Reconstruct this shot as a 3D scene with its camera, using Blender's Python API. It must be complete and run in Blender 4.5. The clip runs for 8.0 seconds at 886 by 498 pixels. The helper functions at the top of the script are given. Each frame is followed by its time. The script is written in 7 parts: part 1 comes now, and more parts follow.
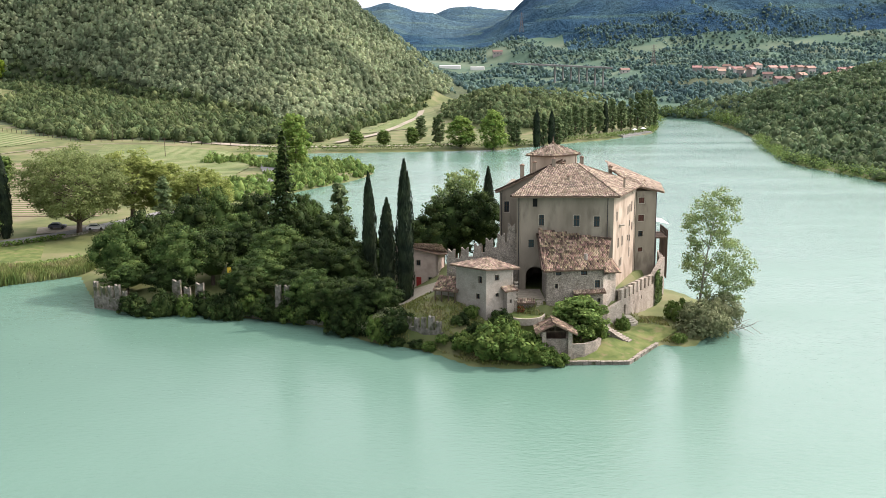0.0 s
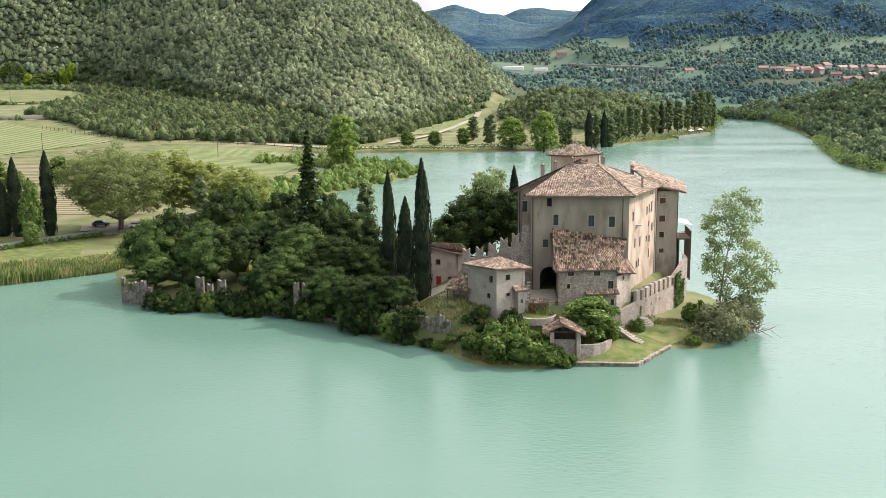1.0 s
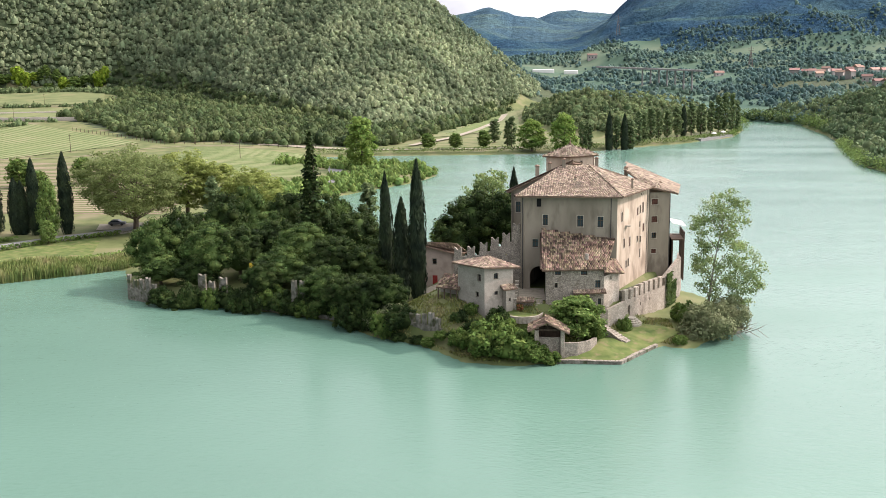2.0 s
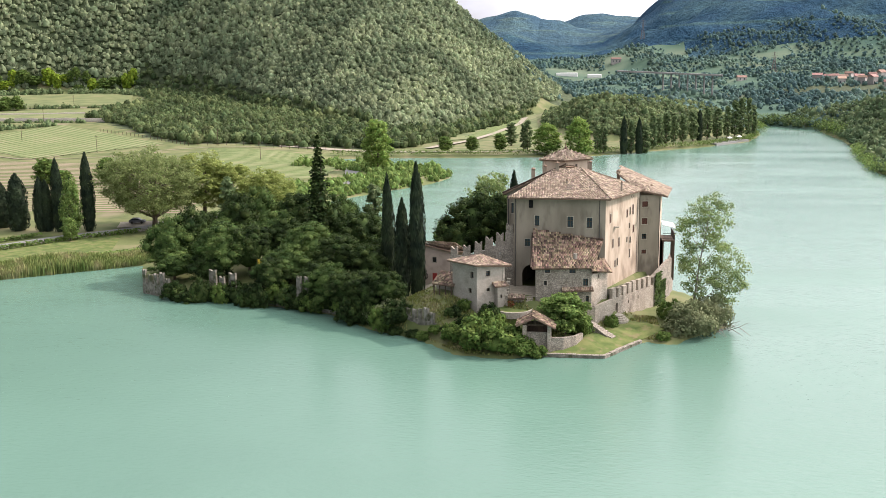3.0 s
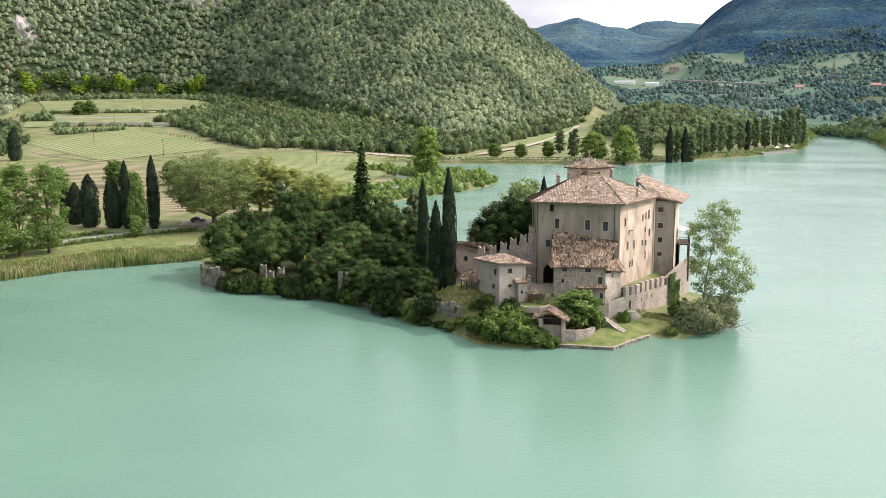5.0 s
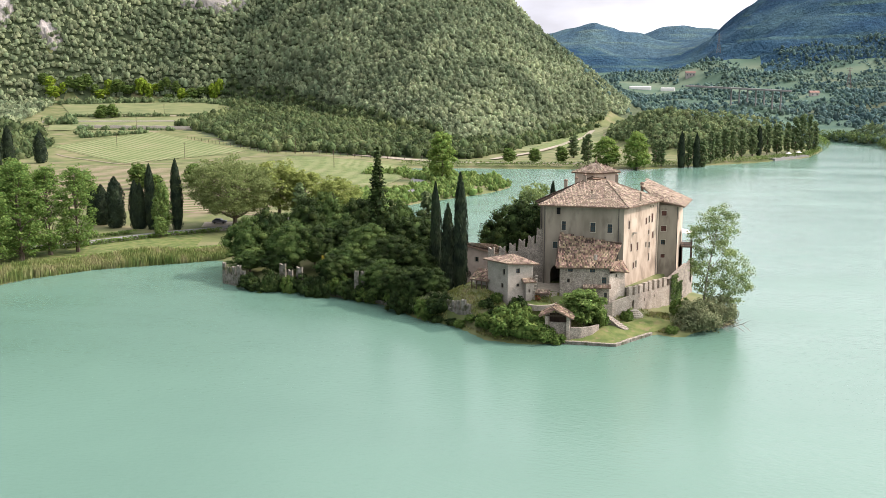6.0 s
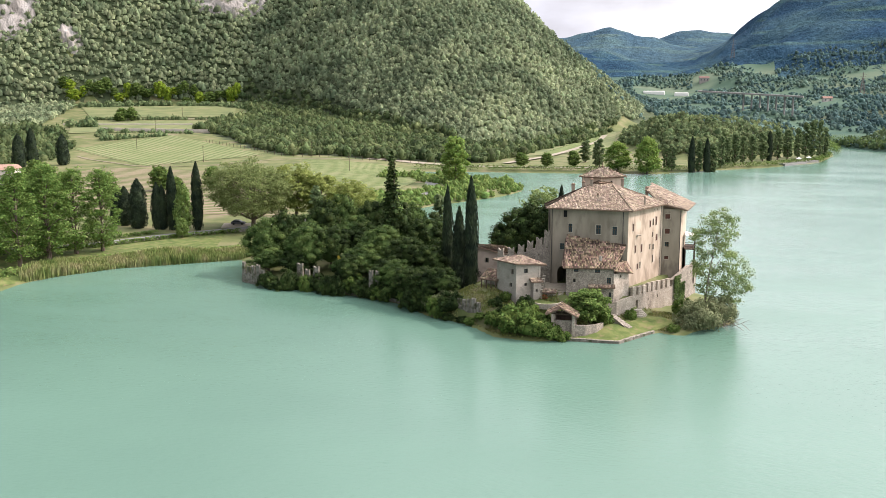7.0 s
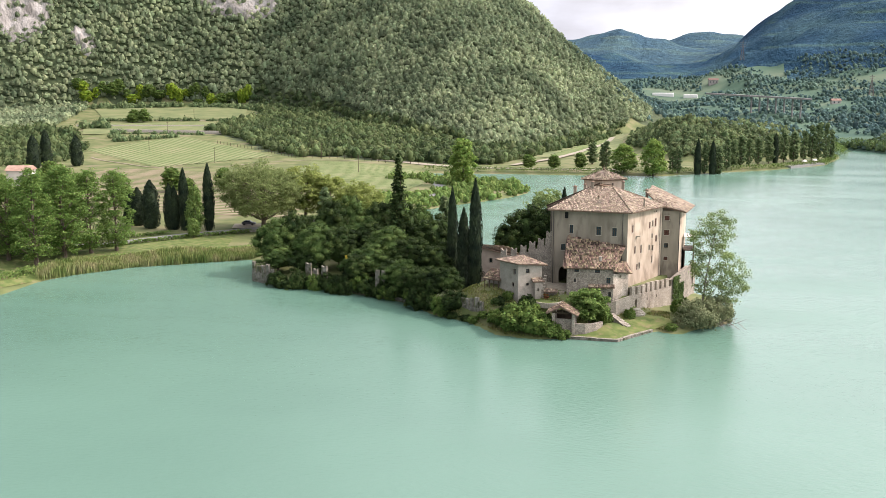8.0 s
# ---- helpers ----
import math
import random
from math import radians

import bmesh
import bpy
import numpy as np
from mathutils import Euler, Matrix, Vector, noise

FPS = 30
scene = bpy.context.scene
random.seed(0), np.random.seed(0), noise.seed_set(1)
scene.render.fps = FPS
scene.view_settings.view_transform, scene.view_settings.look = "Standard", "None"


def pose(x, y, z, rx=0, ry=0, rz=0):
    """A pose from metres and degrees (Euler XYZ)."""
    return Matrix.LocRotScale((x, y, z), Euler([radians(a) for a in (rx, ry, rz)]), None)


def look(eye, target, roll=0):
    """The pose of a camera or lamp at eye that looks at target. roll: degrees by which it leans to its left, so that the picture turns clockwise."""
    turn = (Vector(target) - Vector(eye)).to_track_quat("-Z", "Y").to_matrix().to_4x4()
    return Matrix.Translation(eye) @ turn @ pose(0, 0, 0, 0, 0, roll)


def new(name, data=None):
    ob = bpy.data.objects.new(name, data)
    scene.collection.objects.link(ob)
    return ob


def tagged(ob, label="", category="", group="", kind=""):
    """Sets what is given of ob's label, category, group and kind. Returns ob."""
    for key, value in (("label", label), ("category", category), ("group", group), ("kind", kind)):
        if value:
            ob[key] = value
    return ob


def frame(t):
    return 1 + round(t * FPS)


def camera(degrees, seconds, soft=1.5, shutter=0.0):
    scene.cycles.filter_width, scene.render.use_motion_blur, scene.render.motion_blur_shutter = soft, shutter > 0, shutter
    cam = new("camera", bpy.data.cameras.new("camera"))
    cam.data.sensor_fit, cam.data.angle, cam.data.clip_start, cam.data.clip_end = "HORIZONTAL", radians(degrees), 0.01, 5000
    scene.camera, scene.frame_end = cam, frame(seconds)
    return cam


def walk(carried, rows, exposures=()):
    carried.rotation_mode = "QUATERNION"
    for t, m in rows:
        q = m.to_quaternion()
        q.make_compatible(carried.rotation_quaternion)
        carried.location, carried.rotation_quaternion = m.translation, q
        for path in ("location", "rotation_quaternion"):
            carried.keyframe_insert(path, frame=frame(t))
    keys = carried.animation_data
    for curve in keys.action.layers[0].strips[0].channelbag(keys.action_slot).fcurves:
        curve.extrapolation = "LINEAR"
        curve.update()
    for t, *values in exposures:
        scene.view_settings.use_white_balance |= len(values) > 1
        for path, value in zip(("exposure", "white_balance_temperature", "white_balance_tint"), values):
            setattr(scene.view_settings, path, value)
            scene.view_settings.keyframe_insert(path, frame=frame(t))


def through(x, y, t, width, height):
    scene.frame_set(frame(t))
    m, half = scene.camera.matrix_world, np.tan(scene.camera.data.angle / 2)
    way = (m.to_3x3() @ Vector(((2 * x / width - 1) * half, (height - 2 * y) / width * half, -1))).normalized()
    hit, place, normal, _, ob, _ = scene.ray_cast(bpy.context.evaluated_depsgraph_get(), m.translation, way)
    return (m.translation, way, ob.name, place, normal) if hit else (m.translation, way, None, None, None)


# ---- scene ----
cam = camera(48.22, 8.0, 0.6)
EXPOSURE = -0.07
PATH = [
    (0.0, look((0.00, -0.00, 45.00), (-0.00, 176.43, 9.31), -0.43)),
    (0.5, look((4.50, 0.58, 44.65), (-2.90, 176.91, 9.22), -0.67)),
    (1.0, look((8.88, 0.19, 44.50), (-3.71, 176.26, 9.25), -0.75)),
    (1.5, look((12.72, -0.28, 44.31), (-3.21, 175.57, 9.33), -0.85)),
    (3.0, look((22.18, -9.45, 45.23), (-1.65, 165.66, 11.03), -0.62)),
    (3.5, look((24.67, -12.87, 45.62), (-0.81, 162.05, 11.67), -0.53)),
    (4.0, look((26.84, -16.26, 45.93), (-1.96, 158.21, 12.31), -0.50)),
    (4.5, look((28.66, -19.85, 46.40), (-3.56, 154.06, 13.00), -0.41)),
    (6.0, look((32.90, -31.86, 47.83), (-4.74, 141.16, 15.44), -0.18)),
    (6.5, look((34.08, -35.80, 48.29), (-4.92, 136.96, 16.18), -0.08)),
    (7.0, look((35.18, -39.43, 48.68), (-5.01, 133.13, 16.92), -0.01)),
    (7.5, look((36.31, -42.36, 49.12), (-4.91, 129.98, 17.49), 0.03)),
    (8.0, look((37.61, -44.40, 49.49), (-4.41, 127.76, 17.92), 0.05)),
]
walk(cam, PATH, [(0.0, EXPOSURE, 6600, 31), (8.0, EXPOSURE, 6600, 31)])

# ---- world, sun ----
SUN_DIR = Vector((0.70, 0.28, 0.65)).normalized()
world = bpy.data.worlds.new("world")
scene.world = world
world.use_nodes = True
wn, wl = world.node_tree.nodes, world.node_tree.links
sky = wn.new("ShaderNodeTexSky")
sky.sky_type, sky.sun_disc = "NISHITA", False
sky.sun_elevation = math.asin(SUN_DIR.z)
sky.sun_rotation = math.atan2(SUN_DIR.x, SUN_DIR.y)
sky.dust_density, sky.air_density = 2.5, 1.2
wcoord = wn.new("ShaderNodeTexCoord")
cloud = wn.new("ShaderNodeTexNoise")
cloud.inputs["Scale"].default_value, cloud.inputs["Detail"].default_value = 2.6, 8.0
cloud_map = wn.new("ShaderNodeMapping")
cloud_map.inputs["Scale"].default_value = (1.0, 1.0, 3.0)
cloud_ramp = wn.new("ShaderNodeValToRGB")
cloud_ramp.color_ramp.elements[0].position, cloud_ramp.color_ramp.elements[1].position = 0.20, 0.44
cloud_mix = wn.new("ShaderNodeMixRGB")
cloud_mix.inputs[2].default_value = (12.5, 12.5, 12.3, 1.0)
wl.new(wcoord.outputs["Generated"], cloud_map.inputs["Vector"])
wl.new(cloud_map.outputs["Vector"], cloud.inputs["Vector"])
wl.new(cloud.outputs["Fac"], cloud_ramp.inputs["Fac"])
wl.new(cloud_ramp.outputs["Color"], cloud_mix.inputs[0])
wl.new(sky.outputs["Color"], cloud_mix.inputs[1])
sun_dot = wn.new("ShaderNodeVectorMath")
sun_dot.operation = "DOT_PRODUCT"
sun_dot.inputs[1].default_value = SUN_DIR
wl.new(wcoord.outputs["Generated"], sun_dot.inputs[0])
glow = wn.new("ShaderNodeMapRange")
glow.inputs["From Min"].default_value, glow.inputs["From Max"].default_value = 0.12, 1.0
glow.inputs["To Min"].default_value, glow.inputs["To Max"].default_value = 0.0, 1.0
wl.new(sun_dot.outputs["Value"], glow.inputs["Value"])
cloud_light = wn.new("ShaderNodeMixRGB")
cloud_light.inputs[1].default_value = (7.8, 9.1, 9.8, 1.0)
cloud_light.inputs[2].default_value = (54.0, 60.5, 57.0, 1.0)
wl.new(glow.outputs["Result"], cloud_light.inputs[0])
wl.new(cloud_light.outputs["Color"], cloud_mix.inputs[2])
wl.new(cloud_mix.outputs["Color"], wn["Background"].inputs["Color"])
wn["Background"].inputs["Strength"].default_value = 0.068

sun_data = bpy.data.lights.new("sun", "SUN")
sun_data.energy, sun_data.angle, sun_data.color = 5.0, radians(0.6), (1.0, 0.92, 0.80)
sun_lamp = new("sun", sun_data)
sun_lamp.matrix_world = look(SUN_DIR * 100, (0, 0, 0))


# ---- materials ----
def material(name, colors, scale=1.0, rough=0.85, bump=0.3, bump_scale=None, detail=6.0, per="", vary=0.25, spec=0.3,
             stretch=(1, 1, 1), stain=None, distance=0.05, stones=0.0, joint=(0.5, 0.45)):
    """Noise between two or three base colours at two scales; per: 'object' or 'island' varies the tone piece by piece."""
    m = bpy.data.materials.new(name)
    m.use_nodes = True
    nodes, links = m.node_tree.nodes, m.node_tree.links
    bsdf = nodes["Principled BSDF"]
    bsdf.inputs["Roughness"].default_value = rough
    bsdf.inputs["Specular IOR Level"].default_value = spec
    coord = nodes.new("ShaderNodeTexCoord")
    mapping = nodes.new("ShaderNodeMapping")
    mapping.inputs["Scale"].default_value = stretch
    geo = nodes.new("ShaderNodeNewGeometry")
    links.new(geo.outputs["Position"], mapping.inputs["Vector"])
    n1 = nodes.new("ShaderNodeTexNoise")
    n1.inputs["Scale"].default_value, n1.inputs["Detail"].default_value = scale, detail
    links.new(mapping.outputs["Vector"], n1.inputs["Vector"])
    ramp = nodes.new("ShaderNodeValToRGB")
    els = ramp.color_ramp.elements
    while len(els) < len(colors):
        els.new(0.5)
    for k, c in enumerate(colors):
        els[k].position = 0.32 + 0.36 * k / max(1, len(colors) - 1)
        els[k].color = (*c, 1)
    links.new(n1.outputs["Fac"], ramp.inputs["Fac"])
    out = ramp.outputs["Color"]
    if stain:
        n2 = nodes.new("ShaderNodeTexNoise")
        n2.inputs["Scale"].default_value, n2.inputs["Detail"].default_value = stain[1], 8.0
        links.new(mapping.outputs["Vector"], n2.inputs["Vector"])
        r2 = nodes.new("ShaderNodeValToRGB")
        r2.color_ramp.elements[0].position, r2.color_ramp.elements[1].position = stain[2], stain[2] + 0.12
        mix2 = nodes.new("ShaderNodeMixRGB")
        mix2.inputs[2].default_value = (*stain[0], 1)
        links.new(n2.outputs["Fac"], r2.inputs["Fac"])
        links.new(r2.outputs["Color"], mix2.inputs[0])
        links.new(out, mix2.inputs[1])
        out = mix2.outputs["Color"]
    edge = None
    if stones:
        cells, joints = nodes.new("ShaderNodeTexVoronoi"), nodes.new("ShaderNodeTexVoronoi")
        joints.feature = "DISTANCE_TO_EDGE"
        squash = nodes.new("ShaderNodeMapping")
        squash.inputs["Scale"].default_value = (1.0, 1.0, 1.5)
        links.new(geo.outputs["Position"], squash.inputs["Vector"])
        for v in (cells, joints):
            v.inputs["Scale"].default_value = stones
            links.new(squash.outputs["Vector"], v.inputs["Vector"])
        tone = nodes.new("ShaderNodeSeparateColor")
        links.new(cells.outputs["Color"], tone.inputs[0])
        edge = nodes.new("ShaderNodeMapRange")
        edge.inputs["From Max"].default_value = 0.16
        links.new(joints.outputs["Distance"], edge.inputs["Value"])
        lum = nodes.new("ShaderNodeMapRange")
        lum.inputs["To Min"].default_value, lum.inputs["To Max"].default_value = 1 - joint[1], 1 + joint[1]
        links.new(tone.outputs[0], lum.inputs["Value"])
        dark = nodes.new("ShaderNodeMapRange")
        dark.inputs["To Min"].default_value, dark.inputs["To Max"].default_value = joint[0], 1.0
        links.new(edge.outputs["Result"], dark.inputs["Value"])
        both = nodes.new("ShaderNodeMath")
        both.operation = "MULTIPLY"
        links.new(lum.outputs["Result"], both.inputs[0])
        links.new(dark.outputs["Result"], both.inputs[1])
        shade = nodes.new("ShaderNodeHueSaturation")
        links.new(both.outputs[0], shade.inputs["Value"])
        links.new(out, shade.inputs["Color"])
        out = shade.outputs["Color"]
    if per:
        hsv = nodes.new("ShaderNodeHueSaturation")
        src = nodes.new("ShaderNodeObjectInfo").outputs["Random"] if per == "object" else geo.outputs["Random Per Island"]
        for sock, lo, hi, mul in (("Value", 1 - vary, 1 + vary, 1.0), ("Hue", 0.5 - 0.06 * vary, 0.5 + 0.06 * vary, 7.31)):
            mod = nodes.new("ShaderNodeMath")
            mod.operation = "MULTIPLY"
            mod.inputs[1].default_value = mul
            frac = nodes.new("ShaderNodeMath")
            frac.operation = "FRACT"
            rng = nodes.new("ShaderNodeMapRange")
            rng.inputs["To Min"].default_value, rng.inputs["To Max"].default_value = lo, hi
            links.new(src, mod.inputs[0])
            links.new(mod.outputs[0], frac.inputs[0])
            links.new(frac.outputs[0], rng.inputs["Value"])
            links.new(rng.outputs["Result"], hsv.inputs[sock])
        links.new(out, hsv.inputs["Color"])
        out = hsv.outputs["Color"]
    links.new(out, bsdf.inputs["Base Color"])
    if bump:
        n3 = nodes.new("ShaderNodeTexNoise")
        n3.inputs["Scale"].default_value, n3.inputs["Detail"].default_value = bump_scale or scale * 6, 5.0
        links.new(mapping.outputs["Vector"], n3.inputs["Vector"])
        b = nodes.new("ShaderNodeBump")
        b.inputs["Strength"].default_value, b.inputs["Distance"].default_value = bump, distance
        links.new(n3.outputs["Fac"], b.inputs["Height"])
        links.new(b.outputs["Normal"], bsdf.inputs["Normal"])
    return m


def foliage(name, colors, scale=0.4, vary=0.35, through=0.25, rough_relief=0.0, spec=0.08):
    m = material(name, colors, scale, 0.7, rough_relief, 1.1, distance=0.6, per="island", vary=vary, spec=spec)
    nodes, links = m.node_tree.nodes, m.node_tree.links
    bsdf, out = nodes["Principled BSDF"], nodes["Material Output"]
    tr = nodes.new("ShaderNodeBsdfTranslucent")
    links.new(bsdf.inputs["Base Color"].links[0].from_socket, tr.inputs["Color"])
    mix = nodes.new("ShaderNodeMixShader")
    mix.inputs[0].default_value = through
    links.new(bsdf.outputs[0], mix.inputs[1])
    links.new(tr.outputs[0], mix.inputs[2])
    links.new(mix.outputs[0], out.inputs["Surface"])
    return m


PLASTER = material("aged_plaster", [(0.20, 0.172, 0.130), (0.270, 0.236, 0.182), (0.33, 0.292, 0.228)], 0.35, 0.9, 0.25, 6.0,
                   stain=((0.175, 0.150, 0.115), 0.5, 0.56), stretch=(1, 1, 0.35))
# Sunlit copy of the plaster, lighter and warmer, for sunward walls and the lantern.
PLASTER_SUNLIT = material("sunlit_plaster", [(0.33, 0.268, 0.200), (0.44, 0.362, 0.276), (0.52, 0.436, 0.340)], 0.5, 0.9, 0.25, 6.0,
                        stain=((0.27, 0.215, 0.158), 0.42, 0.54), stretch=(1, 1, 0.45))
# Darkened stone: tree shade over the ruins is in the colour, with greenish blotches.
OLD_STONE_SHADED = material("old_mossy_shaded_stone", [(0.10, 0.10, 0.075), (0.18, 0.17, 0.14), (0.27, 0.25, 0.21)], 1.6, 0.95, 0.7, 3.5, stain=((0.07, 0.08, 0.04), 0.7, 0.52), distance=0.12)
RUBBLE = material("rubble_stone", [(0.26, 0.230, 0.186), (0.32, 0.286, 0.234), (0.38, 0.342, 0.283)], 1.1, 0.92, 0.7, 5.0,
                  stain=((0.22, 0.19, 0.148), 0.4, 0.60), distance=0.08, stones=3.8, joint=(0.46, 0.22))
LIME_STONE = material("lime_washed_stone", [(0.35, 0.306, 0.246), (0.42, 0.370, 0.302), (0.49, 0.437, 0.362)], 0.7, 0.92, 0.6, 5.0, stain=((0.27, 0.232, 0.182), 0.35, 0.58), distance=0.08, stones=3.4, joint=(0.62, 0.16), stretch=(1, 1, 0.6))
PLASTER_GREY = material("grey_render", [(0.30, 0.272, 0.226), (0.34, 0.310, 0.260), (0.385, 0.352, 0.297)], 0.5, 0.9, 0.35, 5.0,
                        stain=((0.25, 0.222, 0.182), 0.6, 0.60), stones=3.4, joint=(0.86, 0.08))
TILE = material("clay_tile", [(0.160, 0.120, 0.086), (0.265, 0.208, 0.150), (0.395, 0.325, 0.245)], 1.1, 0.9, 0.2, per="island", vary=0.5, stain=((0.175, 0.145, 0.112), 0.35, 0.58))
TILE_BROWN = material("brown_clay_tile", [(0.165, 0.120, 0.088), (0.26, 0.198, 0.145), (0.38, 0.300, 0.225)], 1.1, 0.9, 0.2, per="island", vary=0.5)
TILE_DARK = material("old_clay_tile", [(0.085, 0.058, 0.040), (0.165, 0.118, 0.080), (0.27, 0.205, 0.145)], 0.9, 0.9, 0.2, per="island", vary=0.75)
ROOF_BASE = material("roof_boarding", [(0.16, 0.11, 0.08), (0.24, 0.17, 0.12)], 2.0, 0.9, 0.2)
DARK_WOOD = material("dark_wood", [(0.045, 0.03, 0.02), (0.10, 0.07, 0.05)], 3.0, 0.8, 0.3, stretch=(1, 1, 0.2))
SHUTTER = material("brown_shutter", [(0.06, 0.025, 0.018), (0.11, 0.045, 0.03)], 4.0, 0.7, 0.2)
IRON = material("iron", [(0.03, 0.03, 0.03), (0.06, 0.055, 0.05)], 8.0, 0.6, 0.1)
WHITE = material("white_canvas", [(0.75, 0.74, 0.71), (0.82, 0.81, 0.79)], 1.5, 0.8, 0.1)
STONE_TRIM = material("pale_stone", [(0.30, 0.270, 0.215), (0.42, 0.385, 0.315)], 3.0, 0.85, 0.4, 8.0)
WIN_DARK = material("dark_interior", [(0.010, 0.010, 0.011), (0.02, 0.02, 0.02)], 1.0, 0.8, 0.0)
GRASS = material("meadow", [(0.070, 0.095, 0.030), (0.118, 0.140, 0.050), (0.185, 0.172, 0.088)], 0.12, 0.9, 0.5, 3.0, detail=9, stain=((0.19, 0.165, 0.10), 0.05, 0.60))
PATH_MAT = material("gravel_path", [(0.25, 0.22, 0.165), (0.34, 0.305, 0.24)], 1.5, 0.95, 0.3)
ASPHALT = material("asphalt", [(0.16, 0.16, 0.155), (0.23, 0.228, 0.22)], 2.0, 0.85, 0.2)
BARK = material("bark", [(0.07, 0.05, 0.035), (0.16, 0.13, 0.10)], 2.5, 0.95, 0.6, stretch=(1, 1, 0.3))
DEAD = material("dead_wood", [(0.20, 0.17, 0.14), (0.30, 0.27, 0.23)], 2.5, 0.95, 0.3)
CLIFF = material("limestone_cliff", [(0.15, 0.14, 0.125), (0.28, 0.265, 0.24), (0.42, 0.40, 0.37)], 0.10, 0.95, 0.9, 0.6, stretch=(1, 1, 0.3), distance=1.5, stain=((0.13, 0.14, 0.09), 0.16, 0.56))
LEAF_DARK = foliage("dark_leaves", [(0.013, 0.026, 0.009), (0.030, 0.054, 0.016), (0.064, 0.104, 0.030)], vary=0.42, through=0.2)
LEAF_MID = foliage("green_leaves", [(0.060, 0.105, 0.026), (0.105, 0.170, 0.042), (0.150, 0.235, 0.060)], through=0.35)
LEAF_WOODED = foliage("island_leaves", [(0.034, 0.066, 0.020), (0.070, 0.120, 0.034), (0.118, 0.182, 0.052)], vary=0.4, through=0.26)
LEAF_LIGHT = foliage("light_leaves", [(0.105, 0.170, 0.045), (0.160, 0.250, 0.070), (0.220, 0.330, 0.100)], through=0.45)
LEAF_AIRY = foliage("airy_leaves", [(0.150, 0.215, 0.082), (0.220, 0.300, 0.115), (0.300, 0.385, 0.165)], through=0.5)
LEAF_GROVE = foliage("grove_leaves", [(0.050, 0.080, 0.032), (0.088, 0.128, 0.050), (0.140, 0.185, 0.074)], 0.05, vary=0.4, through=0.35, spec=0.12)
LEAF_KNOLL = foliage("knoll_leaves", [(0.078, 0.118, 0.052), (0.130, 0.182, 0.080), (0.195, 0.252, 0.112)], 0.05, vary=0.45, through=0.4, spec=0.1)
LEAF_YELLOW = foliage("yellow_green_leaves", [(0.190, 0.240, 0.066), (0.260, 0.315, 0.094), (0.330, 0.385, 0.130)], through=0.5, vary=0.2)
LEAF_OLIVE = foliage("olive_leaves", [(0.140, 0.185, 0.064), (0.190, 0.245, 0.090), (0.250, 0.305, 0.125)], through=0.5, vary=0.2)
LEAF_GREY = foliage("grey_willow_leaves", [(0.130, 0.165, 0.082), (0.190, 0.225, 0.118), (0.260, 0.290, 0.160)], vary=0.2, through=0.4)
LEAF_FRESH = foliage("fresh_leaves", [(0.090, 0.165, 0.038), (0.140, 0.235, 0.058), (0.190, 0.300, 0.085)], through=0.45)
LEAF_BRIGHT = foliage("bright_leaves", [(0.130, 0.215, 0.048), (0.195, 0.300, 0.072), (0.260, 0.375, 0.105)], through=0.5)
LEAF_ROW = foliage("row_leaves", [(0.090, 0.140, 0.062), (0.142, 0.205, 0.092), (0.198, 0.265, 0.120)], through=0.35)
LEAF_BANK = foliage("bank_leaves", [(0.056, 0.098, 0.048), (0.098, 0.152, 0.074), (0.152, 0.212, 0.102)], 0.05, vary=0.4, through=0.35, spec=0.1)
LEAF_LIME = foliage("lime_leaves", [(0.132, 0.220, 0.022), (0.209, 0.308, 0.033), (0.264, 0.363, 0.044)], through=0.35)
LEAF_CYPRESS = foliage("cypress_needles", [(0.015, 0.027, 0.018), (0.030, 0.047, 0.027), (0.040, 0.062, 0.030)], through=0.1, spec=0.08)
# Hillside haze is put into the colour: bluer than the nearer leaves.
LEAF_WOOD = foliage("woodland_leaves", [(0.126, 0.174, 0.098), (0.222, 0.282, 0.160), (0.325, 0.388, 0.222)], 0.03, vary=0.4, through=0.45, rough_relief=0.3, spec=0.12)
# Valley haze is put into the leaf colour as extra blue.
LEAF_VALLEY_HAZY = foliage("hazy_valley_leaves", [(0.060, 0.120, 0.122), (0.095, 0.166, 0.150), (0.148, 0.228, 0.172)], 0.02, vary=0.45, through=0.4, rough_relief=0.4, spec=0.04)
REED = foliage("reed_stems", [(0.13, 0.19, 0.055), (0.21, 0.26, 0.09), (0.31, 0.30, 0.15)], 0.3)
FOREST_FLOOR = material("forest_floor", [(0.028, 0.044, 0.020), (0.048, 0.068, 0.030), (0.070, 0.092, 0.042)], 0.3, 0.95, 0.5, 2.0)


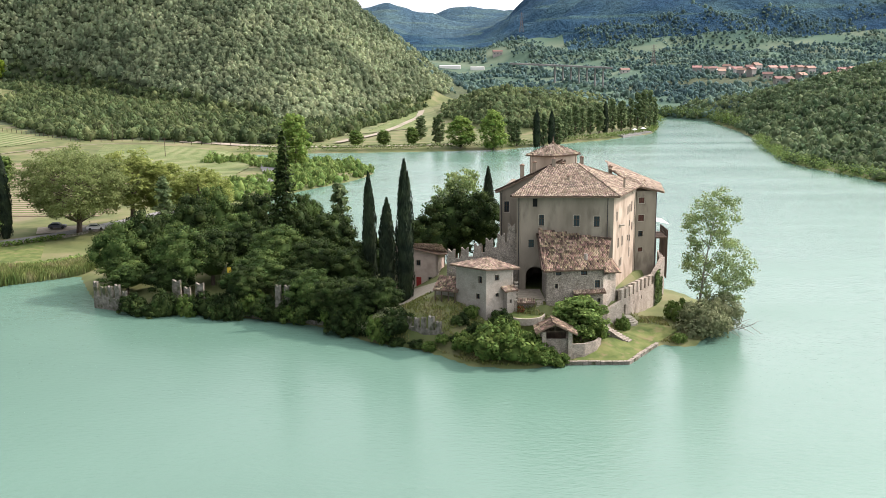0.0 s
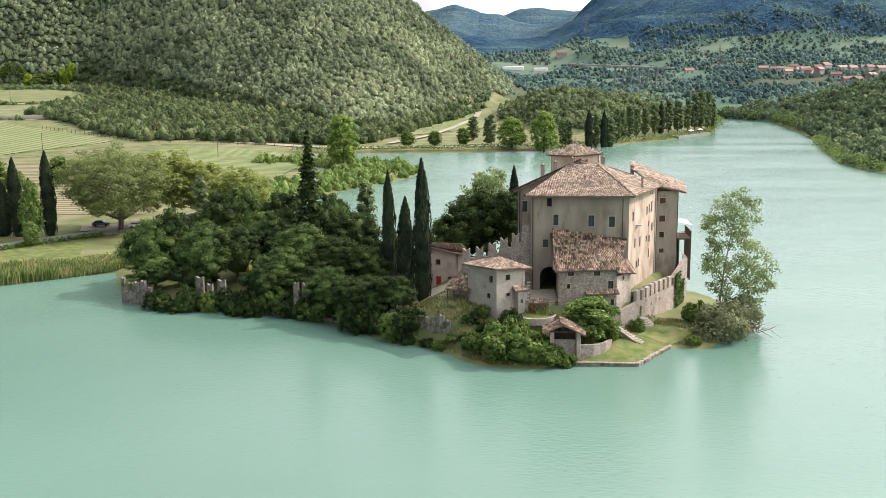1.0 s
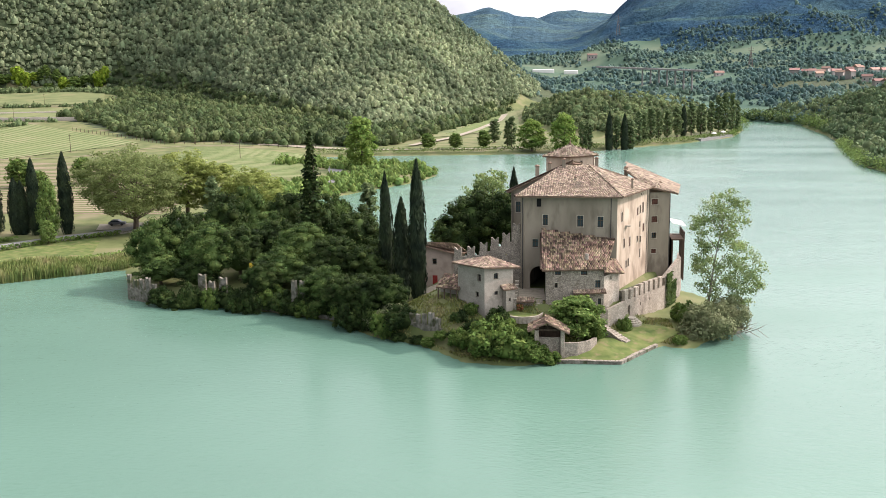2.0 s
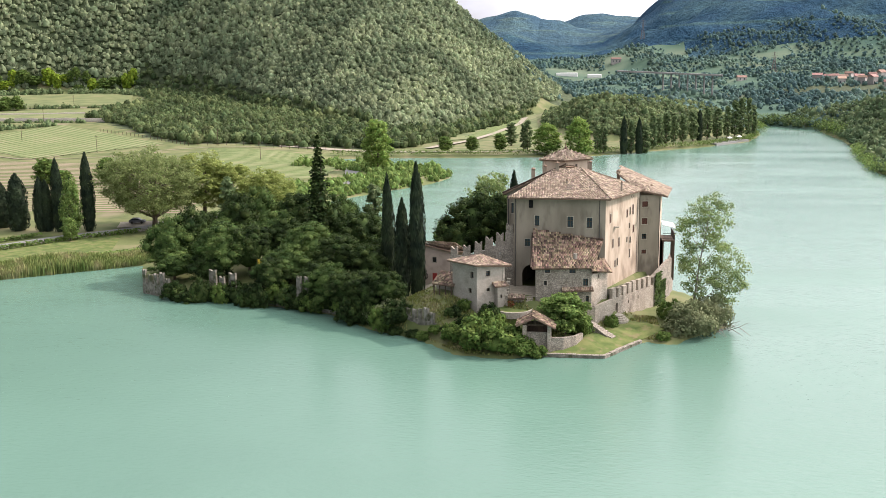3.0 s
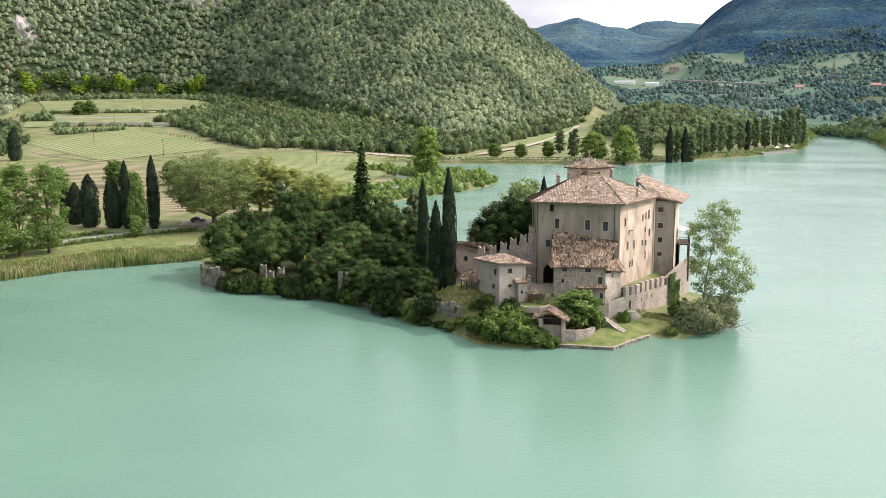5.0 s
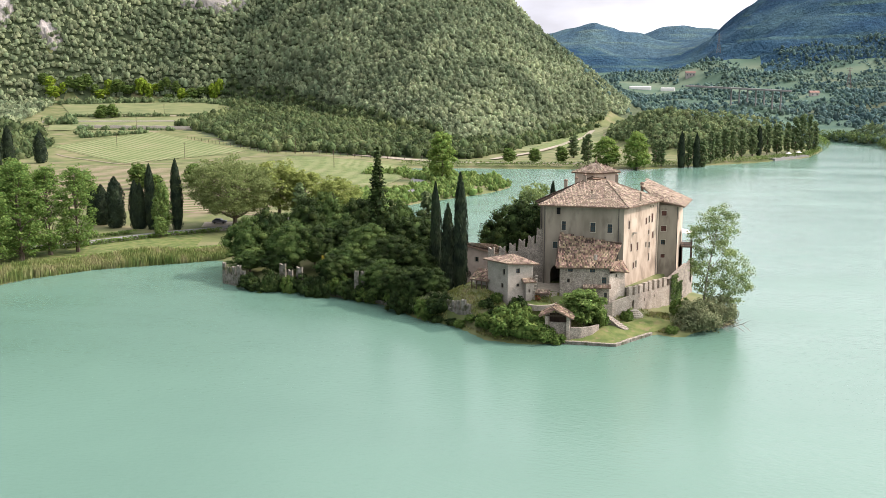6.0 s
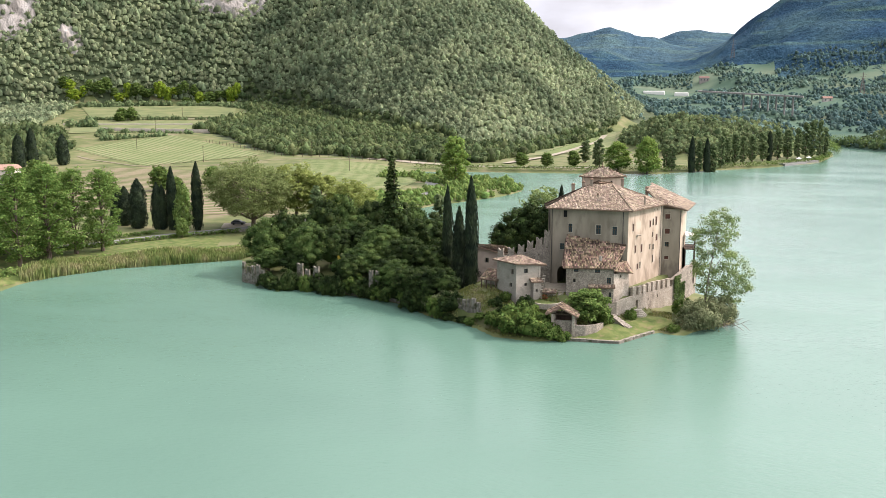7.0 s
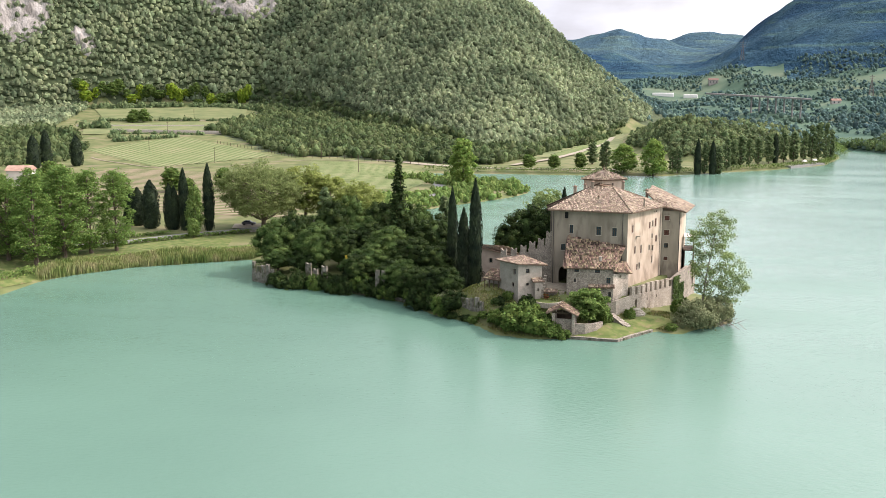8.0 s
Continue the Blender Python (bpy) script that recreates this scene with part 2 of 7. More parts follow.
def canopy(name, colors, band, crown, bump):
    """Far wooded slopes: tree crowns as small cells, broken by paler clearings along the contours."""
    m = material(name, colors, 0.012, 0.95, 0.0, detail=10, spec=0.02)
    nodes, links = m.node_tree.nodes, m.node_tree.links
    bsdf = nodes["Principled BSDF"]
    geo = nodes.new("ShaderNodeNewGeometry")
    flat = nodes.new("ShaderNodeMapping")
    flat.inputs["Scale"].default_value = (0.006, 0.006, 0.09)
    streak = nodes.new("ShaderNodeTexNoise")
    streak.inputs["Scale"].default_value, streak.inputs["Detail"].default_value = 1.0, 6.0
    ramp = nodes.new("ShaderNodeValToRGB")
    ramp.color_ramp.elements[0].position, ramp.color_ramp.elements[1].position = 0.56, 0.66
    ramp.color_ramp.elements[1].color = (0.75, 0.75, 0.75, 1)
    mix = nodes.new("ShaderNodeMixRGB")
    mix.inputs[2].default_value = (*band, 1)
    links.new(geo.outputs["Position"], flat.inputs["Vector"])
    links.new(flat.outputs["Vector"], streak.inputs["Vector"])
    links.new(streak.outputs["Fac"], ramp.inputs["Fac"])
    links.new(ramp.outputs["Color"], mix.inputs[0])
    links.new(bsdf.inputs["Base Color"].links[0].from_socket, mix.inputs[1])
    grain = nodes.new("ShaderNodeTexNoise")
    grain.inputs["Scale"].default_value, grain.inputs["Detail"].default_value, grain.inputs["Roughness"].default_value = 0.6 / crown, 5.0, 0.7
    links.new(geo.outputs["Position"], grain.inputs["Vector"])
    vary = nodes.new("ShaderNodeMapRange")
    vary.inputs["From Min"].default_value, vary.inputs["From Max"].default_value = 0.3, 0.7
    vary.inputs["To Min"].default_value, vary.inputs["To Max"].default_value = 0.62, 1.38
    links.new(grain.outputs["Fac"], vary.inputs["Value"])
    hsv = nodes.new("ShaderNodeHueSaturation")
    links.new(vary.outputs["Result"], hsv.inputs["Value"])
    links.new(mix.outputs["Color"], hsv.inputs["Color"])
    links.new(hsv.outputs["Color"], bsdf.inputs["Base Color"])
    b = nodes.new("ShaderNodeBump")
    b.inputs["Strength"].default_value, b.inputs["Distance"].default_value = 0.9, bump
    links.new(grain.outputs["Fac"], b.inputs["Height"])
    links.new(b.outputs["Normal"], bsdf.inputs["Normal"])
    return m


# Distance haze is put into the slope, ridge and valley field colours.
HAZY_SLOPES = canopy("hazy_far_slopes", [(0.020, 0.057, 0.102), (0.029, 0.075, 0.116), (0.048, 0.104, 0.126)], (0.070, 0.136, 0.122), 5.0, 12.0)
HAZY_RIDGE = canopy("hazy_blue_ridge", [(0.036, 0.080, 0.118), (0.050, 0.100, 0.130), (0.070, 0.126, 0.134)], (0.090, 0.144, 0.136), 8.0, 12.0)
HAZY_VALLEY = material("hazy_valley_fields", [(0.050, 0.098, 0.078), (0.078, 0.132, 0.092), (0.140, 0.176, 0.118)], 0.02, 0.95, 0.4, 0.3, detail=7, spec=0.05, stretch=(0.45, 1, 1))


# ---- mesh helpers ----
def mesh_of(name, verts, faces, mat=None, smooth=False):
    """One mesh from an array of points and an array (or arrays) of faces of equal size."""
    me = bpy.data.meshes.new(name)
    groups = faces if isinstance(faces, list) else [faces]
    groups = [np.asarray(g, dtype=np.int32) for g in groups if len(g)]
    verts = np.asarray(verts, dtype=np.float32)
    total = np.concatenate([np.full(len(g), g.shape[1], dtype=np.int32) for g in groups])
    loops = np.concatenate([g.ravel() for g in groups])
    me.vertices.add(len(verts))
    me.vertices.foreach_set("co", verts.ravel())
    me.loops.add(len(loops))
    me.loops.foreach_set("vertex_index", loops)
    me.polygons.add(len(total))
    me.polygons.foreach_set("loop_start", np.concatenate([[0], np.cumsum(total)[:-1]]).astype(np.int32))
    me.polygons.foreach_set("loop_total", total)
    if smooth:
        me.polygons.foreach_set("use_smooth", np.ones(len(total), dtype=bool))
    me.update(calc_edges=True)
    me.validate()
    if mat:
        me.materials.append(mat)
    return me


def part(name, bm, mat, parent, label=""):
    """A bmesh, or a ready mesh, as one mesh object under a thing or a part."""
    if isinstance(bm, bmesh.types.BMesh):
        bmesh.ops.recalc_face_normals(bm, faces=bm.faces)
        me = bpy.data.meshes.new(name)
        bm.to_mesh(me)
        bm.free()
    else:
        me = bm
    if mat and not me.materials:
        me.materials.append(mat)
    ob = new(name, me)
    if parent:
        ob.parent = parent
    if label:
        ob["label"] = label
    return ob


def thing(name, label, category, group="", kind="", at=(0, 0, 0)):
    ob = new(name)
    ob.location = at
    ob.empty_display_size = 0.3
    return tagged(ob, label, category, group, kind)


def box(bm, lo, hi, m=None, bevel=0.0):
    x0, y0, z0 = lo
    x1, y1, z1 = hi
    vs = [bm.verts.new(v) for v in ((x0, y0, z0), (x1, y0, z0), (x1, y1, z0), (x0, y1, z0),
                                    (x0, y0, z1), (x1, y0, z1), (x1, y1, z1), (x0, y1, z1))]
    fs = [bm.faces.new([vs[i] for i in f]) for f in ((0, 3, 2, 1), (4, 5, 6, 7), (0, 1, 5, 4), (1, 2, 6, 5), (2, 3, 7, 6), (3, 0, 4, 7))]
    if bevel:
        edges = list({e for f in fs for e in f.edges})
        made = bmesh.ops.bevel(bm, geom=edges, offset=bevel, segments=1, affect="EDGES")
        vs = list({v for f in made["faces"] for v in f.verts} | {v for v in vs if v.is_valid})
    if m is not None:
        bmesh.ops.transform(bm, matrix=m, verts=vs)
    return vs


def tube(bm, pts, radii, sides=8):
    """A tapered tube through points."""
    rings = []
    for k, p in enumerate(pts):
        p = Vector(p)
        a = Vector(pts[min(k + 1, len(pts) - 1)]) - Vector(pts[max(k - 1, 0)])
        q = a.to_track_quat("Z", "Y")
        rings.append([bm.verts.new(p + q @ Vector((radii[k] * math.cos(t), radii[k] * math.sin(t), 0)))
                      for t in (2 * math.pi * j / sides for j in range(sides))])
    for r0, r1 in zip(rings, rings[1:]):
        for j in range(sides):
            bm.faces.new((r0[j], r0[(j + 1) % sides], r1[(j + 1) % sides], r1[j]))
    bm.faces.new(rings[0][::-1])
    bm.faces.new(rings[-1])


def along(p0, p1, z=0.0):
    """The frame of a wall from p0 to p1: x along it, y outwards to its right-hand side, z up."""
    a = math.atan2(p1[1] - p0[1], p1[0] - p0[0])
    return Matrix.Translation((p0[0], p0[1], z)) @ Matrix.Rotation(a, 4, "Z")


def length(p0, p1):
    return math.hypot(p1[0] - p0[0], p1[1] - p0[1])


def wall_mesh(p0, p1, z0, z1, holes=(), thick=0.6, tops=None):
    """A wall whose outer face runs from p0 to p1 (outside on the right), with openings (u0, u1, z0, z1) through it.
    tops: heights of the upper edge at both ends where it slopes."""
    L = length(p0, p1)
    us = sorted({0.0, L, *(h[0] for h in holes), *(h[1] for h in holes)})
    zs = sorted({z0, z1, *(h[2] for h in holes), *(h[3] for h in holes)})
    bm = bmesh.new()
    grid = {}

    def vert(u, z, d):
        key = (u, z, d)
        if key not in grid:
            top = z
            if tops and z == z1:
                top = tops[0] + (tops[1] - tops[0]) * u / L
            grid[key] = bm.verts.new((u, d, top))
        return grid[key]

    solid = {}
    for i in range(len(us) - 1):
        for j in range(len(zs) - 1):
            uc, zc = (us[i] + us[i + 1]) / 2, (zs[j] + zs[j + 1]) / 2
            solid[i, j] = not any(h[0] < uc < h[1] and h[2] < zc < h[3] for h in holes)
    for (i, j), full in solid.items():
        if not full:
            continue
        a, b, c, d = us[i], us[i + 1], zs[j], zs[j + 1]
        bm.faces.new([vert(a, c, 0), vert(b, c, 0), vert(b, d, 0), vert(a, d, 0)])
        bm.faces.new([vert(a, c, thick), vert(a, d, thick), vert(b, d, thick), vert(b, c, thick)])
        for di, dj, e in ((-1, 0, ((a, c), (a, d))), (1, 0, ((b, c), (b, d))), (0, -1, ((a, c), (b, c))), (0, 1, ((a, d), (b, d)))):
            if not solid.get((i + di, j + dj), False):
                (ua, za), (ub, zb) = e
                bm.faces.new([vert(ua, za, 0), vert(ub, zb, 0), vert(ub, zb, thick), vert(ua, za, thick)])
    bmesh.ops.transform(bm, matrix=along(p0, p1), verts=bm.verts)
    return bm


def roof_plane(corners, thick=0.18, tile=0.27, row=0.45, seed=1):
    """Boarding and barrel tiles for one roof plane. corners: three or four points, the first two along the eave."""
    rng = np.random.default_rng(seed)
    c = [Vector(p) for p in corners]
    x = (c[1] - c[0]).normalized()
    n = x.cross(c[2] - c[0]).normalized()
    if n.z < 0:
        n = -n
    y = n.cross(x)
    bm = bmesh.new()
    up = [bm.verts.new(p) for p in c]
    dn = [bm.verts.new(p - n * thick) for p in c]
    bm.faces.new(up)
    bm.faces.new(dn[::-1])
    for k in range(len(c)):
        bm.faces.new([up[k], dn[k], dn[(k + 1) % len(c)], up[(k + 1) % len(c)]])
    flat = [((p - c[0]).dot(x), (p - c[0]).dot(y)) for p in c]

    def span(v):
        cuts = []
        for (u0, v0), (u1, v1) in zip(flat, flat[1:] + flat[:1]):
            if (v0 - v) * (v1 - v) < 0:
                cuts.append(u0 + (u1 - u0) * (v - v0) / (v1 - v0))
        return (min(cuts), max(cuts)) if len(cuts) > 1 else None

    verts, quads = [], []
    v, top = 0.02, max(p[1] for p in flat)
    while v < top - 0.05:
        s = span(v + 0.05)
        if s:
            count = max(1, int((s[1] - s[0]) / tile))
            step = (s[1] - s[0]) / count
            for k in range(count):
                u = s[0] + (k + 0.5) * step + rng.normal(0, 0.02)
                h = 0.10 + rng.random() * 0.05
                w = step * 0.5
                v0, v1 = v + rng.normal(0, 0.03), v + row * 1.12
                lift = 0.03 + rng.random() * 0.03
                base = len(verts)
                for vv, extra in ((v0, lift), (v1, 0.0)):
                    for du, dz in ((-w, 0.005), (-w * 0.5, h * 0.8), (w * 0.5, h * 0.8), (w, 0.005)):
                        verts.append(c[0] + x * (u + du) + y * vv + n * (dz + extra))
                quads += [(base, base + 1, base + 5, base + 4), (base + 1, base + 2, base + 6, base + 5), (base + 2, base + 3, base + 7, base + 6)]
        v += row
    return bm, (np.array(verts), np.array(quads))


def roof(parent, planes, name="roof", label="weathered clay tile roof", clay=None):
    """A roof of several planes: one boarding part each, and its tiles joined."""
    for k, corners in enumerate(planes):
        bm, (v, q) = roof_plane(corners, seed=len(corners) * 7 + k)
        deck = part(name, bm, ROOF_BASE, parent, label)
        if len(q):
            tiles = part("roof_tiles", mesh_of("roof_tiles", v, q, clay or TILE), None, deck, "mottled brown barrel tiles")
            tiles["kind"] = "stuff"


# ---- ground and water ----
SHORE = [(-150, 70), (-120, 120), (-111, 144), (-112, 158), (-108, 168), (-100, 180), (-84, 191), (-74, 197), (-69, 186),
         (-66, 180), (-59, 170), (-52, 167), (-45, 167), (-31, 163), (-20, 158), (-12, 149.5), (-4, 145.5), (0.5, 141), (4, 136.5),
         (11, 135.5), (18, 137), (26.8, 137.2), (31, 143.5), (33.5, 146.7), (38, 145), (42, 151), (48, 157.5), (49, 166), (44, 180),
         (30, 195), (8, 203), (-15, 213), (-38, 235), (-55, 262), (-56, 300), (-42, 325), (-30, 345), (-25, 366), (-33, 388), (-50, 400)]
SHORE += [(-90, 415), (-90, 432), (-58, 437), (-20, 440), (27, 447), (54, 471), (82, 492), (112, 528), (127, 580), (133, 660), (165, 610),
         (160, 530), (153, 480), (136, 385), (144, 350)]
SHORE += [(150, 320), (190, 260), (330, 120), (420, -200)]
OUTER = [(300, -600), (-300, -600), (-330, -100)]
LAKE = np.array(SHORE + OUTER, dtype=float)


def shore_distance(x, y):
    """Distance to the lake's edge, positive on land."""
    x, y = np.asarray(x, float), np.asarray(y, float)
    best = np.full(x.shape, 1e9)
    inside = np.zeros(x.shape, dtype=bool)
    for (x0, y0), (x1, y1) in zip(LAKE, np.roll(LAKE, -1, axis=0)):
        dx, dy = x1 - x0, y1 - y0
        t = np.clip(((x - x0) * dx + (y - y0) * dy) / (dx * dx + dy * dy), 0, 1)
        best = np.minimum(best, np.hypot(x - x0 - t * dx, y - y0 - t * dy))
        cross = ((y0 > y) != (y1 > y)) & (x < (x1 - x0) * (y - y0) / (y1 - y0 + 1e-12) + x0)
        inside ^= cross
    return np.where(inside, -best, best)


def polygon_distance(x, y, poly):
    """Distance outside a polygon, zero within it."""
    best = np.full(np.shape(x), 1e9)
    inside = np.zeros(np.shape(x), dtype=bool)
    poly = np.array(poly, float)
    for (x0, y0), (x1, y1) in zip(poly, np.roll(poly, -1, axis=0)):
        dx, dy = x1 - x0, y1 - y0
        t = np.clip(((x - x0) * dx + (y - y0) * dy) / (dx * dx + dy * dy), 0, 1)
        best = np.minimum(best, np.hypot(x - x0 - t * dx, y - y0 - t * dy))
        inside ^= ((y0 > y) != (y1 > y)) & (x < (x1 - x0) * (y - y0) / (y1 - y0 + 1e-12) + x0)
    return np.where(inside, 0.0, best)


PLATFORM = [(-2.4, 153.4), (2.0, 150.4), (6.3, 150.0), (10.8, 150.5), (16, 149), (25, 151), (28.5, 155), (34, 168), (37, 172), (36, 184), (26, 188), (8, 186),
            (2, 178), (1, 160)]


def slope_hill(x, y, xs, base, crest, height, power=1.0, back=500.0):
    span = (np.max(crest) / 60.0) * np.array([-1.5, -1.0, -0.5, 0.0, 0.5, 1.0, 1.5])
    yb, yr, zr = (sum(np.interp(x + d, xs, row) for d in span) / len(span) for row in (base, crest, height))
    rise = np.clip((y - yb) / (yr - yb), 0, 1) ** power
    fall = np.clip(1 - (y - yr) / back, 0, 1)
    return zr * rise * np.where(y > yr, fall, 1.0)


def bumps(x, y, size, seed=0.0):
    """A smooth unevenness from a few sines."""
    return (np.sin(x / size + seed) * np.cos(y / size * 1.3 + 2 * seed) + 0.5 * np.sin(x / size * 2.3 + y / size * 1.7 + seed)) / 1.5


HILL_X = [-900, -600, -420, -330, -260, -190, -128, -86, -59, -32, -8, 12]
HILL_BASE = [620, 640, 760, 765, 715, 640, 570, 545, 580, 670, 735, 780]
HILL_CREST = [900, 900, 960, 960, 930, 885, 835, 805, 785, 785, 800, 830]
HILL_HEIGHT = [330, 300, 250, 212, 182, 145, 107, 93, 67, 50, 26, 0]


def ground(x, y):
    x, y = np.asarray(x, float), np.asarray(y, float)
    d = shore_distance(x, y)
    z = np.where(d > 0, np.minimum(1.3, 0.15 + 0.22 * d), -np.minimum(3.0, 0.1 - 0.35 * d))
    land = np.clip(d / 25, 0, 1)
    # castle rock
    p = polygon_distance(x, y, PLATFORM)
    front = np.clip((x - 16) / 10, 0, 1)
    rock = np.maximum(0, 6.6 - p * (0.55 + 0.25 * front)) - 3.4 * front * np.clip(p / 0.5, 0, 1)
    z = np.where(d > 0, np.maximum(z, rock * np.clip(d / 3, 0, 1)), z)
    # wooded part of the island
    q = np.hypot((x + 30) / 34, (y - 186) / 20)
    z = np.where(d > 0, np.maximum(z, 3.4 * np.clip(1.3 - q, 0, 1) * np.clip(d / 3, 0, 1)), z)
    # vineyard terraces, woods and the valley behind
    west = np.clip((-x - 70) / 60, 0, 1)
    z = z + land * west * np.interp(y, [230, 330, 450, 620, 800], [0.6, 1.2, 3.0, 10.0, 22.0])
    z = z + land * slope_hill(x, y, HILL_X, HILL_BASE, HILL_CREST, HILL_HEIGHT, 0.95) * (1 + 0.04 * bumps(x, y, 60))
    z = z + land * slope_hill(x, y, [-2, 7, 16, 28, 45, 85, 106, 135], [610, 580, 555, 530, 505, 525, 560, 600], [650, 640, 630, 615, 600, 615, 640, 660],
                              [0, 7, 14, 18.5, 18, 15, 8, 0], 0.8, 160)
    east = np.clip((x - 135) / 160, 0, 1) * np.clip((y - 250) / 200, 0, 1)
    z = z + land * east * np.interp(y, [380, 600, 700], [38, 40, 10])
    z = z + 9 * np.exp(-((x - 92) / 40) ** 2 - ((y - 764) / 22) ** 2)
    valley = np.clip((x + 60) / 160, 0, 1)
    z = z + land * valley * np.interp(y, [640, 760, 900, 1150, 1300, 1500, 1900], [0, 8, 14, 30, 46, 36, 0]) * (1 + 0.25 * bumps(x, y, 45, 1.0) + 0.12 * bumps(x, y, 17, 2.0))
    z = z + slope_hill(x, y, [-150, -40, 20, 60, 100, 125, 180, 300, 800, 1600], [1150] * 10, [1500, 1500, 1600, 1750, 1800, 1800, 1800, 1800, 1700, 1600],
                       [10, 14, 26, 44, 74, 98, 146, 210, 290, 310], 1.1, 900) * (1 + 0.10 * bumps(x, y, 90, 0.7) + 0.06 * bumps(x, y, 41, 0.2) + 0.03 * bumps(x, y, 19, 1.2))
    z = z + slope_hill(x, y, [-260, -160, -90, -58, -20, 25, 60], [1130] * 7, [1400] * 7, [30, 48, 60, 58, 40, 12, 0], 0.8, 420) * (1 + 0.05 * bumps(x, y, 50, 0.9))
    z = z + slope_hill(x, y, [-1500, -400, -210, -127, -90, -62, -36, 0, 60, 140, 900], [1950] * 11, [2500] * 11,
                       [92, 102, 112, 134, 141, 151, 133, 116, 98, 88, 84], 0.9, 420) * (1 + 0.05 * bumps(x, y, 60, 0.3) + 0.03 * bumps(x, y, 23, 0.9))
    z = z + slope_hill(x, y, [-1500, -200, -41, 10, 50, 76, 110, 150, 250, 900], [2950] * 10, [3600] * 10,
                       [94, 116, 158, 192, 205, 208, 202, 188, 168, 156], 0.9, 900) * (1 + 0.04 * bumps(x, y, 70, 0.3) + 0.02 * bumps(x, y, 30, 0.9))
    return z


def steps(*spans):
    out = []
    for a, b, s in spans:
        out += list(np.arange(a, b, s))
    return np.array(out + [spans[-1][1]])


GX = steps((-2600, -700, 90), (-700, -500, 12), (-500, -220, 6), (-220, -80, 4), (-80, 60, 1.5), (60, 180, 4), (180, 420, 12), (420, 2600, 80))
GY = steps((-1500, 40, 90), (40, 130, 6), (130, 210, 1.5), (210, 300, 4), (300, 900, 8), (900, 1500, 25), (1500, 3000, 50), (3000, 3700, 70), (3700, 4800, 200))
X, Y = np.meshgrid(GX, GY)
Z = ground(X, Y)
idx = np.arange(X.size).reshape(X.shape)
quads = np.stack([idx[:-1, :-1], idx[:-1, 1:], idx[1:, 1:], idx[1:, :-1]], -1).reshape(-1, 4)
ground_mesh = mesh_of("ground", np.stack([X, Y, Z], -1).reshape(-1, 3), quads, GRASS, smooth=True)
ground_mesh.materials.append(HAZY_SLOPES)
ground_mesh.materials.append(HAZY_VALLEY)
ground_mesh.materials.append(HAZY_RIDGE)
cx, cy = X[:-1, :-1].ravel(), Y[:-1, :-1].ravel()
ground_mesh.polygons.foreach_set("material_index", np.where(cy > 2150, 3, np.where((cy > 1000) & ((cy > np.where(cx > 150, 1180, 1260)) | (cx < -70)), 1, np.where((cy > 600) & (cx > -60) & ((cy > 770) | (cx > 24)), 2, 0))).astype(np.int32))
tagged(part("ground", ground_mesh, None, None), "green meadows, vineyard slopes and wooded hills round a lake", "ground", kind="structure")


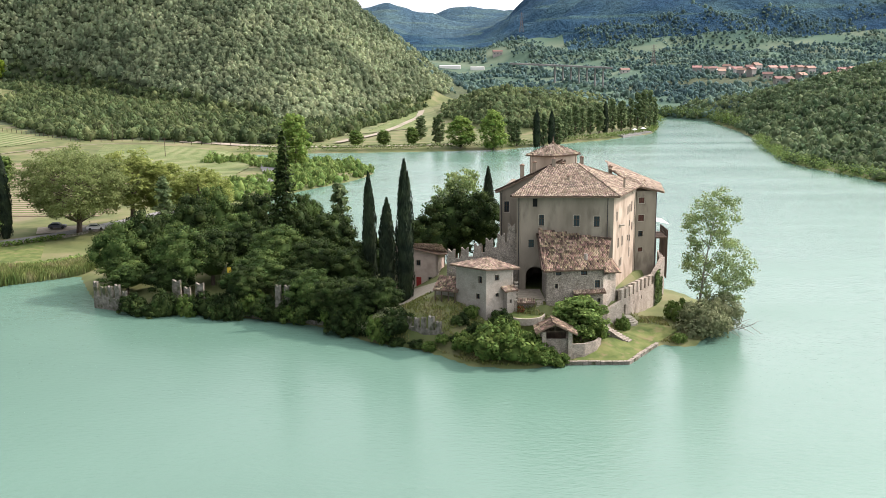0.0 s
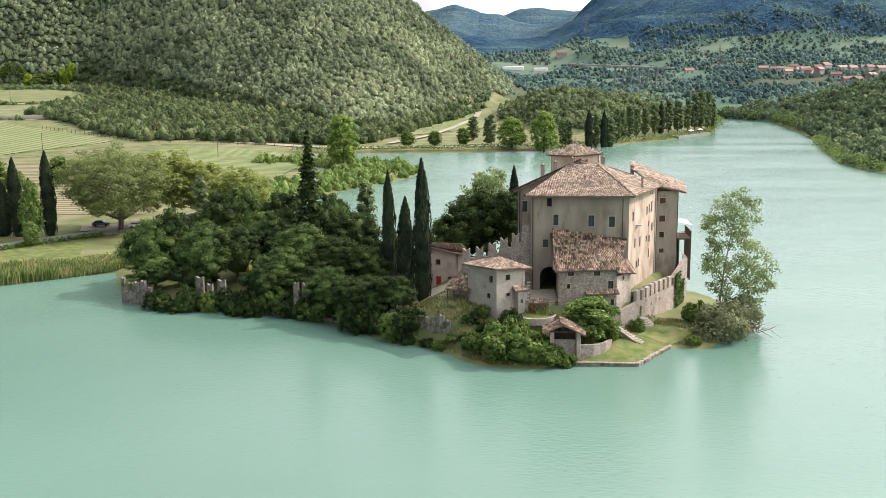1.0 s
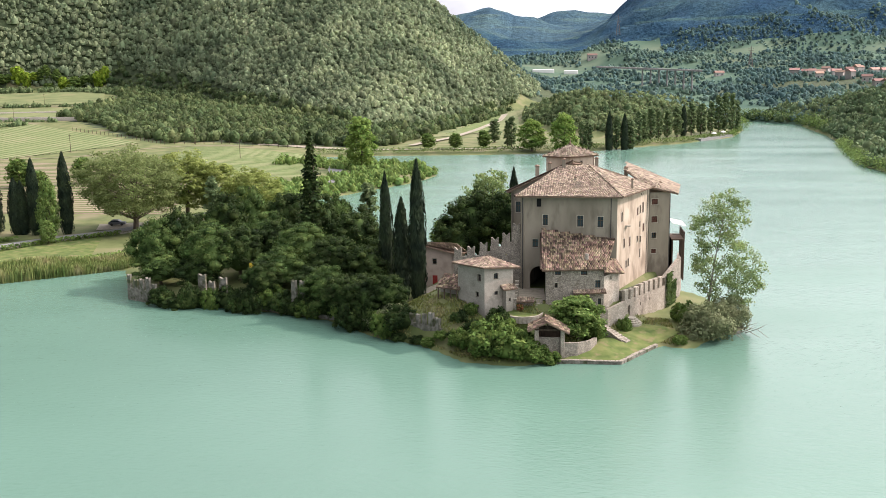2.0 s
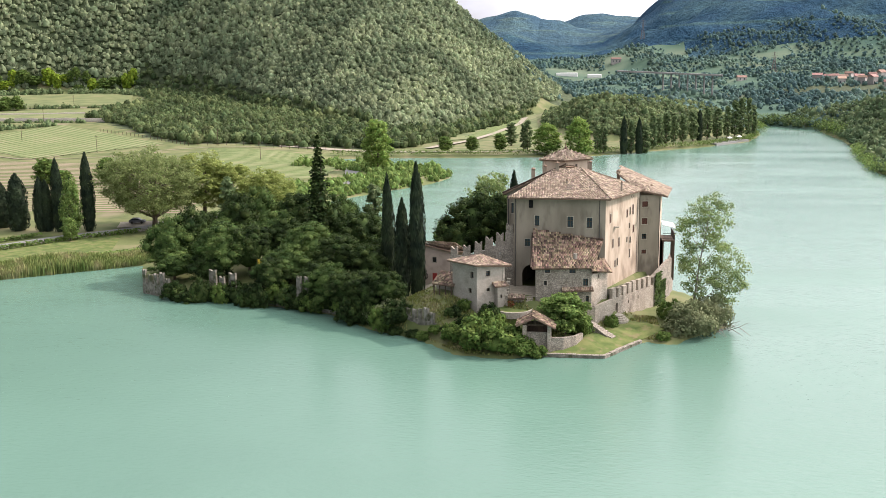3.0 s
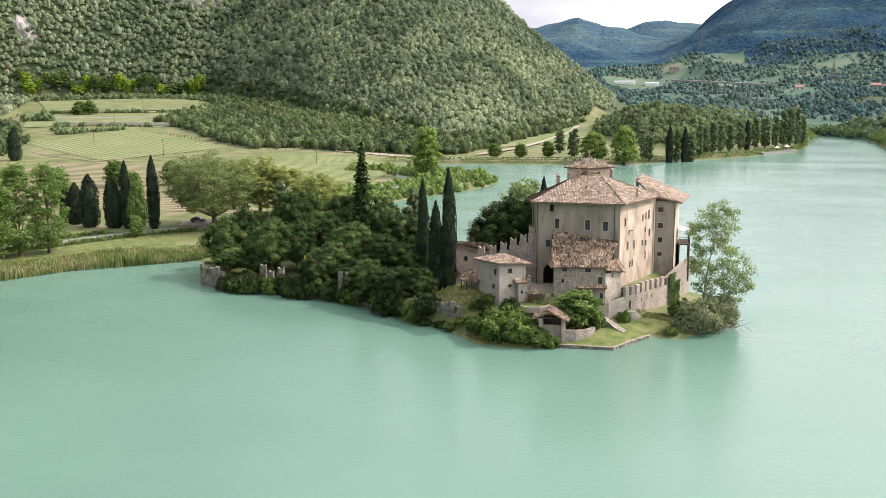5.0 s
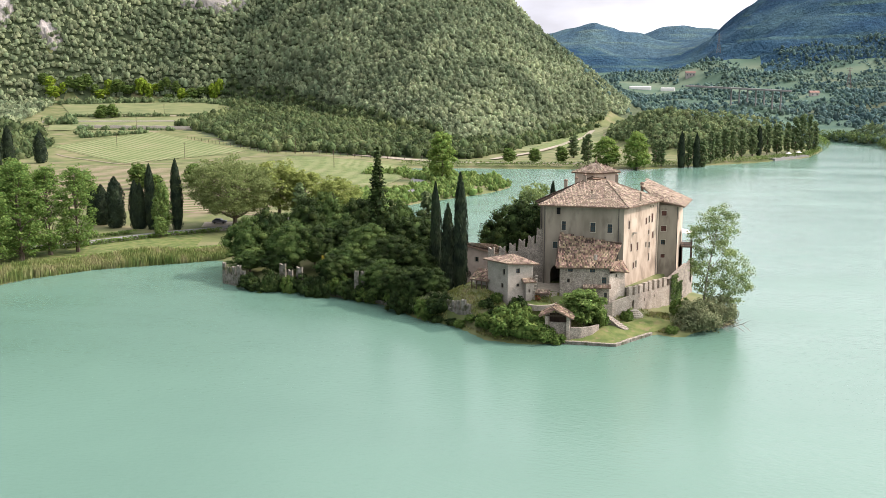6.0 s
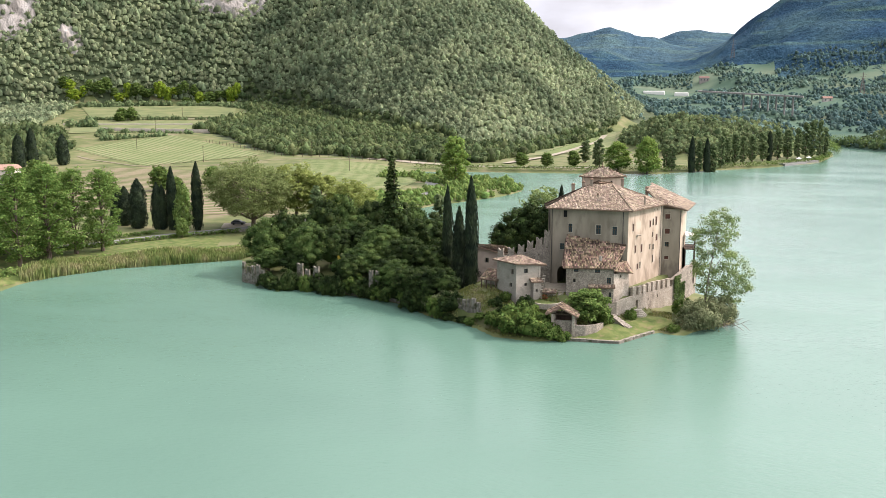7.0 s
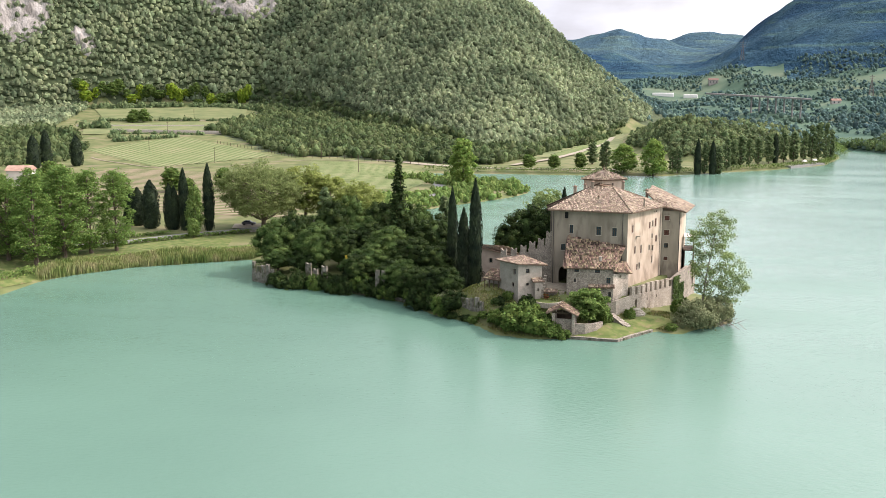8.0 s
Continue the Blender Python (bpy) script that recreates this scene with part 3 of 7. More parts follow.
def water_material():
    m = bpy.data.materials.new("lake_water")
    m.use_nodes = True
    nodes, links = m.node_tree.nodes, m.node_tree.links
    b = nodes["Principled BSDF"]
    b.inputs["Specular IOR Level"].default_value = 0.56
    b.inputs["IOR"].default_value = 1.33
    geo = nodes.new("ShaderNodeNewGeometry")
    n = nodes.new("ShaderNodeTexNoise")
    n.inputs["Scale"].default_value, n.inputs["Detail"].default_value = 0.012, 4.0
    links.new(geo.outputs["Position"], n.inputs["Vector"])
    r = nodes.new("ShaderNodeValToRGB")
    r.color_ramp.elements[0].position, r.color_ramp.elements[0].color = 0.35, (0.088, 0.180, 0.136, 1)
    r.color_ramp.elements[1].position, r.color_ramp.elements[1].color = 0.65, (0.107, 0.212, 0.161, 1)
    links.new(n.outputs["Fac"], r.inputs["Fac"])
    links.new(r.outputs["Color"], b.inputs["Base Color"])
    lanes = nodes.new("ShaderNodeMapping")
    lanes.inputs["Scale"].default_value = (0.012, 0.05, 1.0)
    lanes.inputs["Rotation"].default_value = (0, 0, 0.25)
    wind = nodes.new("ShaderNodeTexNoise")
    wind.inputs["Scale"].default_value, wind.inputs["Detail"].default_value = 1.0, 5.0
    gloss = nodes.new("ShaderNodeMapRange")
    gloss.inputs["From Min"].default_value, gloss.inputs["From Max"].default_value = 0.35, 0.65
    gloss.inputs["To Min"].default_value, gloss.inputs["To Max"].default_value = 0.15, 0.27
    links.new(geo.outputs["Position"], lanes.inputs["Vector"])
    links.new(lanes.outputs["Vector"], wind.inputs["Vector"])
    links.new(wind.outputs["Fac"], gloss.inputs["Value"])
    links.new(gloss.outputs["Result"], b.inputs["Roughness"])
    height = None
    for scale, stretch, strength in ((0.7, (1.0, 2.6, 1), 0.8), (1.9, (1.0, 2.4, 1), 0.22), (0.12, (1, 1, 1), 0.5)):
        mp = nodes.new("ShaderNodeMapping")
        mp.inputs["Scale"].default_value = stretch
        mp.inputs["Rotation"].default_value = (0, 0, 0.5)
        w = nodes.new("ShaderNodeTexNoise")
        w.inputs["Scale"].default_value, w.inputs["Detail"].default_value = scale, 3.0
        links.new(geo.outputs["Position"], mp.inputs["Vector"])
        links.new(mp.outputs["Vector"], w.inputs["Vector"])
        mul = nodes.new("ShaderNodeMath")
        mul.operation = "MULTIPLY"
        mul.inputs[1].default_value = strength
        links.new(w.outputs["Fac"], mul.inputs[0])
        if height is None:
            height = mul.outputs[0]
        else:
            add = nodes.new("ShaderNodeMath")
            links.new(height, add.inputs[0])
            links.new(mul.outputs[0], add.inputs[1])
            height = add.outputs[0]
    bump = nodes.new("ShaderNodeBump")
    bump.inputs["Strength"].default_value, bump.inputs["Distance"].default_value = 0.75, 0.10
    links.new(height, bump.inputs["Height"])
    links.new(bump.outputs["Normal"], b.inputs["Normal"])
    return m


water = mesh_of("water", [(-800, -900, 0), (800, -900, 0), (800, 900, 0), (-800, 900, 0)], np.array([[0, 1, 2, 3]]), water_material())
tagged(part("water", water, None, None), "milky turquoise lake with fine ripples", "lake", kind="structure")


# ---- castle ----
FL, FR, RB, LB = (11.8, 155.8), (27.1, 154.8), (33.5, 169.7), (17.5, 177.0)
castle = thing("castle", "old plastered lakeside castle with tiled hip roofs and lantern tower", "castle", at=(20, 162, 6))
castle.location = (0, 0, 0)


def window(parent, p0, p1, u, z, w, h, style="glazed", depth=0.28):
    """A window or shutter in an opening of the wall p0-p1, centred at u along it and z high."""
    m = along(p0, p1)
    win = new("window")
    win.parent = parent
    bm = bmesh.new()
    box(bm, (u - w / 2, depth + 0.06, z - h / 2), (u + w / 2, depth + 0.10, z + h / 2), m)
    part("pane", bm, GLASS if style == "glazed" else WIN_DARK, win)
    t = 0.07
    if style == "glazed":
        bm = bmesh.new()
        for lo, hi in (((u - w / 2, z - h / 2), (u - w / 2 + t, z + h / 2)), ((u + w / 2 - t, z - h / 2), (u + w / 2, z + h / 2)),
                       ((u - w / 2, z + h / 2 - t), (u + w / 2, z + h / 2)), ((u - w / 2, z - h / 2), (u + w / 2, z - h / 2 + t)),
                       ((u - t / 2, z - h / 2), (u + t / 2, z + h / 2)), ((u - w / 2, z + h * 0.1), (u + w / 2, z + h * 0.1 + t))):
            box(bm, (lo[0], depth - 0.02, lo[1]), (hi[0], depth + 0.06, hi[1]), m)
        part("window_frame", bm, DARK_WOOD, win)
    elif style == "shutter":
        bm = bmesh.new()
        box(bm, (u - w / 2, 0.06, z - h / 2), (u - 0.02, 0.12, z + h / 2), m)
        box(bm, (u + 0.02, 0.06, z - h / 2), (u + w / 2, 0.12, z + h / 2), m)
        part("shutter", bm, SHUTTER, win, "closed dark brown wooden shutters")
    if style != "bare":
        s = 0.10
        bm = bmesh.new()
        for lo, hi in (((u - w / 2 - s, z - h / 2 - s), (u + w / 2 + s, z - h / 2)), ((u - w / 2 - s, z + h / 2), (u + w / 2 + s, z + h / 2 + s)),
                       ((u - w / 2 - s, z - h / 2), (u - w / 2, z + h / 2)), ((u + w / 2, z - h / 2), (u + w / 2 + s, z + h / 2))):
            box(bm, (lo[0], -0.035, lo[1]), (hi[0], 0.10, hi[1]), m)
        part("surround", bm, STONE_TRIM, win, "pale stone window surround")
    return win


def glass_material():
    m = bpy.data.materials.new("window_glass")
    m.use_nodes = True
    b = m.node_tree.nodes["Principled BSDF"]
    b.inputs["Base Color"].default_value = (0.03, 0.045, 0.055, 1)
    b.inputs["Roughness"].default_value = 0.06
    b.inputs["Specular IOR Level"].default_value = 0.6
    return m


GLASS = glass_material()


def facade(parent, p0, p1, z0, z1, wins, mat, thick=0.6, extra=(), tops=None, name="wall", label=""):
    """A wall with its windows: rows of u, z, width, height, style."""
    holes = [(u - w / 2, u + w / 2, z - h / 2, z + h / 2) for u, z, w, h, _ in wins] + list(extra)
    ob = part(name, wall_mesh(p0, p1, z0, z1, holes, thick, tops), mat, parent, label)
    for u, z, w, h, style in wins:
        window(parent, p0, p1, u, z, w, h, style)
    return ob


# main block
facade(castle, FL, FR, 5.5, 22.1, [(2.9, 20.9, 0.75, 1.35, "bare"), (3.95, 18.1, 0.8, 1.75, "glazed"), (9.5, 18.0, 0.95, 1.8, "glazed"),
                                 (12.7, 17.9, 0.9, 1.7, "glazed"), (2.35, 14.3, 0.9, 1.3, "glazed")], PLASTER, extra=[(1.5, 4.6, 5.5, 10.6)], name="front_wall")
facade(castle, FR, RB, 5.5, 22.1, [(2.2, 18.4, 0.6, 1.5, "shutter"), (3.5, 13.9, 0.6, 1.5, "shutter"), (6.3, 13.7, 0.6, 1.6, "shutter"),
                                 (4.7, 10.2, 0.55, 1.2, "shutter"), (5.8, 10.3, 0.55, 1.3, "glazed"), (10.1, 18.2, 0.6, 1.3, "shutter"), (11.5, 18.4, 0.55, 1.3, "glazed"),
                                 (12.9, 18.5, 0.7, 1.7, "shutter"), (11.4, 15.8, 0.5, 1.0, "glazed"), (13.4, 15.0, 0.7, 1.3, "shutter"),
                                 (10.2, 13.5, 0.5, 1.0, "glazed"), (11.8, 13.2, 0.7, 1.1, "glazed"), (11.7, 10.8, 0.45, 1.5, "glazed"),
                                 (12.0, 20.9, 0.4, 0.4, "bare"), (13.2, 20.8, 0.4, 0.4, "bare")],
       PLASTER_SUNLIT, name="side_wall")
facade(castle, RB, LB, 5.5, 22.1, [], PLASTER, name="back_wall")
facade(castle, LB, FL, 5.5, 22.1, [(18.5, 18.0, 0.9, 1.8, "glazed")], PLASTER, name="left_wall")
E0, E1, E2, E3 = (10.9, 155.0, 22.0), (27.9, 153.9, 22.0), (34.4, 169.3, 21.7), (17.0, 176.0, 21.6)
bm = bmesh.new()
tube(bm, [(10.8, 155.0, 22.12), (18.2, 167.7, 23.75)], [0.2, 0.2], 6)
part("verge", bm, DARK_WOOD, castle, "dark timber verge")
TOPA, TOPB = (18.2, 167.7, 23.4), (23.0, 167.5, 25.6)
roof(castle, [(E0, E1, TOPB, TOPA), (E1, E2, TOPB), (E2, E3, TOPA, TOPB), (E3, E0, TOPA)])
for a, b in ((E1, TOPB), (TOPA, TOPB), (E2, TOPB)):
    bm = bmesh.new()
    ends = [Vector(a), Vector(b)]
    n = int((ends[1] - ends[0]).length / 0.5)
    for k in range(n):
        p, q = ends[0].lerp(ends[1], k / n), ends[0].lerp(ends[1], (k + 1.1) / n)
        lift = Vector((0, 0, 0.10 + 0.03 * (k % 2)))
        tube(bm, [p + lift, q + lift], [0.19, 0.14], 6)
    part("hip_cap", bm, TILE, castle, "line of pale ridge tiles")
# west wing behind the front block, with a half gable
W0, W1 = (9.8, 168.2), (20.2, 167.9)
facade(castle, W0, W1, 5.5, 26.2, [(1.2, 18.3, 0.85, 1.9, "glazed")], PLASTER, tops=(21.2, 26.2), name="wing_wall")
facade(castle, (13.0, 183.0), W0, 5.5, 21.2, [], PLASTER, name="wing_wall")
roof(castle, [((11.6, 183.4, 18.9), (9.0, 167.8, 20.9), (20.3, 167.6, 26.1), (22.9, 183.2, 24.1))])
bm = bmesh.new()
tube(bm, [(8.9, 167.9, 21.1), (20.4, 167.6, 26.45)], [0.16, 0.16], 6)
part("verge", bm, DARK_WOOD, castle, "dark timber verge of the half gable")
# annex
A0, A1, A2 = (33.55, 169.6), (37.2, 170.35), (38.4, 181.0)
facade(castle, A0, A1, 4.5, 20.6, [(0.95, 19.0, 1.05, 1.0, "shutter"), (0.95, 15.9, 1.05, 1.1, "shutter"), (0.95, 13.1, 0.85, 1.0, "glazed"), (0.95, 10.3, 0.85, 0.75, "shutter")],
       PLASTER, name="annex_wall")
facade(castle, A1, A2, 4.5, 20.6, [(1.6, 18.3, 0.8, 1.6, "shutter"), (7.0, 12.6, 1.0, 2.0, "glazed")], PLASTER_SUNLIT, name="annex_wall")
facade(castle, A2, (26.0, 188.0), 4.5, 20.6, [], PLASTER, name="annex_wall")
roof(castle, [((38.5, 170.1, 20.3), (40.3, 182.0, 20.3), (31.0, 186.0, 24.0), (29.6, 174.8, 24.0)),
              ((33.0, 168.9, 21.7), (38.5, 170.1, 20.3), (29.6, 174.8, 24.0))])
# lantern tower
CU = [(15.8, 178.6), (20.0, 177.4), (24.6, 180.6), (20.0, 182.2)]
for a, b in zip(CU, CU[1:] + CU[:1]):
    facade(castle, a, b, 22.0, 26.0, [], PLASTER_SUNLIT, 0.35, name="lantern_wall")
mid = (20.1, 179.7, 28.0)
EAV = [(15.0, 178.6, 26.0), (20.0, 176.6, 26.0), (25.4, 180.6, 26.0), (20.0, 183.0, 26.0)]
roof(castle, [(a, b, mid) for a, b in zip(EAV, EAV[1:] + EAV[:1])])
# lower house against the front
L0, L1, L2 = (15.9, 148.1), (24.9, 149.8), (27.6, 154.2)
facade(castle, L0, L1, 2.0, 11.5, [(1.9, 11.0, 0.95, 0.7, "glazed"), (6.0, 10.9, 1.05, 0.8, "glazed"), (1.6, 9.0, 0.5, 0.8, "glazed"), (8.2, 9.0, 0.85, 1.25, "glazed"),
                                 (8.5, 6.2, 0.55, 1.0, "glazed")], RUBBLE, name="lower_wall")
facade(castle, L1, L2, 1.0, 10.2, [(2.2, 9.6, 0.4, 0.6, "glazed")], LIME_STONE, name="lower_wall")
facade(castle, (15.9, 155.4), L0, 5.0, 11.5, [], RUBBLE, name="lower_wall")
roof(castle, [((15.3, 147.4, 11.5), (25.2, 149.3, 11.4), (26.8, 154.6, 15.0), (15.0, 155.3, 15.7)),
              ((25.0, 148.9, 11.0), (28.4, 153.9, 9.8), (27.1, 155.0, 11.8), (25.0, 150.4, 12.5))], clay=TILE_DARK)
# Dark tube along the left and top edges of the lower roof.
bm = bmesh.new()
tube(bm, [(15.15, 147.5, 11.75), (14.95, 155.3, 15.95), (26.8, 154.5, 15.25)], [0.17, 0.17, 0.17], 6)
part("verge", bm, DARK_WOOD, castle, "dark edging along the lower roof")

roof(castle, [((20.2, 148.0, 7.75), (25.3, 149.0, 7.75), (25.2, 149.9, 8.15), (20.1, 148.95, 8.15))], "ledge_roof", "narrow tiled ledge above the cellar window", TILE_BROWN)
# gatehouse
gate = thing("gatehouse", "two-storey grey rendered gatehouse with a tiled roof", "house")
G0, G1, G2, G3 = (2.0, 150.3), (6.5, 145.9), (10.8, 148.9), (6.3, 153.5)
facade(gate, G0, G1, 3.0, 12.0, [(5.1, 10.5, 0.8, 1.1, "glazed"), (4.6, 7.8, 0.75, 0.85, "glazed")], PLASTER_GREY, 0.4)
facade(gate, G1, G2, 3.0, 12.0, [(2.1, 10.7, 0.8, 0.9, "glazed"), (2.1, 8.0, 0.65, 0.6, "glazed")], PLASTER_GREY, 0.4)
facade(gate, G2, G3, 3.0, 12.0, [], PLASTER_GREY, 0.4)
facade(gate, G3, G0, 3.0, 12.0, [], PLASTER_GREY, 0.4)
AP = (6.9, 149.2, 13.4)
roof(gate, [((1.0, 150.4, 12.1), (6.4, 144.9, 12.4), AP), ((6.4, 144.9, 12.4), (12.0, 149.3, 11.6), AP), ((12.0, 149.3, 11.6), (6.3, 154.6, 12.0), AP), ((6.3, 154.6, 12.0), (1.0, 150.4, 12.1), AP)], clay=TILE_BROWN)


# ---- vegetation ----
def unit_ico(sub):
    bm = bmesh.new()
    bmesh.ops.create_icosphere(bm, subdivisions=sub, radius=1.0)
    v = np.array([w.co[:] for w in bm.verts])
    f = np.array([[w.index for w in fc.verts] for fc in bm.faces])
    bm.free()
    return v, f


ICO0, ICO1, ICO2 = unit_ico(1), unit_ico(2), unit_ico(3)


def lumpy(v, amount, seed, freq=1.6):
    out = np.empty_like(v)
    for k, p in enumerate(v):
        q = Vector(p) * freq + Vector((seed * 3.7, seed * 1.3, seed * 2.1))
        out[k] = p * (1 + amount * noise.noise(q) + 0.5 * amount * noise.noise(q * 2.3))
    return out


def leaf_quads(points, normals, size, rng, stretch=1.0):
    """A slightly folded leaf spray at each point, facing roughly along its normal."""
    n = len(points)
    nrm = normals + rng.normal(0, 0.45, (n, 3))
    nrm /= np.linalg.norm(nrm, axis=1)[:, None]
    ref = rng.normal(0, 1, (n, 3))
    a = np.cross(nrm, ref)
    a /= np.linalg.norm(a, axis=1)[:, None]
    b = np.cross(nrm, a)
    if stretch != 1.0:
        a = a * 0.45 + np.array([0, 0, 0.9])
        a /= np.linalg.norm(a, axis=1)[:, None]
        b = np.cross(nrm, a)
    s = size * (0.6 + 0.8 * rng.random(n))[:, None]
    v = np.stack([points - a * s * stretch, points + b * s * 0.6 + nrm * s * 0.15, points + a * s * stretch, points - b * s * 0.6 + nrm * s * 0.15], 1).reshape(-1, 3)
    f = np.arange(4 * n).reshape(-1, 4)
    return v, f


def sphere_points(n, rng):
    p = rng.normal(0, 1, (n, 3))
    return p / np.linalg.norm(p, axis=1)[:, None]


def crown_mesh(name, mat, seed, radius, z0, z1, clumps=46, leaves=110, leaf=0.42, gaps=0.0, taper=0.55, core=0.62, clump=0.26):
    """A crown from z0 to z1: clumps of leaf sprays round uneven boughs, with a dark inner mass where it is dense."""
    rng = np.random.default_rng(seed)
    vs, fs, count = [], [], 0
    cores_v, cores_f = [], []
    for k in range(clumps):
        t = (k + rng.random()) / clumps
        wide = np.interp(t, [0, 0.15, 0.4, 0.7, 0.9, 1.0], [0.55, 0.85, 1.0, 1.0 - 0.45 * taper, 1.0 - 1.0 * taper, 0.5 - 0.5 * taper])
        a = k * 2.39996 + rng.normal(0, 0.5)
        d = radius * 0.72 * wide * math.sqrt(0.25 + 0.75 * rng.random())
        c = np.array([d * math.cos(a), d * math.sin(a), z0 + (z1 - z0) * (0.06 + 0.86 * t)])
        r = radius * clump * (1 + 0.62 * rng.random())
        p = sphere_points(leaves, rng)
        p[:, 2] = np.where(rng.random(leaves) < 0.6, np.abs(p[:, 2]), p[:, 2])
        bump = 1 + 0.25 * np.sin(5 * p[:, 0] + k) * np.cos(4 * p[:, 1] + 2 * k)
        rr = r * (0.72 + 0.38 * rng.random(leaves)) * bump
        pts = c + p * rr[:, None] * np.array([1, 1, 0.8])
        v, f = leaf_quads(pts, p, leaf, rng)
        vs.append(v)
        fs.append(f + count)
        count += len(v)
        if rng.random() > gaps:
            cores_v.append(lumpy(ICO0[0], 0.35, seed + k) * r * core * np.array([1, 1, 0.8]) + c)
            cores_f.append(ICO0[1])
    tri = []
    for v, f in zip(cores_v, cores_f):
        vs.append(v)
        tri.append(f + count)
        count += len(v)
    return mesh_of(name, np.concatenate(vs), [np.concatenate(fs)] + ([np.concatenate(tri)] if tri else []), mat)


def lobed_crown(name, mat, seed, radius, z0, z1, lobes=44, leaves=136, leaf=0.18, core=0.72):
    """A dense domed crown: rounded lobes on an uneven dome, each with a dark heart and a coat of small leaf sprays."""
    rng = np.random.default_rng(seed)
    vs, fs, tri, count = [], [], [], 0
    zc, hz = z0 + (z1 - z0) * 0.45, (z1 - z0) * 0.5
    for k in range(lobes):
        up = 1 - 1.5 * (k + 0.5) / lobes
        a = k * 2.39996 + rng.normal(0, 0.25)
        flat = math.sqrt(max(0.0, 1 - up * up))
        out = np.array([flat * math.cos(a), flat * math.sin(a), up])
        reach = 0.58 + 0.34 * rng.random()
        c = np.array([0, 0, zc]) + out * np.array([radius, radius, hz]) * reach
        r = radius * (0.17 + 0.15 * rng.random())
        p = sphere_points(leaves, rng) + 0.35 * out + np.array([0, 0, 0.4])
        p /= np.linalg.norm(p, axis=1)[:, None]
        rough = 1 + 0.16 * np.sin(6 * p[:, 0] + k) * np.cos(7 * p[:, 1] + 2 * k) + 0.10 * np.sin(11 * p[:, 2] + k)
        pts = c + p * (r * (0.7 + 0.5 * rng.random(leaves)) * rough)[:, None] * np.array([1, 1, 0.85])
        v, f = leaf_quads(pts, p, leaf, rng)
        vs.append(v)
        fs.append(f + count)
        count += len(v)
        heart = lumpy(ICO0[0], 0.3, seed + k) * r * core * np.array([1, 1, 0.85]) + c
        vs.append(heart)
        tri.append(ICO0[1] + count)
        count += len(heart)
    heart = lumpy(ICO1[0], 0.25, seed) * np.array([radius, radius, hz]) * 0.62 + np.array([0, 0, zc])
    vs.append(heart)
    tri.append(ICO1[1] + count)
    return mesh_of(name, np.concatenate(vs), [np.concatenate(fs), np.concatenate(tri)], mat)


def leafy_boughs(name, mat, seed, boughs, leaves=230, leaf=0.19):
    """Loose leaf masses at the ends of boughs: rows of x, y, z and radius; no solid heart, so that light comes through."""
    rng = np.random.default_rng(seed)
    vs, fs, count = [], [], 0
    for x, y, z, r in boughs:
        for _ in range(11):
            c = np.array([x, y, z]) + sphere_points(1, rng)[0] * r * (0.45 + 0.5 * rng.random()) * np.array([1, 1, 0.95])
            n = leaves // 11
            p = sphere_points(n, rng)
            p[:, 2] = np.where(rng.random(n) < 0.5, np.abs(p[:, 2]), p[:, 2])
            v, f = leaf_quads(c + p * (r * 0.5 * rng.random(n) ** 0.45)[:, None] * np.array([1.05, 1.05, 0.8]), p, leaf, rng)
            vs.append(v)
            fs.append(f + count)
            count += len(v)
    return mesh_of(name, np.concatenate(vs), np.concatenate(fs), mat)


def bough_trunk(name, base, top, radius, boughs, mat=None):
    """A leaning trunk with one curved limb to each bough."""
    bm = bmesh.new()
    b, t = Vector(base), Vector(top)
    mid = b.lerp(t, 0.5) + Vector((-0.25, 0.1, 0))
    tube(bm, [b, b.lerp(mid, 0.5), mid, t], [radius * 1.3, radius, radius * 0.75, radius * 0.2], 7)
    for x, y, z, r in boughs:
        u = min(0.95, max(0.12, (z - b.z) / (t.z - b.z) - 0.22))
        root, end = b.lerp(t, u), Vector((x, y, z))
        tube(bm, [root, root.lerp(end, 0.55) - Vector((0, 0, 0.3)), end], [radius * 0.4, radius * 0.25, radius * 0.07], 5)
    bmesh.ops.recalc_face_normals(bm, faces=bm.faces)
    me = bpy.data.meshes.new(name)
    bm.to_mesh(me)
    bm.free()
    me.materials.append(mat or BARK)
    return me


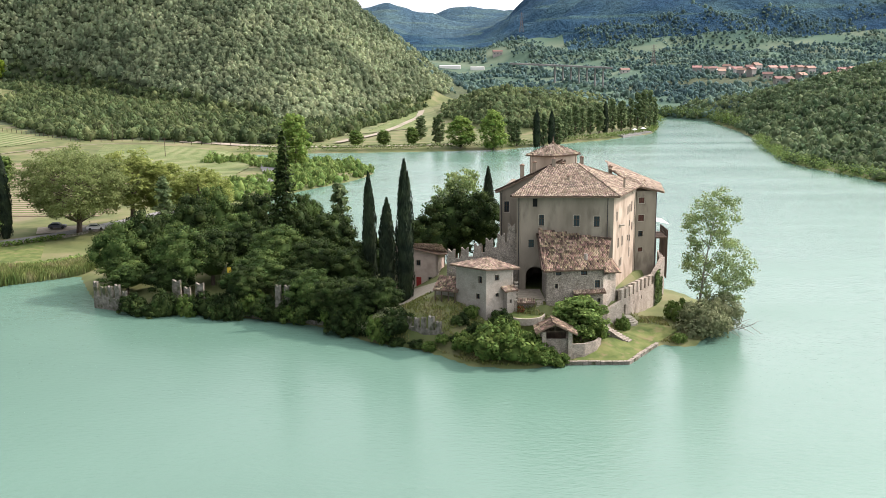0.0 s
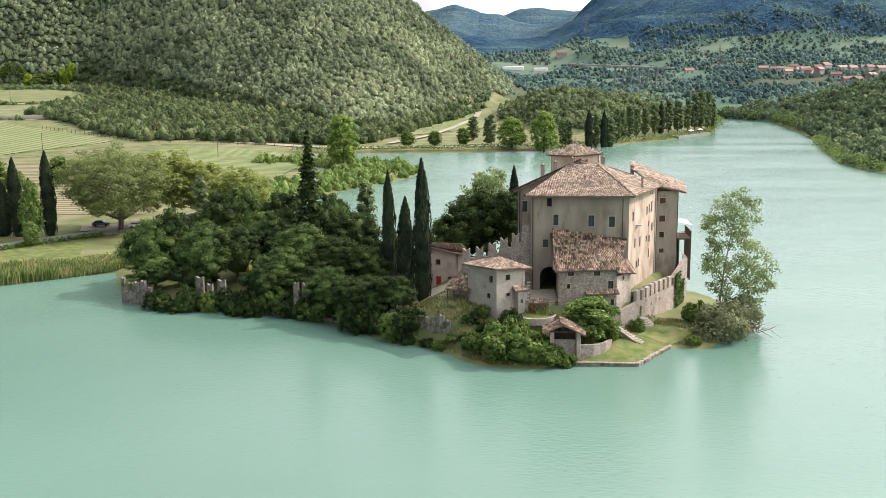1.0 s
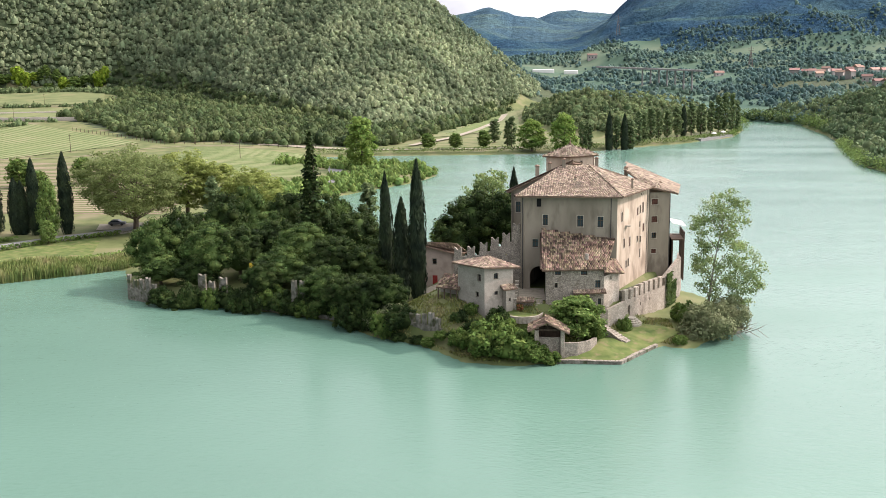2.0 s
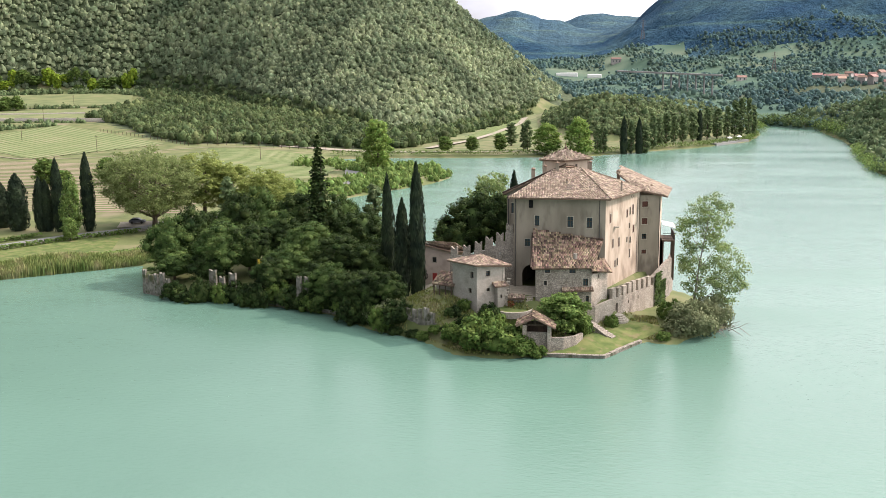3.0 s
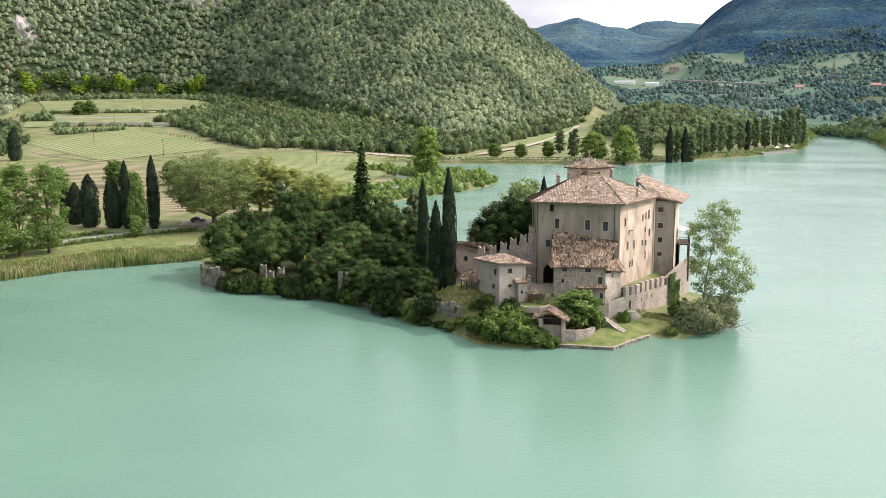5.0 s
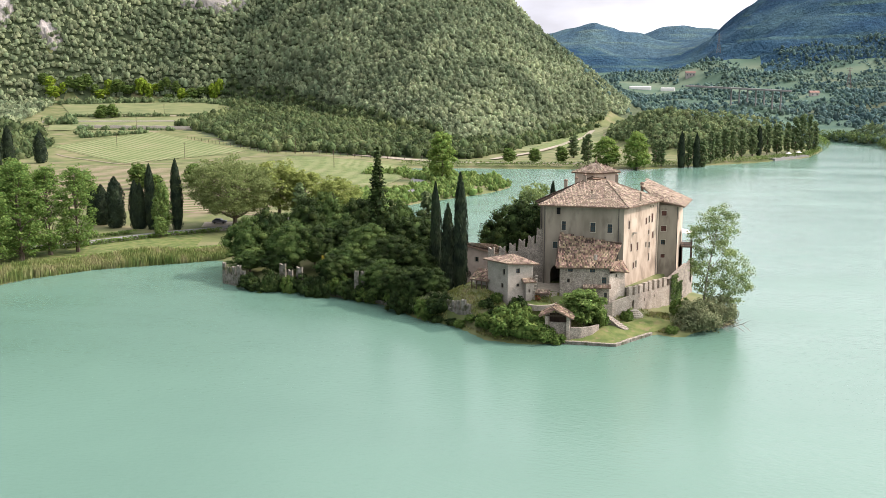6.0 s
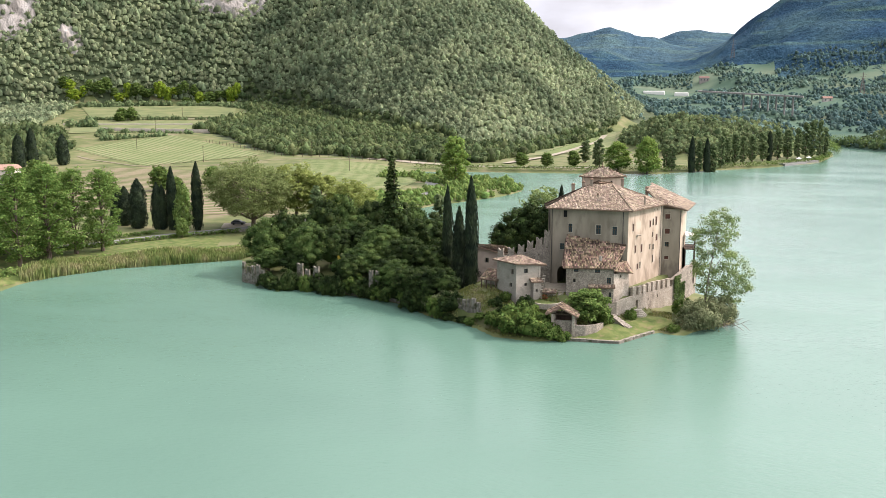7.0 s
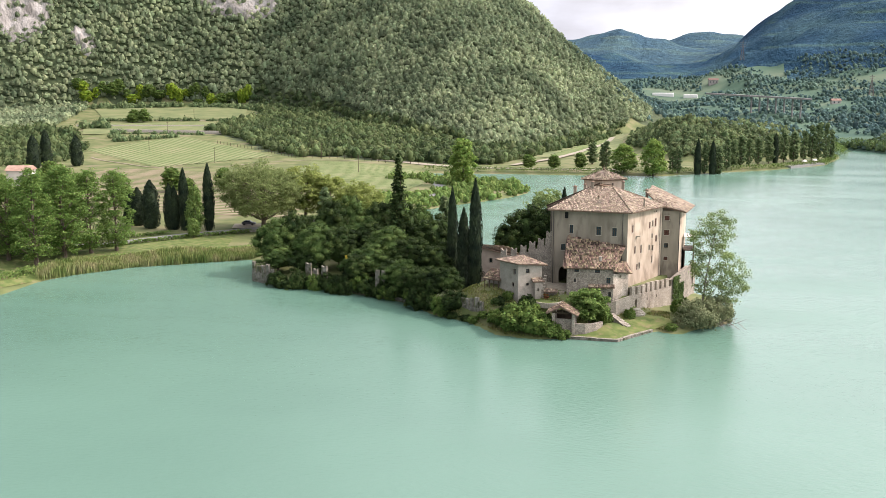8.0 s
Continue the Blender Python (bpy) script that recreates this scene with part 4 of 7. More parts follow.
def cypress_mesh(name, seed, radius, height, leaves=2600):
    rng = np.random.default_rng(seed)
    t = rng.random(leaves) ** 0.85
    prof = np.interp(t, [0, 0.05, 0.2, 0.45, 0.7, 0.88, 1.0], [0.50, 0.82, 1.0, 1.0, 0.84, 0.50, 0.04])
    a = rng.random(leaves) * 2 * math.pi
    rr = radius * prof * (0.86 + 0.16 * rng.random(leaves) + 0.12 * np.sin(3 * a + 9 * t + seed) + 0.08 * np.sin(7 * a - 23 * t))
    pts = np.stack([rr * np.cos(a), rr * np.sin(a), t * height], -1)
    nrm = np.stack([np.cos(a), np.sin(a), 0.25 + 0 * a], -1)
    v, f = leaf_quads(pts, nrm, 0.26, rng, 1.7)
    rings = []
    for k in range(13):
        tk = k / 12
        pk = np.interp(tk, [0, 0.05, 0.2, 0.45, 0.7, 0.88, 1.0], [0.50, 0.82, 1.0, 1.0, 0.84, 0.50, 0.03]) * radius * 0.86
        ang = np.linspace(0, 2 * math.pi, 10, endpoint=False)
        rings.append(np.stack([pk * np.cos(ang), pk * np.sin(ang), 0 * ang + tk * height], -1))
    core = np.concatenate(rings)
    q = []
    for k in range(12):
        for j in range(10):
            q.append((k * 10 + j, k * 10 + (j + 1) % 10, k * 10 + 10 + (j + 1) % 10, k * 10 + 10 + j))
    return mesh_of(name, np.concatenate([v, core]), [f, np.array(q) + len(v)], LEAF_CYPRESS)


def conifer_mesh(name, seed, radius, height):
    rng = np.random.default_rng(seed)
    vs, fs, count = [], [], 0
    for k in range(30):
        t = k / 30
        r = radius * (1 - t) ** 0.8 * (0.85 + 0.3 * rng.random())
        n = int(60 + 190 * (1 - t))
        a, d = rng.random(n) * 2 * math.pi, np.sqrt(rng.random(n))
        fan = 1 + 0.25 * np.sin(6 * a + k)
        pts = np.stack([r * d * fan * np.cos(a), r * d * fan * np.sin(a), height * (0.1 + 0.9 * t) - 0.35 * r * d + rng.normal(0, 0.1, n)], -1)
        nrm = np.stack([0.3 * np.cos(a), 0.3 * np.sin(a), 0 * a + 1], -1)
        v, f = leaf_quads(pts, nrm, 0.34, rng)
        vs.append(v)
        fs.append(f + count)
        count += len(v)
    return mesh_of(name, np.concatenate(vs), np.concatenate(fs), LEAF_DARK)


def trunk_mesh(name, seed, height, radius, limbs=7, spread=3.0, start=0.35):
    rng = np.random.default_rng(seed)
    bm = bmesh.new()
    lean = rng.normal(0, 0.03, 2) * height
    top = (lean[0], lean[1], height)
    tube(bm, [(0, 0, -0.6), (0, 0, height * 0.04), (lean[0] * 0.4, lean[1] * 0.4, height * 0.45), top], [radius * 1.5, radius, radius * 0.75, radius * 0.2])
    for k in range(limbs):
        z = height * (start + (0.92 - start) * k / limbs)
        a = k * 2.4 + rng.random()
        l = spread * (0.6 + 0.5 * rng.random()) * (1 - 0.45 * k / limbs)
        bx, by = lean[0] * z / height, lean[1] * z / height
        tube(bm, [(bx, by, z), (bx + math.cos(a) * l * 0.5, by + math.sin(a) * l * 0.5, z + l * 0.3), (bx + math.cos(a) * l, by + math.sin(a) * l, z + l * 0.75)],
             [radius * 0.45, radius * 0.28, radius * 0.08], 5)
    bmesh.ops.recalc_face_normals(bm, faces=bm.faces)
    me = bpy.data.meshes.new(name)
    bm.to_mesh(me)
    bm.free()
    me.materials.append(BARK)
    return me


bough_rng = random.Random(43)
PLANE_BOUGHS = []
for k in range(76):
    up = 1 - 1.82 * (k + 0.5) / 76
    a, flat = k * 2.39996, math.sqrt(max(0.0, 1 - up * up))
    out = 0.55 + 0.36 * bough_rng.random()
    PLANE_BOUGHS.append((9.8 * flat * out * math.cos(a), 9.8 * flat * out * math.sin(a), 9.8 + 8.8 * up * out, bough_rng.uniform(1.7, 2.7)))
POPLAR_BOUGHS = []
for k in range(46):
    t, a = (k + bough_rng.random()) / 46, k * 2.39996
    d = 3.6 * math.sqrt(bough_rng.random()) * float(np.interp(t, [0, 0.2, 0.55, 0.85, 1.0], [0.55, 0.95, 1.0, 0.6, 0.2]))
    POPLAR_BOUGHS.append((d * math.cos(a), d * math.sin(a), 2.2 + 20.6 * t, bough_rng.uniform(1.0, 1.8)))


# kinds: crown meshes, trunk mesh, height and radius they were made with
KINDS = {
    "dark": ([lobed_crown("crown", LEAF_DARK, s, 5.0, 0.8, 14.0) for s in (11, 12, 13, 14)], trunk_mesh("trunk", 1, 10, 0.38), 14.0, 5.0),
    "mid": ([lobed_crown("crown", LEAF_WOODED, s, 5.0, 0.8, 14.0) for s in (21, 22, 23)], trunk_mesh("trunk", 2, 10, 0.36), 14.0, 5.0),
    "light": ([crown_mesh("crown", LEAF_LIGHT, s, 5.0, 1.2, 15.0, 80, 56, 0.26, 0.7, clump=0.18) for s in (31, 32)], trunk_mesh("trunk", 3, 11, 0.34), 15.0, 5.0),
    "plane": ([leafy_boughs("crown", LEAF_OLIVE, 41, PLANE_BOUGHS, 500, 0.19)], bough_trunk("trunk", (0, 0, -0.6), (-0.5, 0, 14.5), 0.42, PLANE_BOUGHS), 18.5, 10.0),
    "poplar": ([leafy_boughs("crown", LEAF_FRESH, s, POPLAR_BOUGHS, 231, 0.2) for s in (61, 62)], bough_trunk("trunk", (0, 0, -0.6), (0.3, 0, 21.0), 0.34, POPLAR_BOUGHS[::2]), 24.0, 4.2),
    "slim": ([crown_mesh("crown", LEAF_ROW, s, 2.2, 0.4, 16.0, 36, 46, 0.40, 0.0, 0.5) for s in (71, 72)], trunk_mesh("trunk", 7, 12, 0.25, 4, 1.2), 16.0, 2.2),
    "bush": ([lobed_crown("crown", LEAF_MID, s, 2.5, -0.6, 3.2, 24, 70, 0.17) for s in (81, 82)], trunk_mesh("trunk", 8, 1.6, 0.10, 5, 1.2, 0.1), 3.2, 2.5),
    "shrub": ([lobed_crown("crown", LEAF_DARK, s, 2.5, -0.6, 3.2, 24, 70, 0.17) for s in (83, 84)], trunk_mesh("trunk", 8, 1.6, 0.10, 5, 1.2, 0.1), 3.2, 2.5),
    "mid_far": ([crown_mesh("crown", LEAF_MID, s, 5.0, 0.8, 14.0, 46, 36, 0.5) for s in (25, 26)], trunk_mesh("trunk", 2, 10, 0.36), 14.0, 5.0),
    "light_far": ([crown_mesh("crown", LEAF_LIGHT, s, 5.0, 1.2, 15.0, 44, 40, 0.48, 0.4) for s in (35, 36)], trunk_mesh("trunk", 3, 11, 0.34), 15.0, 5.0),
    "fresh": ([crown_mesh("crown", LEAF_BRIGHT, s, 5.0, 0.6, 15.0, 70, 60, 0.32, 0.3, clump=0.2) for s in (37, 38)], trunk_mesh("trunk", 3, 11, 0.34), 15.0, 5.0),
    "yellow": ([leafy_boughs("crown", LEAF_YELLOW, s, [(b[0] * 0.47, b[1] * 0.47, b[2] * 0.78, b[3] * 0.62) for b in PLANE_BOUGHS[s - 33::2]], 300, 0.2) for s in (33, 34)], trunk_mesh("trunk", 3, 11, 0.34), 15.0, 5.0),
    "pale": ([leafy_boughs("crown", LEAF_AIRY, 35, [(b[0] * 0.47, b[1] * 0.47, b[2] * 0.78, b[3] * 0.6) for b in PLANE_BOUGHS[::2]], 220, 0.2)], trunk_mesh("trunk", 3, 11, 0.24), 15.0, 5.0),
    "loose": ([leafy_boughs("crown", LEAF_LIGHT, 39, [(b[0] * 0.46, b[1] * 0.46, b[2] * 0.74 - 0.4, b[3] * 0.72) for b in PLANE_BOUGHS[1::2]], 300, 0.3)], trunk_mesh("trunk", 3, 11, 0.24), 15.0, 5.0),
    "fig": ([lobed_crown("crown", LEAF_MID, s, 2.5, -0.6, 3.2, 24, 66, 0.24) for s in (91, 92)], trunk_mesh("trunk", 9, 1.6, 0.10, 5, 1.2, 0.1), 3.2, 2.5),
    "willow": ([lobed_crown("crown", LEAF_GREY, s, 2.5, -0.6, 3.2, 30, 90, 0.13, 0.35) for s in (95, 96)], trunk_mesh("trunk", 10, 1.6, 0.10, 6, 1.6, 0.1), 3.2, 2.5),
    "lime": ([crown_mesh("crown", LEAF_LIME, 97, 3.0, -0.5, 5.5, 26, 60, 0.42, 0.0, 0.3)], trunk_mesh("trunk", 12, 2.5, 0.12, 5, 1.2, 0.1), 5.5, 3.0),
    "cypress": ([cypress_mesh("crown", s, 1.9, 20.0) for s in (1, 2, 3)], trunk_mesh("trunk", 13, 3.0, 0.25, 0), 20.0, 1.9),
    "spruce": ([conifer_mesh("crown", 5, 3.6, 20.0)], trunk_mesh("trunk", 14, 18.0, 0.28, 0), 20.0, 3.6),
}
tree_rng = random.Random(7)


def plant(kind, x, y, height, radius, name, label, category, group="", z=None, sink=0.0):
    """One tree or bush, standing on the ground."""
    crowns, trunk, h0, r0 = KINDS[kind]
    base = float(ground(x, y)) if z is None else z
    ob = thing(name, label, category, group, at=(x, y, base - sink))
    ob.rotation_euler = (0, 0, tree_rng.random() * 6.28)
    ob.scale = (radius / r0, radius / r0, (height + sink) / h0)
    new("trunk", trunk).parent = ob
    new("crown", tree_rng.choice(crowns)).parent = ob
    return ob


# wooded end of the island
ISLAND_A = [(-60.8, 182, 13.6, 5.2), (-57, 186, 15.0, 5.3), (-47.5, 176, 13.3, 5.8), (-49.4, 194, 16.5, 6.0), (-46, 198, 17.6, 4.8), (-42.5, 178, 11.6, 5.6),
            (-40, 188, 11.8, 5.4), (-38, 197, 16.0, 5.4), (-30.7, 180, 11.2, 5.6), (-28.4, 190, 14.6, 4.6), (-26.7, 196, 15.6, 4.2), (-23, 174, 10.8, 5.4),
            (-21, 186, 12.9, 5.1), (-16, 171, 10.6, 4.8), (-33, 172, 8.9, 5.0)]
ISLAND_B = [(-48.8, 173, 7.5, 4.6), (-58, 177, 7.8, 4.8), (-24.4, 166, 8.0, 4.8), (-15, 160.5, 7.4, 4.2), (-9.8, 157, 6.2, 3.0), (-53, 190, 13.0, 5.0),
            (-36, 183, 10.5, 5.0), (-13, 178, 10.0, 4.2), (-33, 204, 13.0, 4.5), (-62, 190, 10.5, 4.8), (-13, 155.2, 8.6, 4.2), (-9.6, 153.6, 7.4, 3.2), (-18, 158, 8.6, 4.2), (-22, 162, 8.8, 4.4), (-35, 167.5, 8.0, 4.2)]
for k, (x, y, h, r) in enumerate(ISLAND_A + ISLAND_B):
    plant("dark" if k % 2 or x > -22 else "mid", x, y, h, r * (0.92 if k % 2 else 1.02), "broadleaf_tree", "dense dark green broadleaf tree on the wooded island end", "tree", "island trees", sink=0.4)
plant("slim", -21.0, 198, 17.5, 2.6, "broadleaf_tree", "slender green tree above the island wood", "tree", "island trees")
plant("spruce", -30.5, 188.4, 27.0, 3.9, "spruce_tree", "tall dark spruce standing out above the island wood", "tree")
for x, y, h, r in [(-6.5, 166.2, 24.2, 1.5), (-13.0, 172, 22.3, 1.25), (-9.7, 169, 18.4, 1.45)]:
    plant("cypress", x, y, h, r, "cypress_tree", "tall dark columnar cypress beside the castle forecourt", "tree", "forecourt cypresses", sink=0.3)
plant("cypress", 9.2, 198, 20.5, 1.3, "cypress_tree", "slim dark cypress behind the castle", "tree")
plant("cypress", 35.3, 193.4, 20.5, 1.6, "cypress_tree", "slim dark cypress behind the castle annex", "tree")
plant("dark", 2.5, 190, 17.0, 6.4, "broadleaf_tree", "broad dark tree behind the castle wall", "tree")
plant("dark", -2.0, 187, 13.0, 4.8, "broadleaf_tree", "broad dark tree behind the castle wall", "tree")
plant("dark", 7.4, 188, 14.0, 4.6, "broadleaf_tree", "broad dark tree behind the castle wall", "tree")
plant("pale", 3.5, 203, 22.0, 6.4, "poplar_tree", "pale airy poplar behind the castle", "tree")
plant("light", -6.0, 200, 9.5, 3.5, "broadleaf_tree", "light green young tree by the lake", "tree")
SHORE_BOUGHS = [(2.2, 0.4, 19.2, 1.9), (3.9, -0.6, 17.6, 2.0), (0.4, 0.8, 17.4, 2.0), (-1.2, -0.5, 15.4, 1.7), (2.6, 1.2, 15.4, 2.1), (0.2, 1.6, 13.0, 2.0), (3.6, -1.0, 12.8, 1.8),
                (-0.9, -0.6, 10.6, 1.8), (4.6, 0.9, 10.4, 2.2), (6.6, -0.3, 8.8, 2.0), (2.2, 1.0, 9.0, 1.9), (-0.6, 1.2, 7.2, 1.9), (5.6, 1.4, 6.2, 2.2), (7.4, 0.6, 5.6, 1.6),
                (3.2, -0.7, 6.2, 1.6), (0.8, 0.2, 4.8, 1.8), (5.2, -0.4, 3.6, 1.7)]
shore_tree = thing("shore_tree", "tall airy light-green tree on the castle's lawn shore", "tree", at=(42.0, 158.5, float(ground(42.0, 158.5))))
part("trunk", bough_trunk("trunk", (0, 0, -0.6), (2.4, 0, 18.0), 0.17, SHORE_BOUGHS, DEAD), None, shore_tree)
part("crown", leafy_boughs("crown", LEAF_AIRY, 51, [(x, y, z, r * 1.25) for x, y, z, r in SHORE_BOUGHS], 770, 0.17), None, shore_tree)
# bushes round the castle shore
for kind, x, y, h, r, label in [
        ("willow", 41.2, 151.6, 5.4, 4.4, "grey-green willow bush at the water's edge"), ("willow", 45.0, 156.0, 5.4, 3.8, "grey-green willow bush at the water's edge"),
        ("bush", 38.5, 156, 3.6, 2.4, "green shrub below the tall tree"), ("fig", 6.5, 139.2, 4.2, 3.6, "large-leaved bright green fig bush over the water"),
        ("fig", 10.5, 138.0, 3.6, 3.4, "large-leaved bright green fig bush over the water"), ("bush", 14.0, 137.6, 2.8, 2.6, "trailing green shrub over the water"), ("fig", 8.0, 140.4, 4.6, 3.4, "large-leaved bright green fig bush over the water"), ("fig", 12.2, 139.6, 3.4, 3.0, "large-leaved bright green fig bush over the water"), ("fig", 16.2, 137.2, 1.7, 1.8, "trailing green shrub over the water"), ("bush", 4.4, 147.0, 1.6, 1.4, "low green shrub below the gatehouse"), ("shrub", 8.8, 144.6, 3.0, 2.2, "green shrub below the gatehouse"),
        ("fig", 9.0, 142.0, 3.8, 2.8, "large-leaved green fig bush below the terrace"), ("bush", 3.0, 141.5, 2.6, 2.2, "low green shrub on the bank"),
        ("bush", 0.0, 144.0, 1.1, 1.6, "low green shrub on the bank"),
        ("shrub", 5.2, 143.4, 2.0, 1.8, "low green shrub below the gatehouse"), ("shrub", -7.2, 147.4, 1.3, 1.5, "low dark shrub on the bank"), ("shrub", -4.2, 146.0, 1.1, 1.4, "low dark shrub on the bank"), ("bush", -2.0, 144.2, 1.2, 1.4, "low green shrub on the bank"), ("shrub", 2.4, 142.6, 1.5, 1.6, "low dark shrub on the bank"), ("shrub", 2.6, 145.6, 1.6, 1.5, "low dark shrub on the bank"), ("willow", -8.5, 150.5, 3.0, 2.6, "yellow-green shrub on the bank"),
        ("willow", -11.5, 152, 2.6, 2.2, "yellow-green shrub on the bank"), ("loose", 20.8, 144.6, 8.4, 4.3, "rounded green tree in front of the lower house"),
        ("bush", 23.2, 145.6, 3.6, 2.0, "green shrub in front of the lower house"), ("bush", 28.4, 150.6, 2.2, 1.3, "yucca-like shrub beside the steps"),
        ("bush", 36.4, 147.2, 1.3, 1.3, "low shrub on the shore")]:
    plant(kind, x, y, h, r, "tree" if kind == "loose" else "bush", label, "tree" if kind == "loose" else "bush", "castle shore bushes", sink=0.3)
bush_rng = random.Random(3)
for k in range(5, 26):
    u = k / 25
    px, py = np.interp(u, [0, 0.2, 0.5, 0.75, 1.0], [-63, -54, -31, -20, -8]), np.interp(u, [0, 0.2, 0.5, 0.75, 1.0], [176, 168.6, 164.4, 159.4, 148.6])
    # Mostly dark-leaved copies: shade from the trees above is put into the colour.
    plant("shrub" if k % 4 else "bush", float(px) + bush_rng.uniform(-1, 1), float(py) + bush_rng.uniform(-1.3, 0.6), bush_rng.uniform(2.4, 4.8), bush_rng.uniform(2.0, 3.2),
          "bush", "shaded green shrub overhanging the island's shore", "bush", "island shore bushes", sink=0.4)

# west bank
plant("plane", -88.5, 237, 21.5, 14.5, "plane_tree", "wide old plane tree with olive-green crown by the road", "tree")
plant("yellow", -78.5, 247, 21.0, 9.0, "broadleaf_tree", "yellow-green tree behind the plane tree", "tree", "west bank trees")
plant("yellow", -70, 249, 18.4, 8.6, "broadleaf_tree", "yellow-green tree behind the plane tree", "tree", "west bank trees")
plant("yellow", -60.5, 249, 16.0, 8.2, "broadleaf_tree", "yellow-green tree behind the island", "tree", "west bank trees")
plant("slim", -66, 232, 15.5, 2.6, "broadleaf_tree", "slim dark tree behind the island", "tree", "west bank trees")
for x, y, h, r in [(-122.5, 229.5, 14.9, 2.7), (-115.8, 229, 14.2, 1.7), (-114.2, 229.3, 13.4, 1.6), (-110.8, 229, 19.0, 1.6), (-107.6, 230, 14.0, 1.5), (-103.6, 231, 20.4, 1.7), (-129, 233, 12.0, 2.2), (-132.5, 234, 11.0, 1.9)]:
    plant("cypress", x, y, h, r, "cypress_tree", "dark columnar cypress along the lakeside road", "tree", "roadside cypresses")
plant("light", -103.5, 222, 15.0, 3.6, "larch_tree", "loose bright green tree beside the cypresses", "tree", "west bank trees")
plant("light", -101.5, 217, 6.0, 2.6, "larch_tree", "loose bright green tree beside the cypresses", "tree", "west bank trees")
for x, y, h, r in [(-119.5, 168.6, 25, 6.0), (-118.2, 178.5, 25, 6.6), (-121.5, 183, 24, 6.4), (-116, 187, 23, 6.0), (-111.7, 192.4, 22.5, 5.4), (-128, 190, 22, 6.6), (-136, 178, 22, 6.8), (-142, 196, 18, 6.4), (-130, 172, 21, 6.0)]:
    plant("poplar", x, y, h, r, "poplar_tree", "tall full green poplar on the lakeside lawn", "tree", "west bank poplars")
for x, y, h, r in [(-264, 368, 17, 3.0), (-262, 375, 19, 2.6), (-257, 392, 15, 3.0)]:
    plant("cypress", x, y, h, r, "cypress_tree", "dark cypress beside the hillside house", "tree", "upper cypresses")
plant("fresh", -55.8, 374, 20.5, 8.0, "poplar_tree", "big bright green poplar at the marsh", "tree")
far_rng = random.Random(21)
for k in range(16):
    plant("mid_far" if k % 2 else "light_far", far_rng.uniform(-240, -135), far_rng.uniform(255, 330), far_rng.uniform(7, 12), far_rng.uniform(3.5, 6), "broadleaf_tree",
          "green tree below the hillside house", "tree", "hillside trees")
for x, y, h in [(-372, 640, 9), (-362, 636, 10), (-368, 630, 7)]:
    plant("mid_far", x, y, h, 5.5, "broadleaf_tree", "round green tree on the meadow edge", "tree", "meadow trees")
for k in range(30):
    lx = -480 + 5.0 * k + far_rng.uniform(-2, 2)
    lime = math.sin(k * 0.9) + 0.4 * math.sin(k * 2.3) > 0.1
    plant("lime" if lime else "mid_far", lx, float(np.interp(lx, [-473, -428, -400, -340], [731, 758, 764, 765])) + far_rng.uniform(-3, 3), far_rng.uniform(6, 13), far_rng.uniform(4, 7.5), "acacia_tree",
          "bright lime-green tree at the foot of the wood" if lime else "green tree at the foot of the wood", "tree", "lime trees")

# far shore
for x, y, h, r, kind in [(8.6, 450, 14.0, 8.5, "fresh"), (23, 446, 18.5, 8.0, "fresh"), (-10.5, 490, 12, 3.6, "slim"), (-14, 462, 8, 4.0, "mid_far"), (-27, 460, 7, 4.0, "mid_far"), (-40, 458, 7, 4.5, "mid_far"), (-1, 463, 15, 2.6, "slim"), (-3, 466, 13, 2.2, "slim")]:
    plant(kind, x, y, h, r, "broadleaf_tree", "green tree on the far shore", "tree", "far shore trees")
for k, (x, y, h) in enumerate([(31.8, 457, 13), (34.5, 458, 13), (43.8, 460, 18), (47.5, 463, 17), (51, 463, 18), (54, 466, 16), (58.5, 478, 17), (62, 486, 15), (66, 492, 17), (70.5, 500, 15), (75.5, 506, 15),
                               (81.6, 516, 17), (85, 519, 16), (90, 526, 18), (95.5, 530, 17), (101.5, 536, 18), (106, 540, 21), (110, 543, 22), (114.5, 549, 22), (118, 556, 18)]):
    plant("cypress" if k in (2, 4, 12) else "slim", x, y, h, 1.7 if k in (2, 4, 12) else 2.3 + 0.5 * (k % 3), "poplar_tree", "columnar tree in the row along the far shore", "tree", "far shore row")


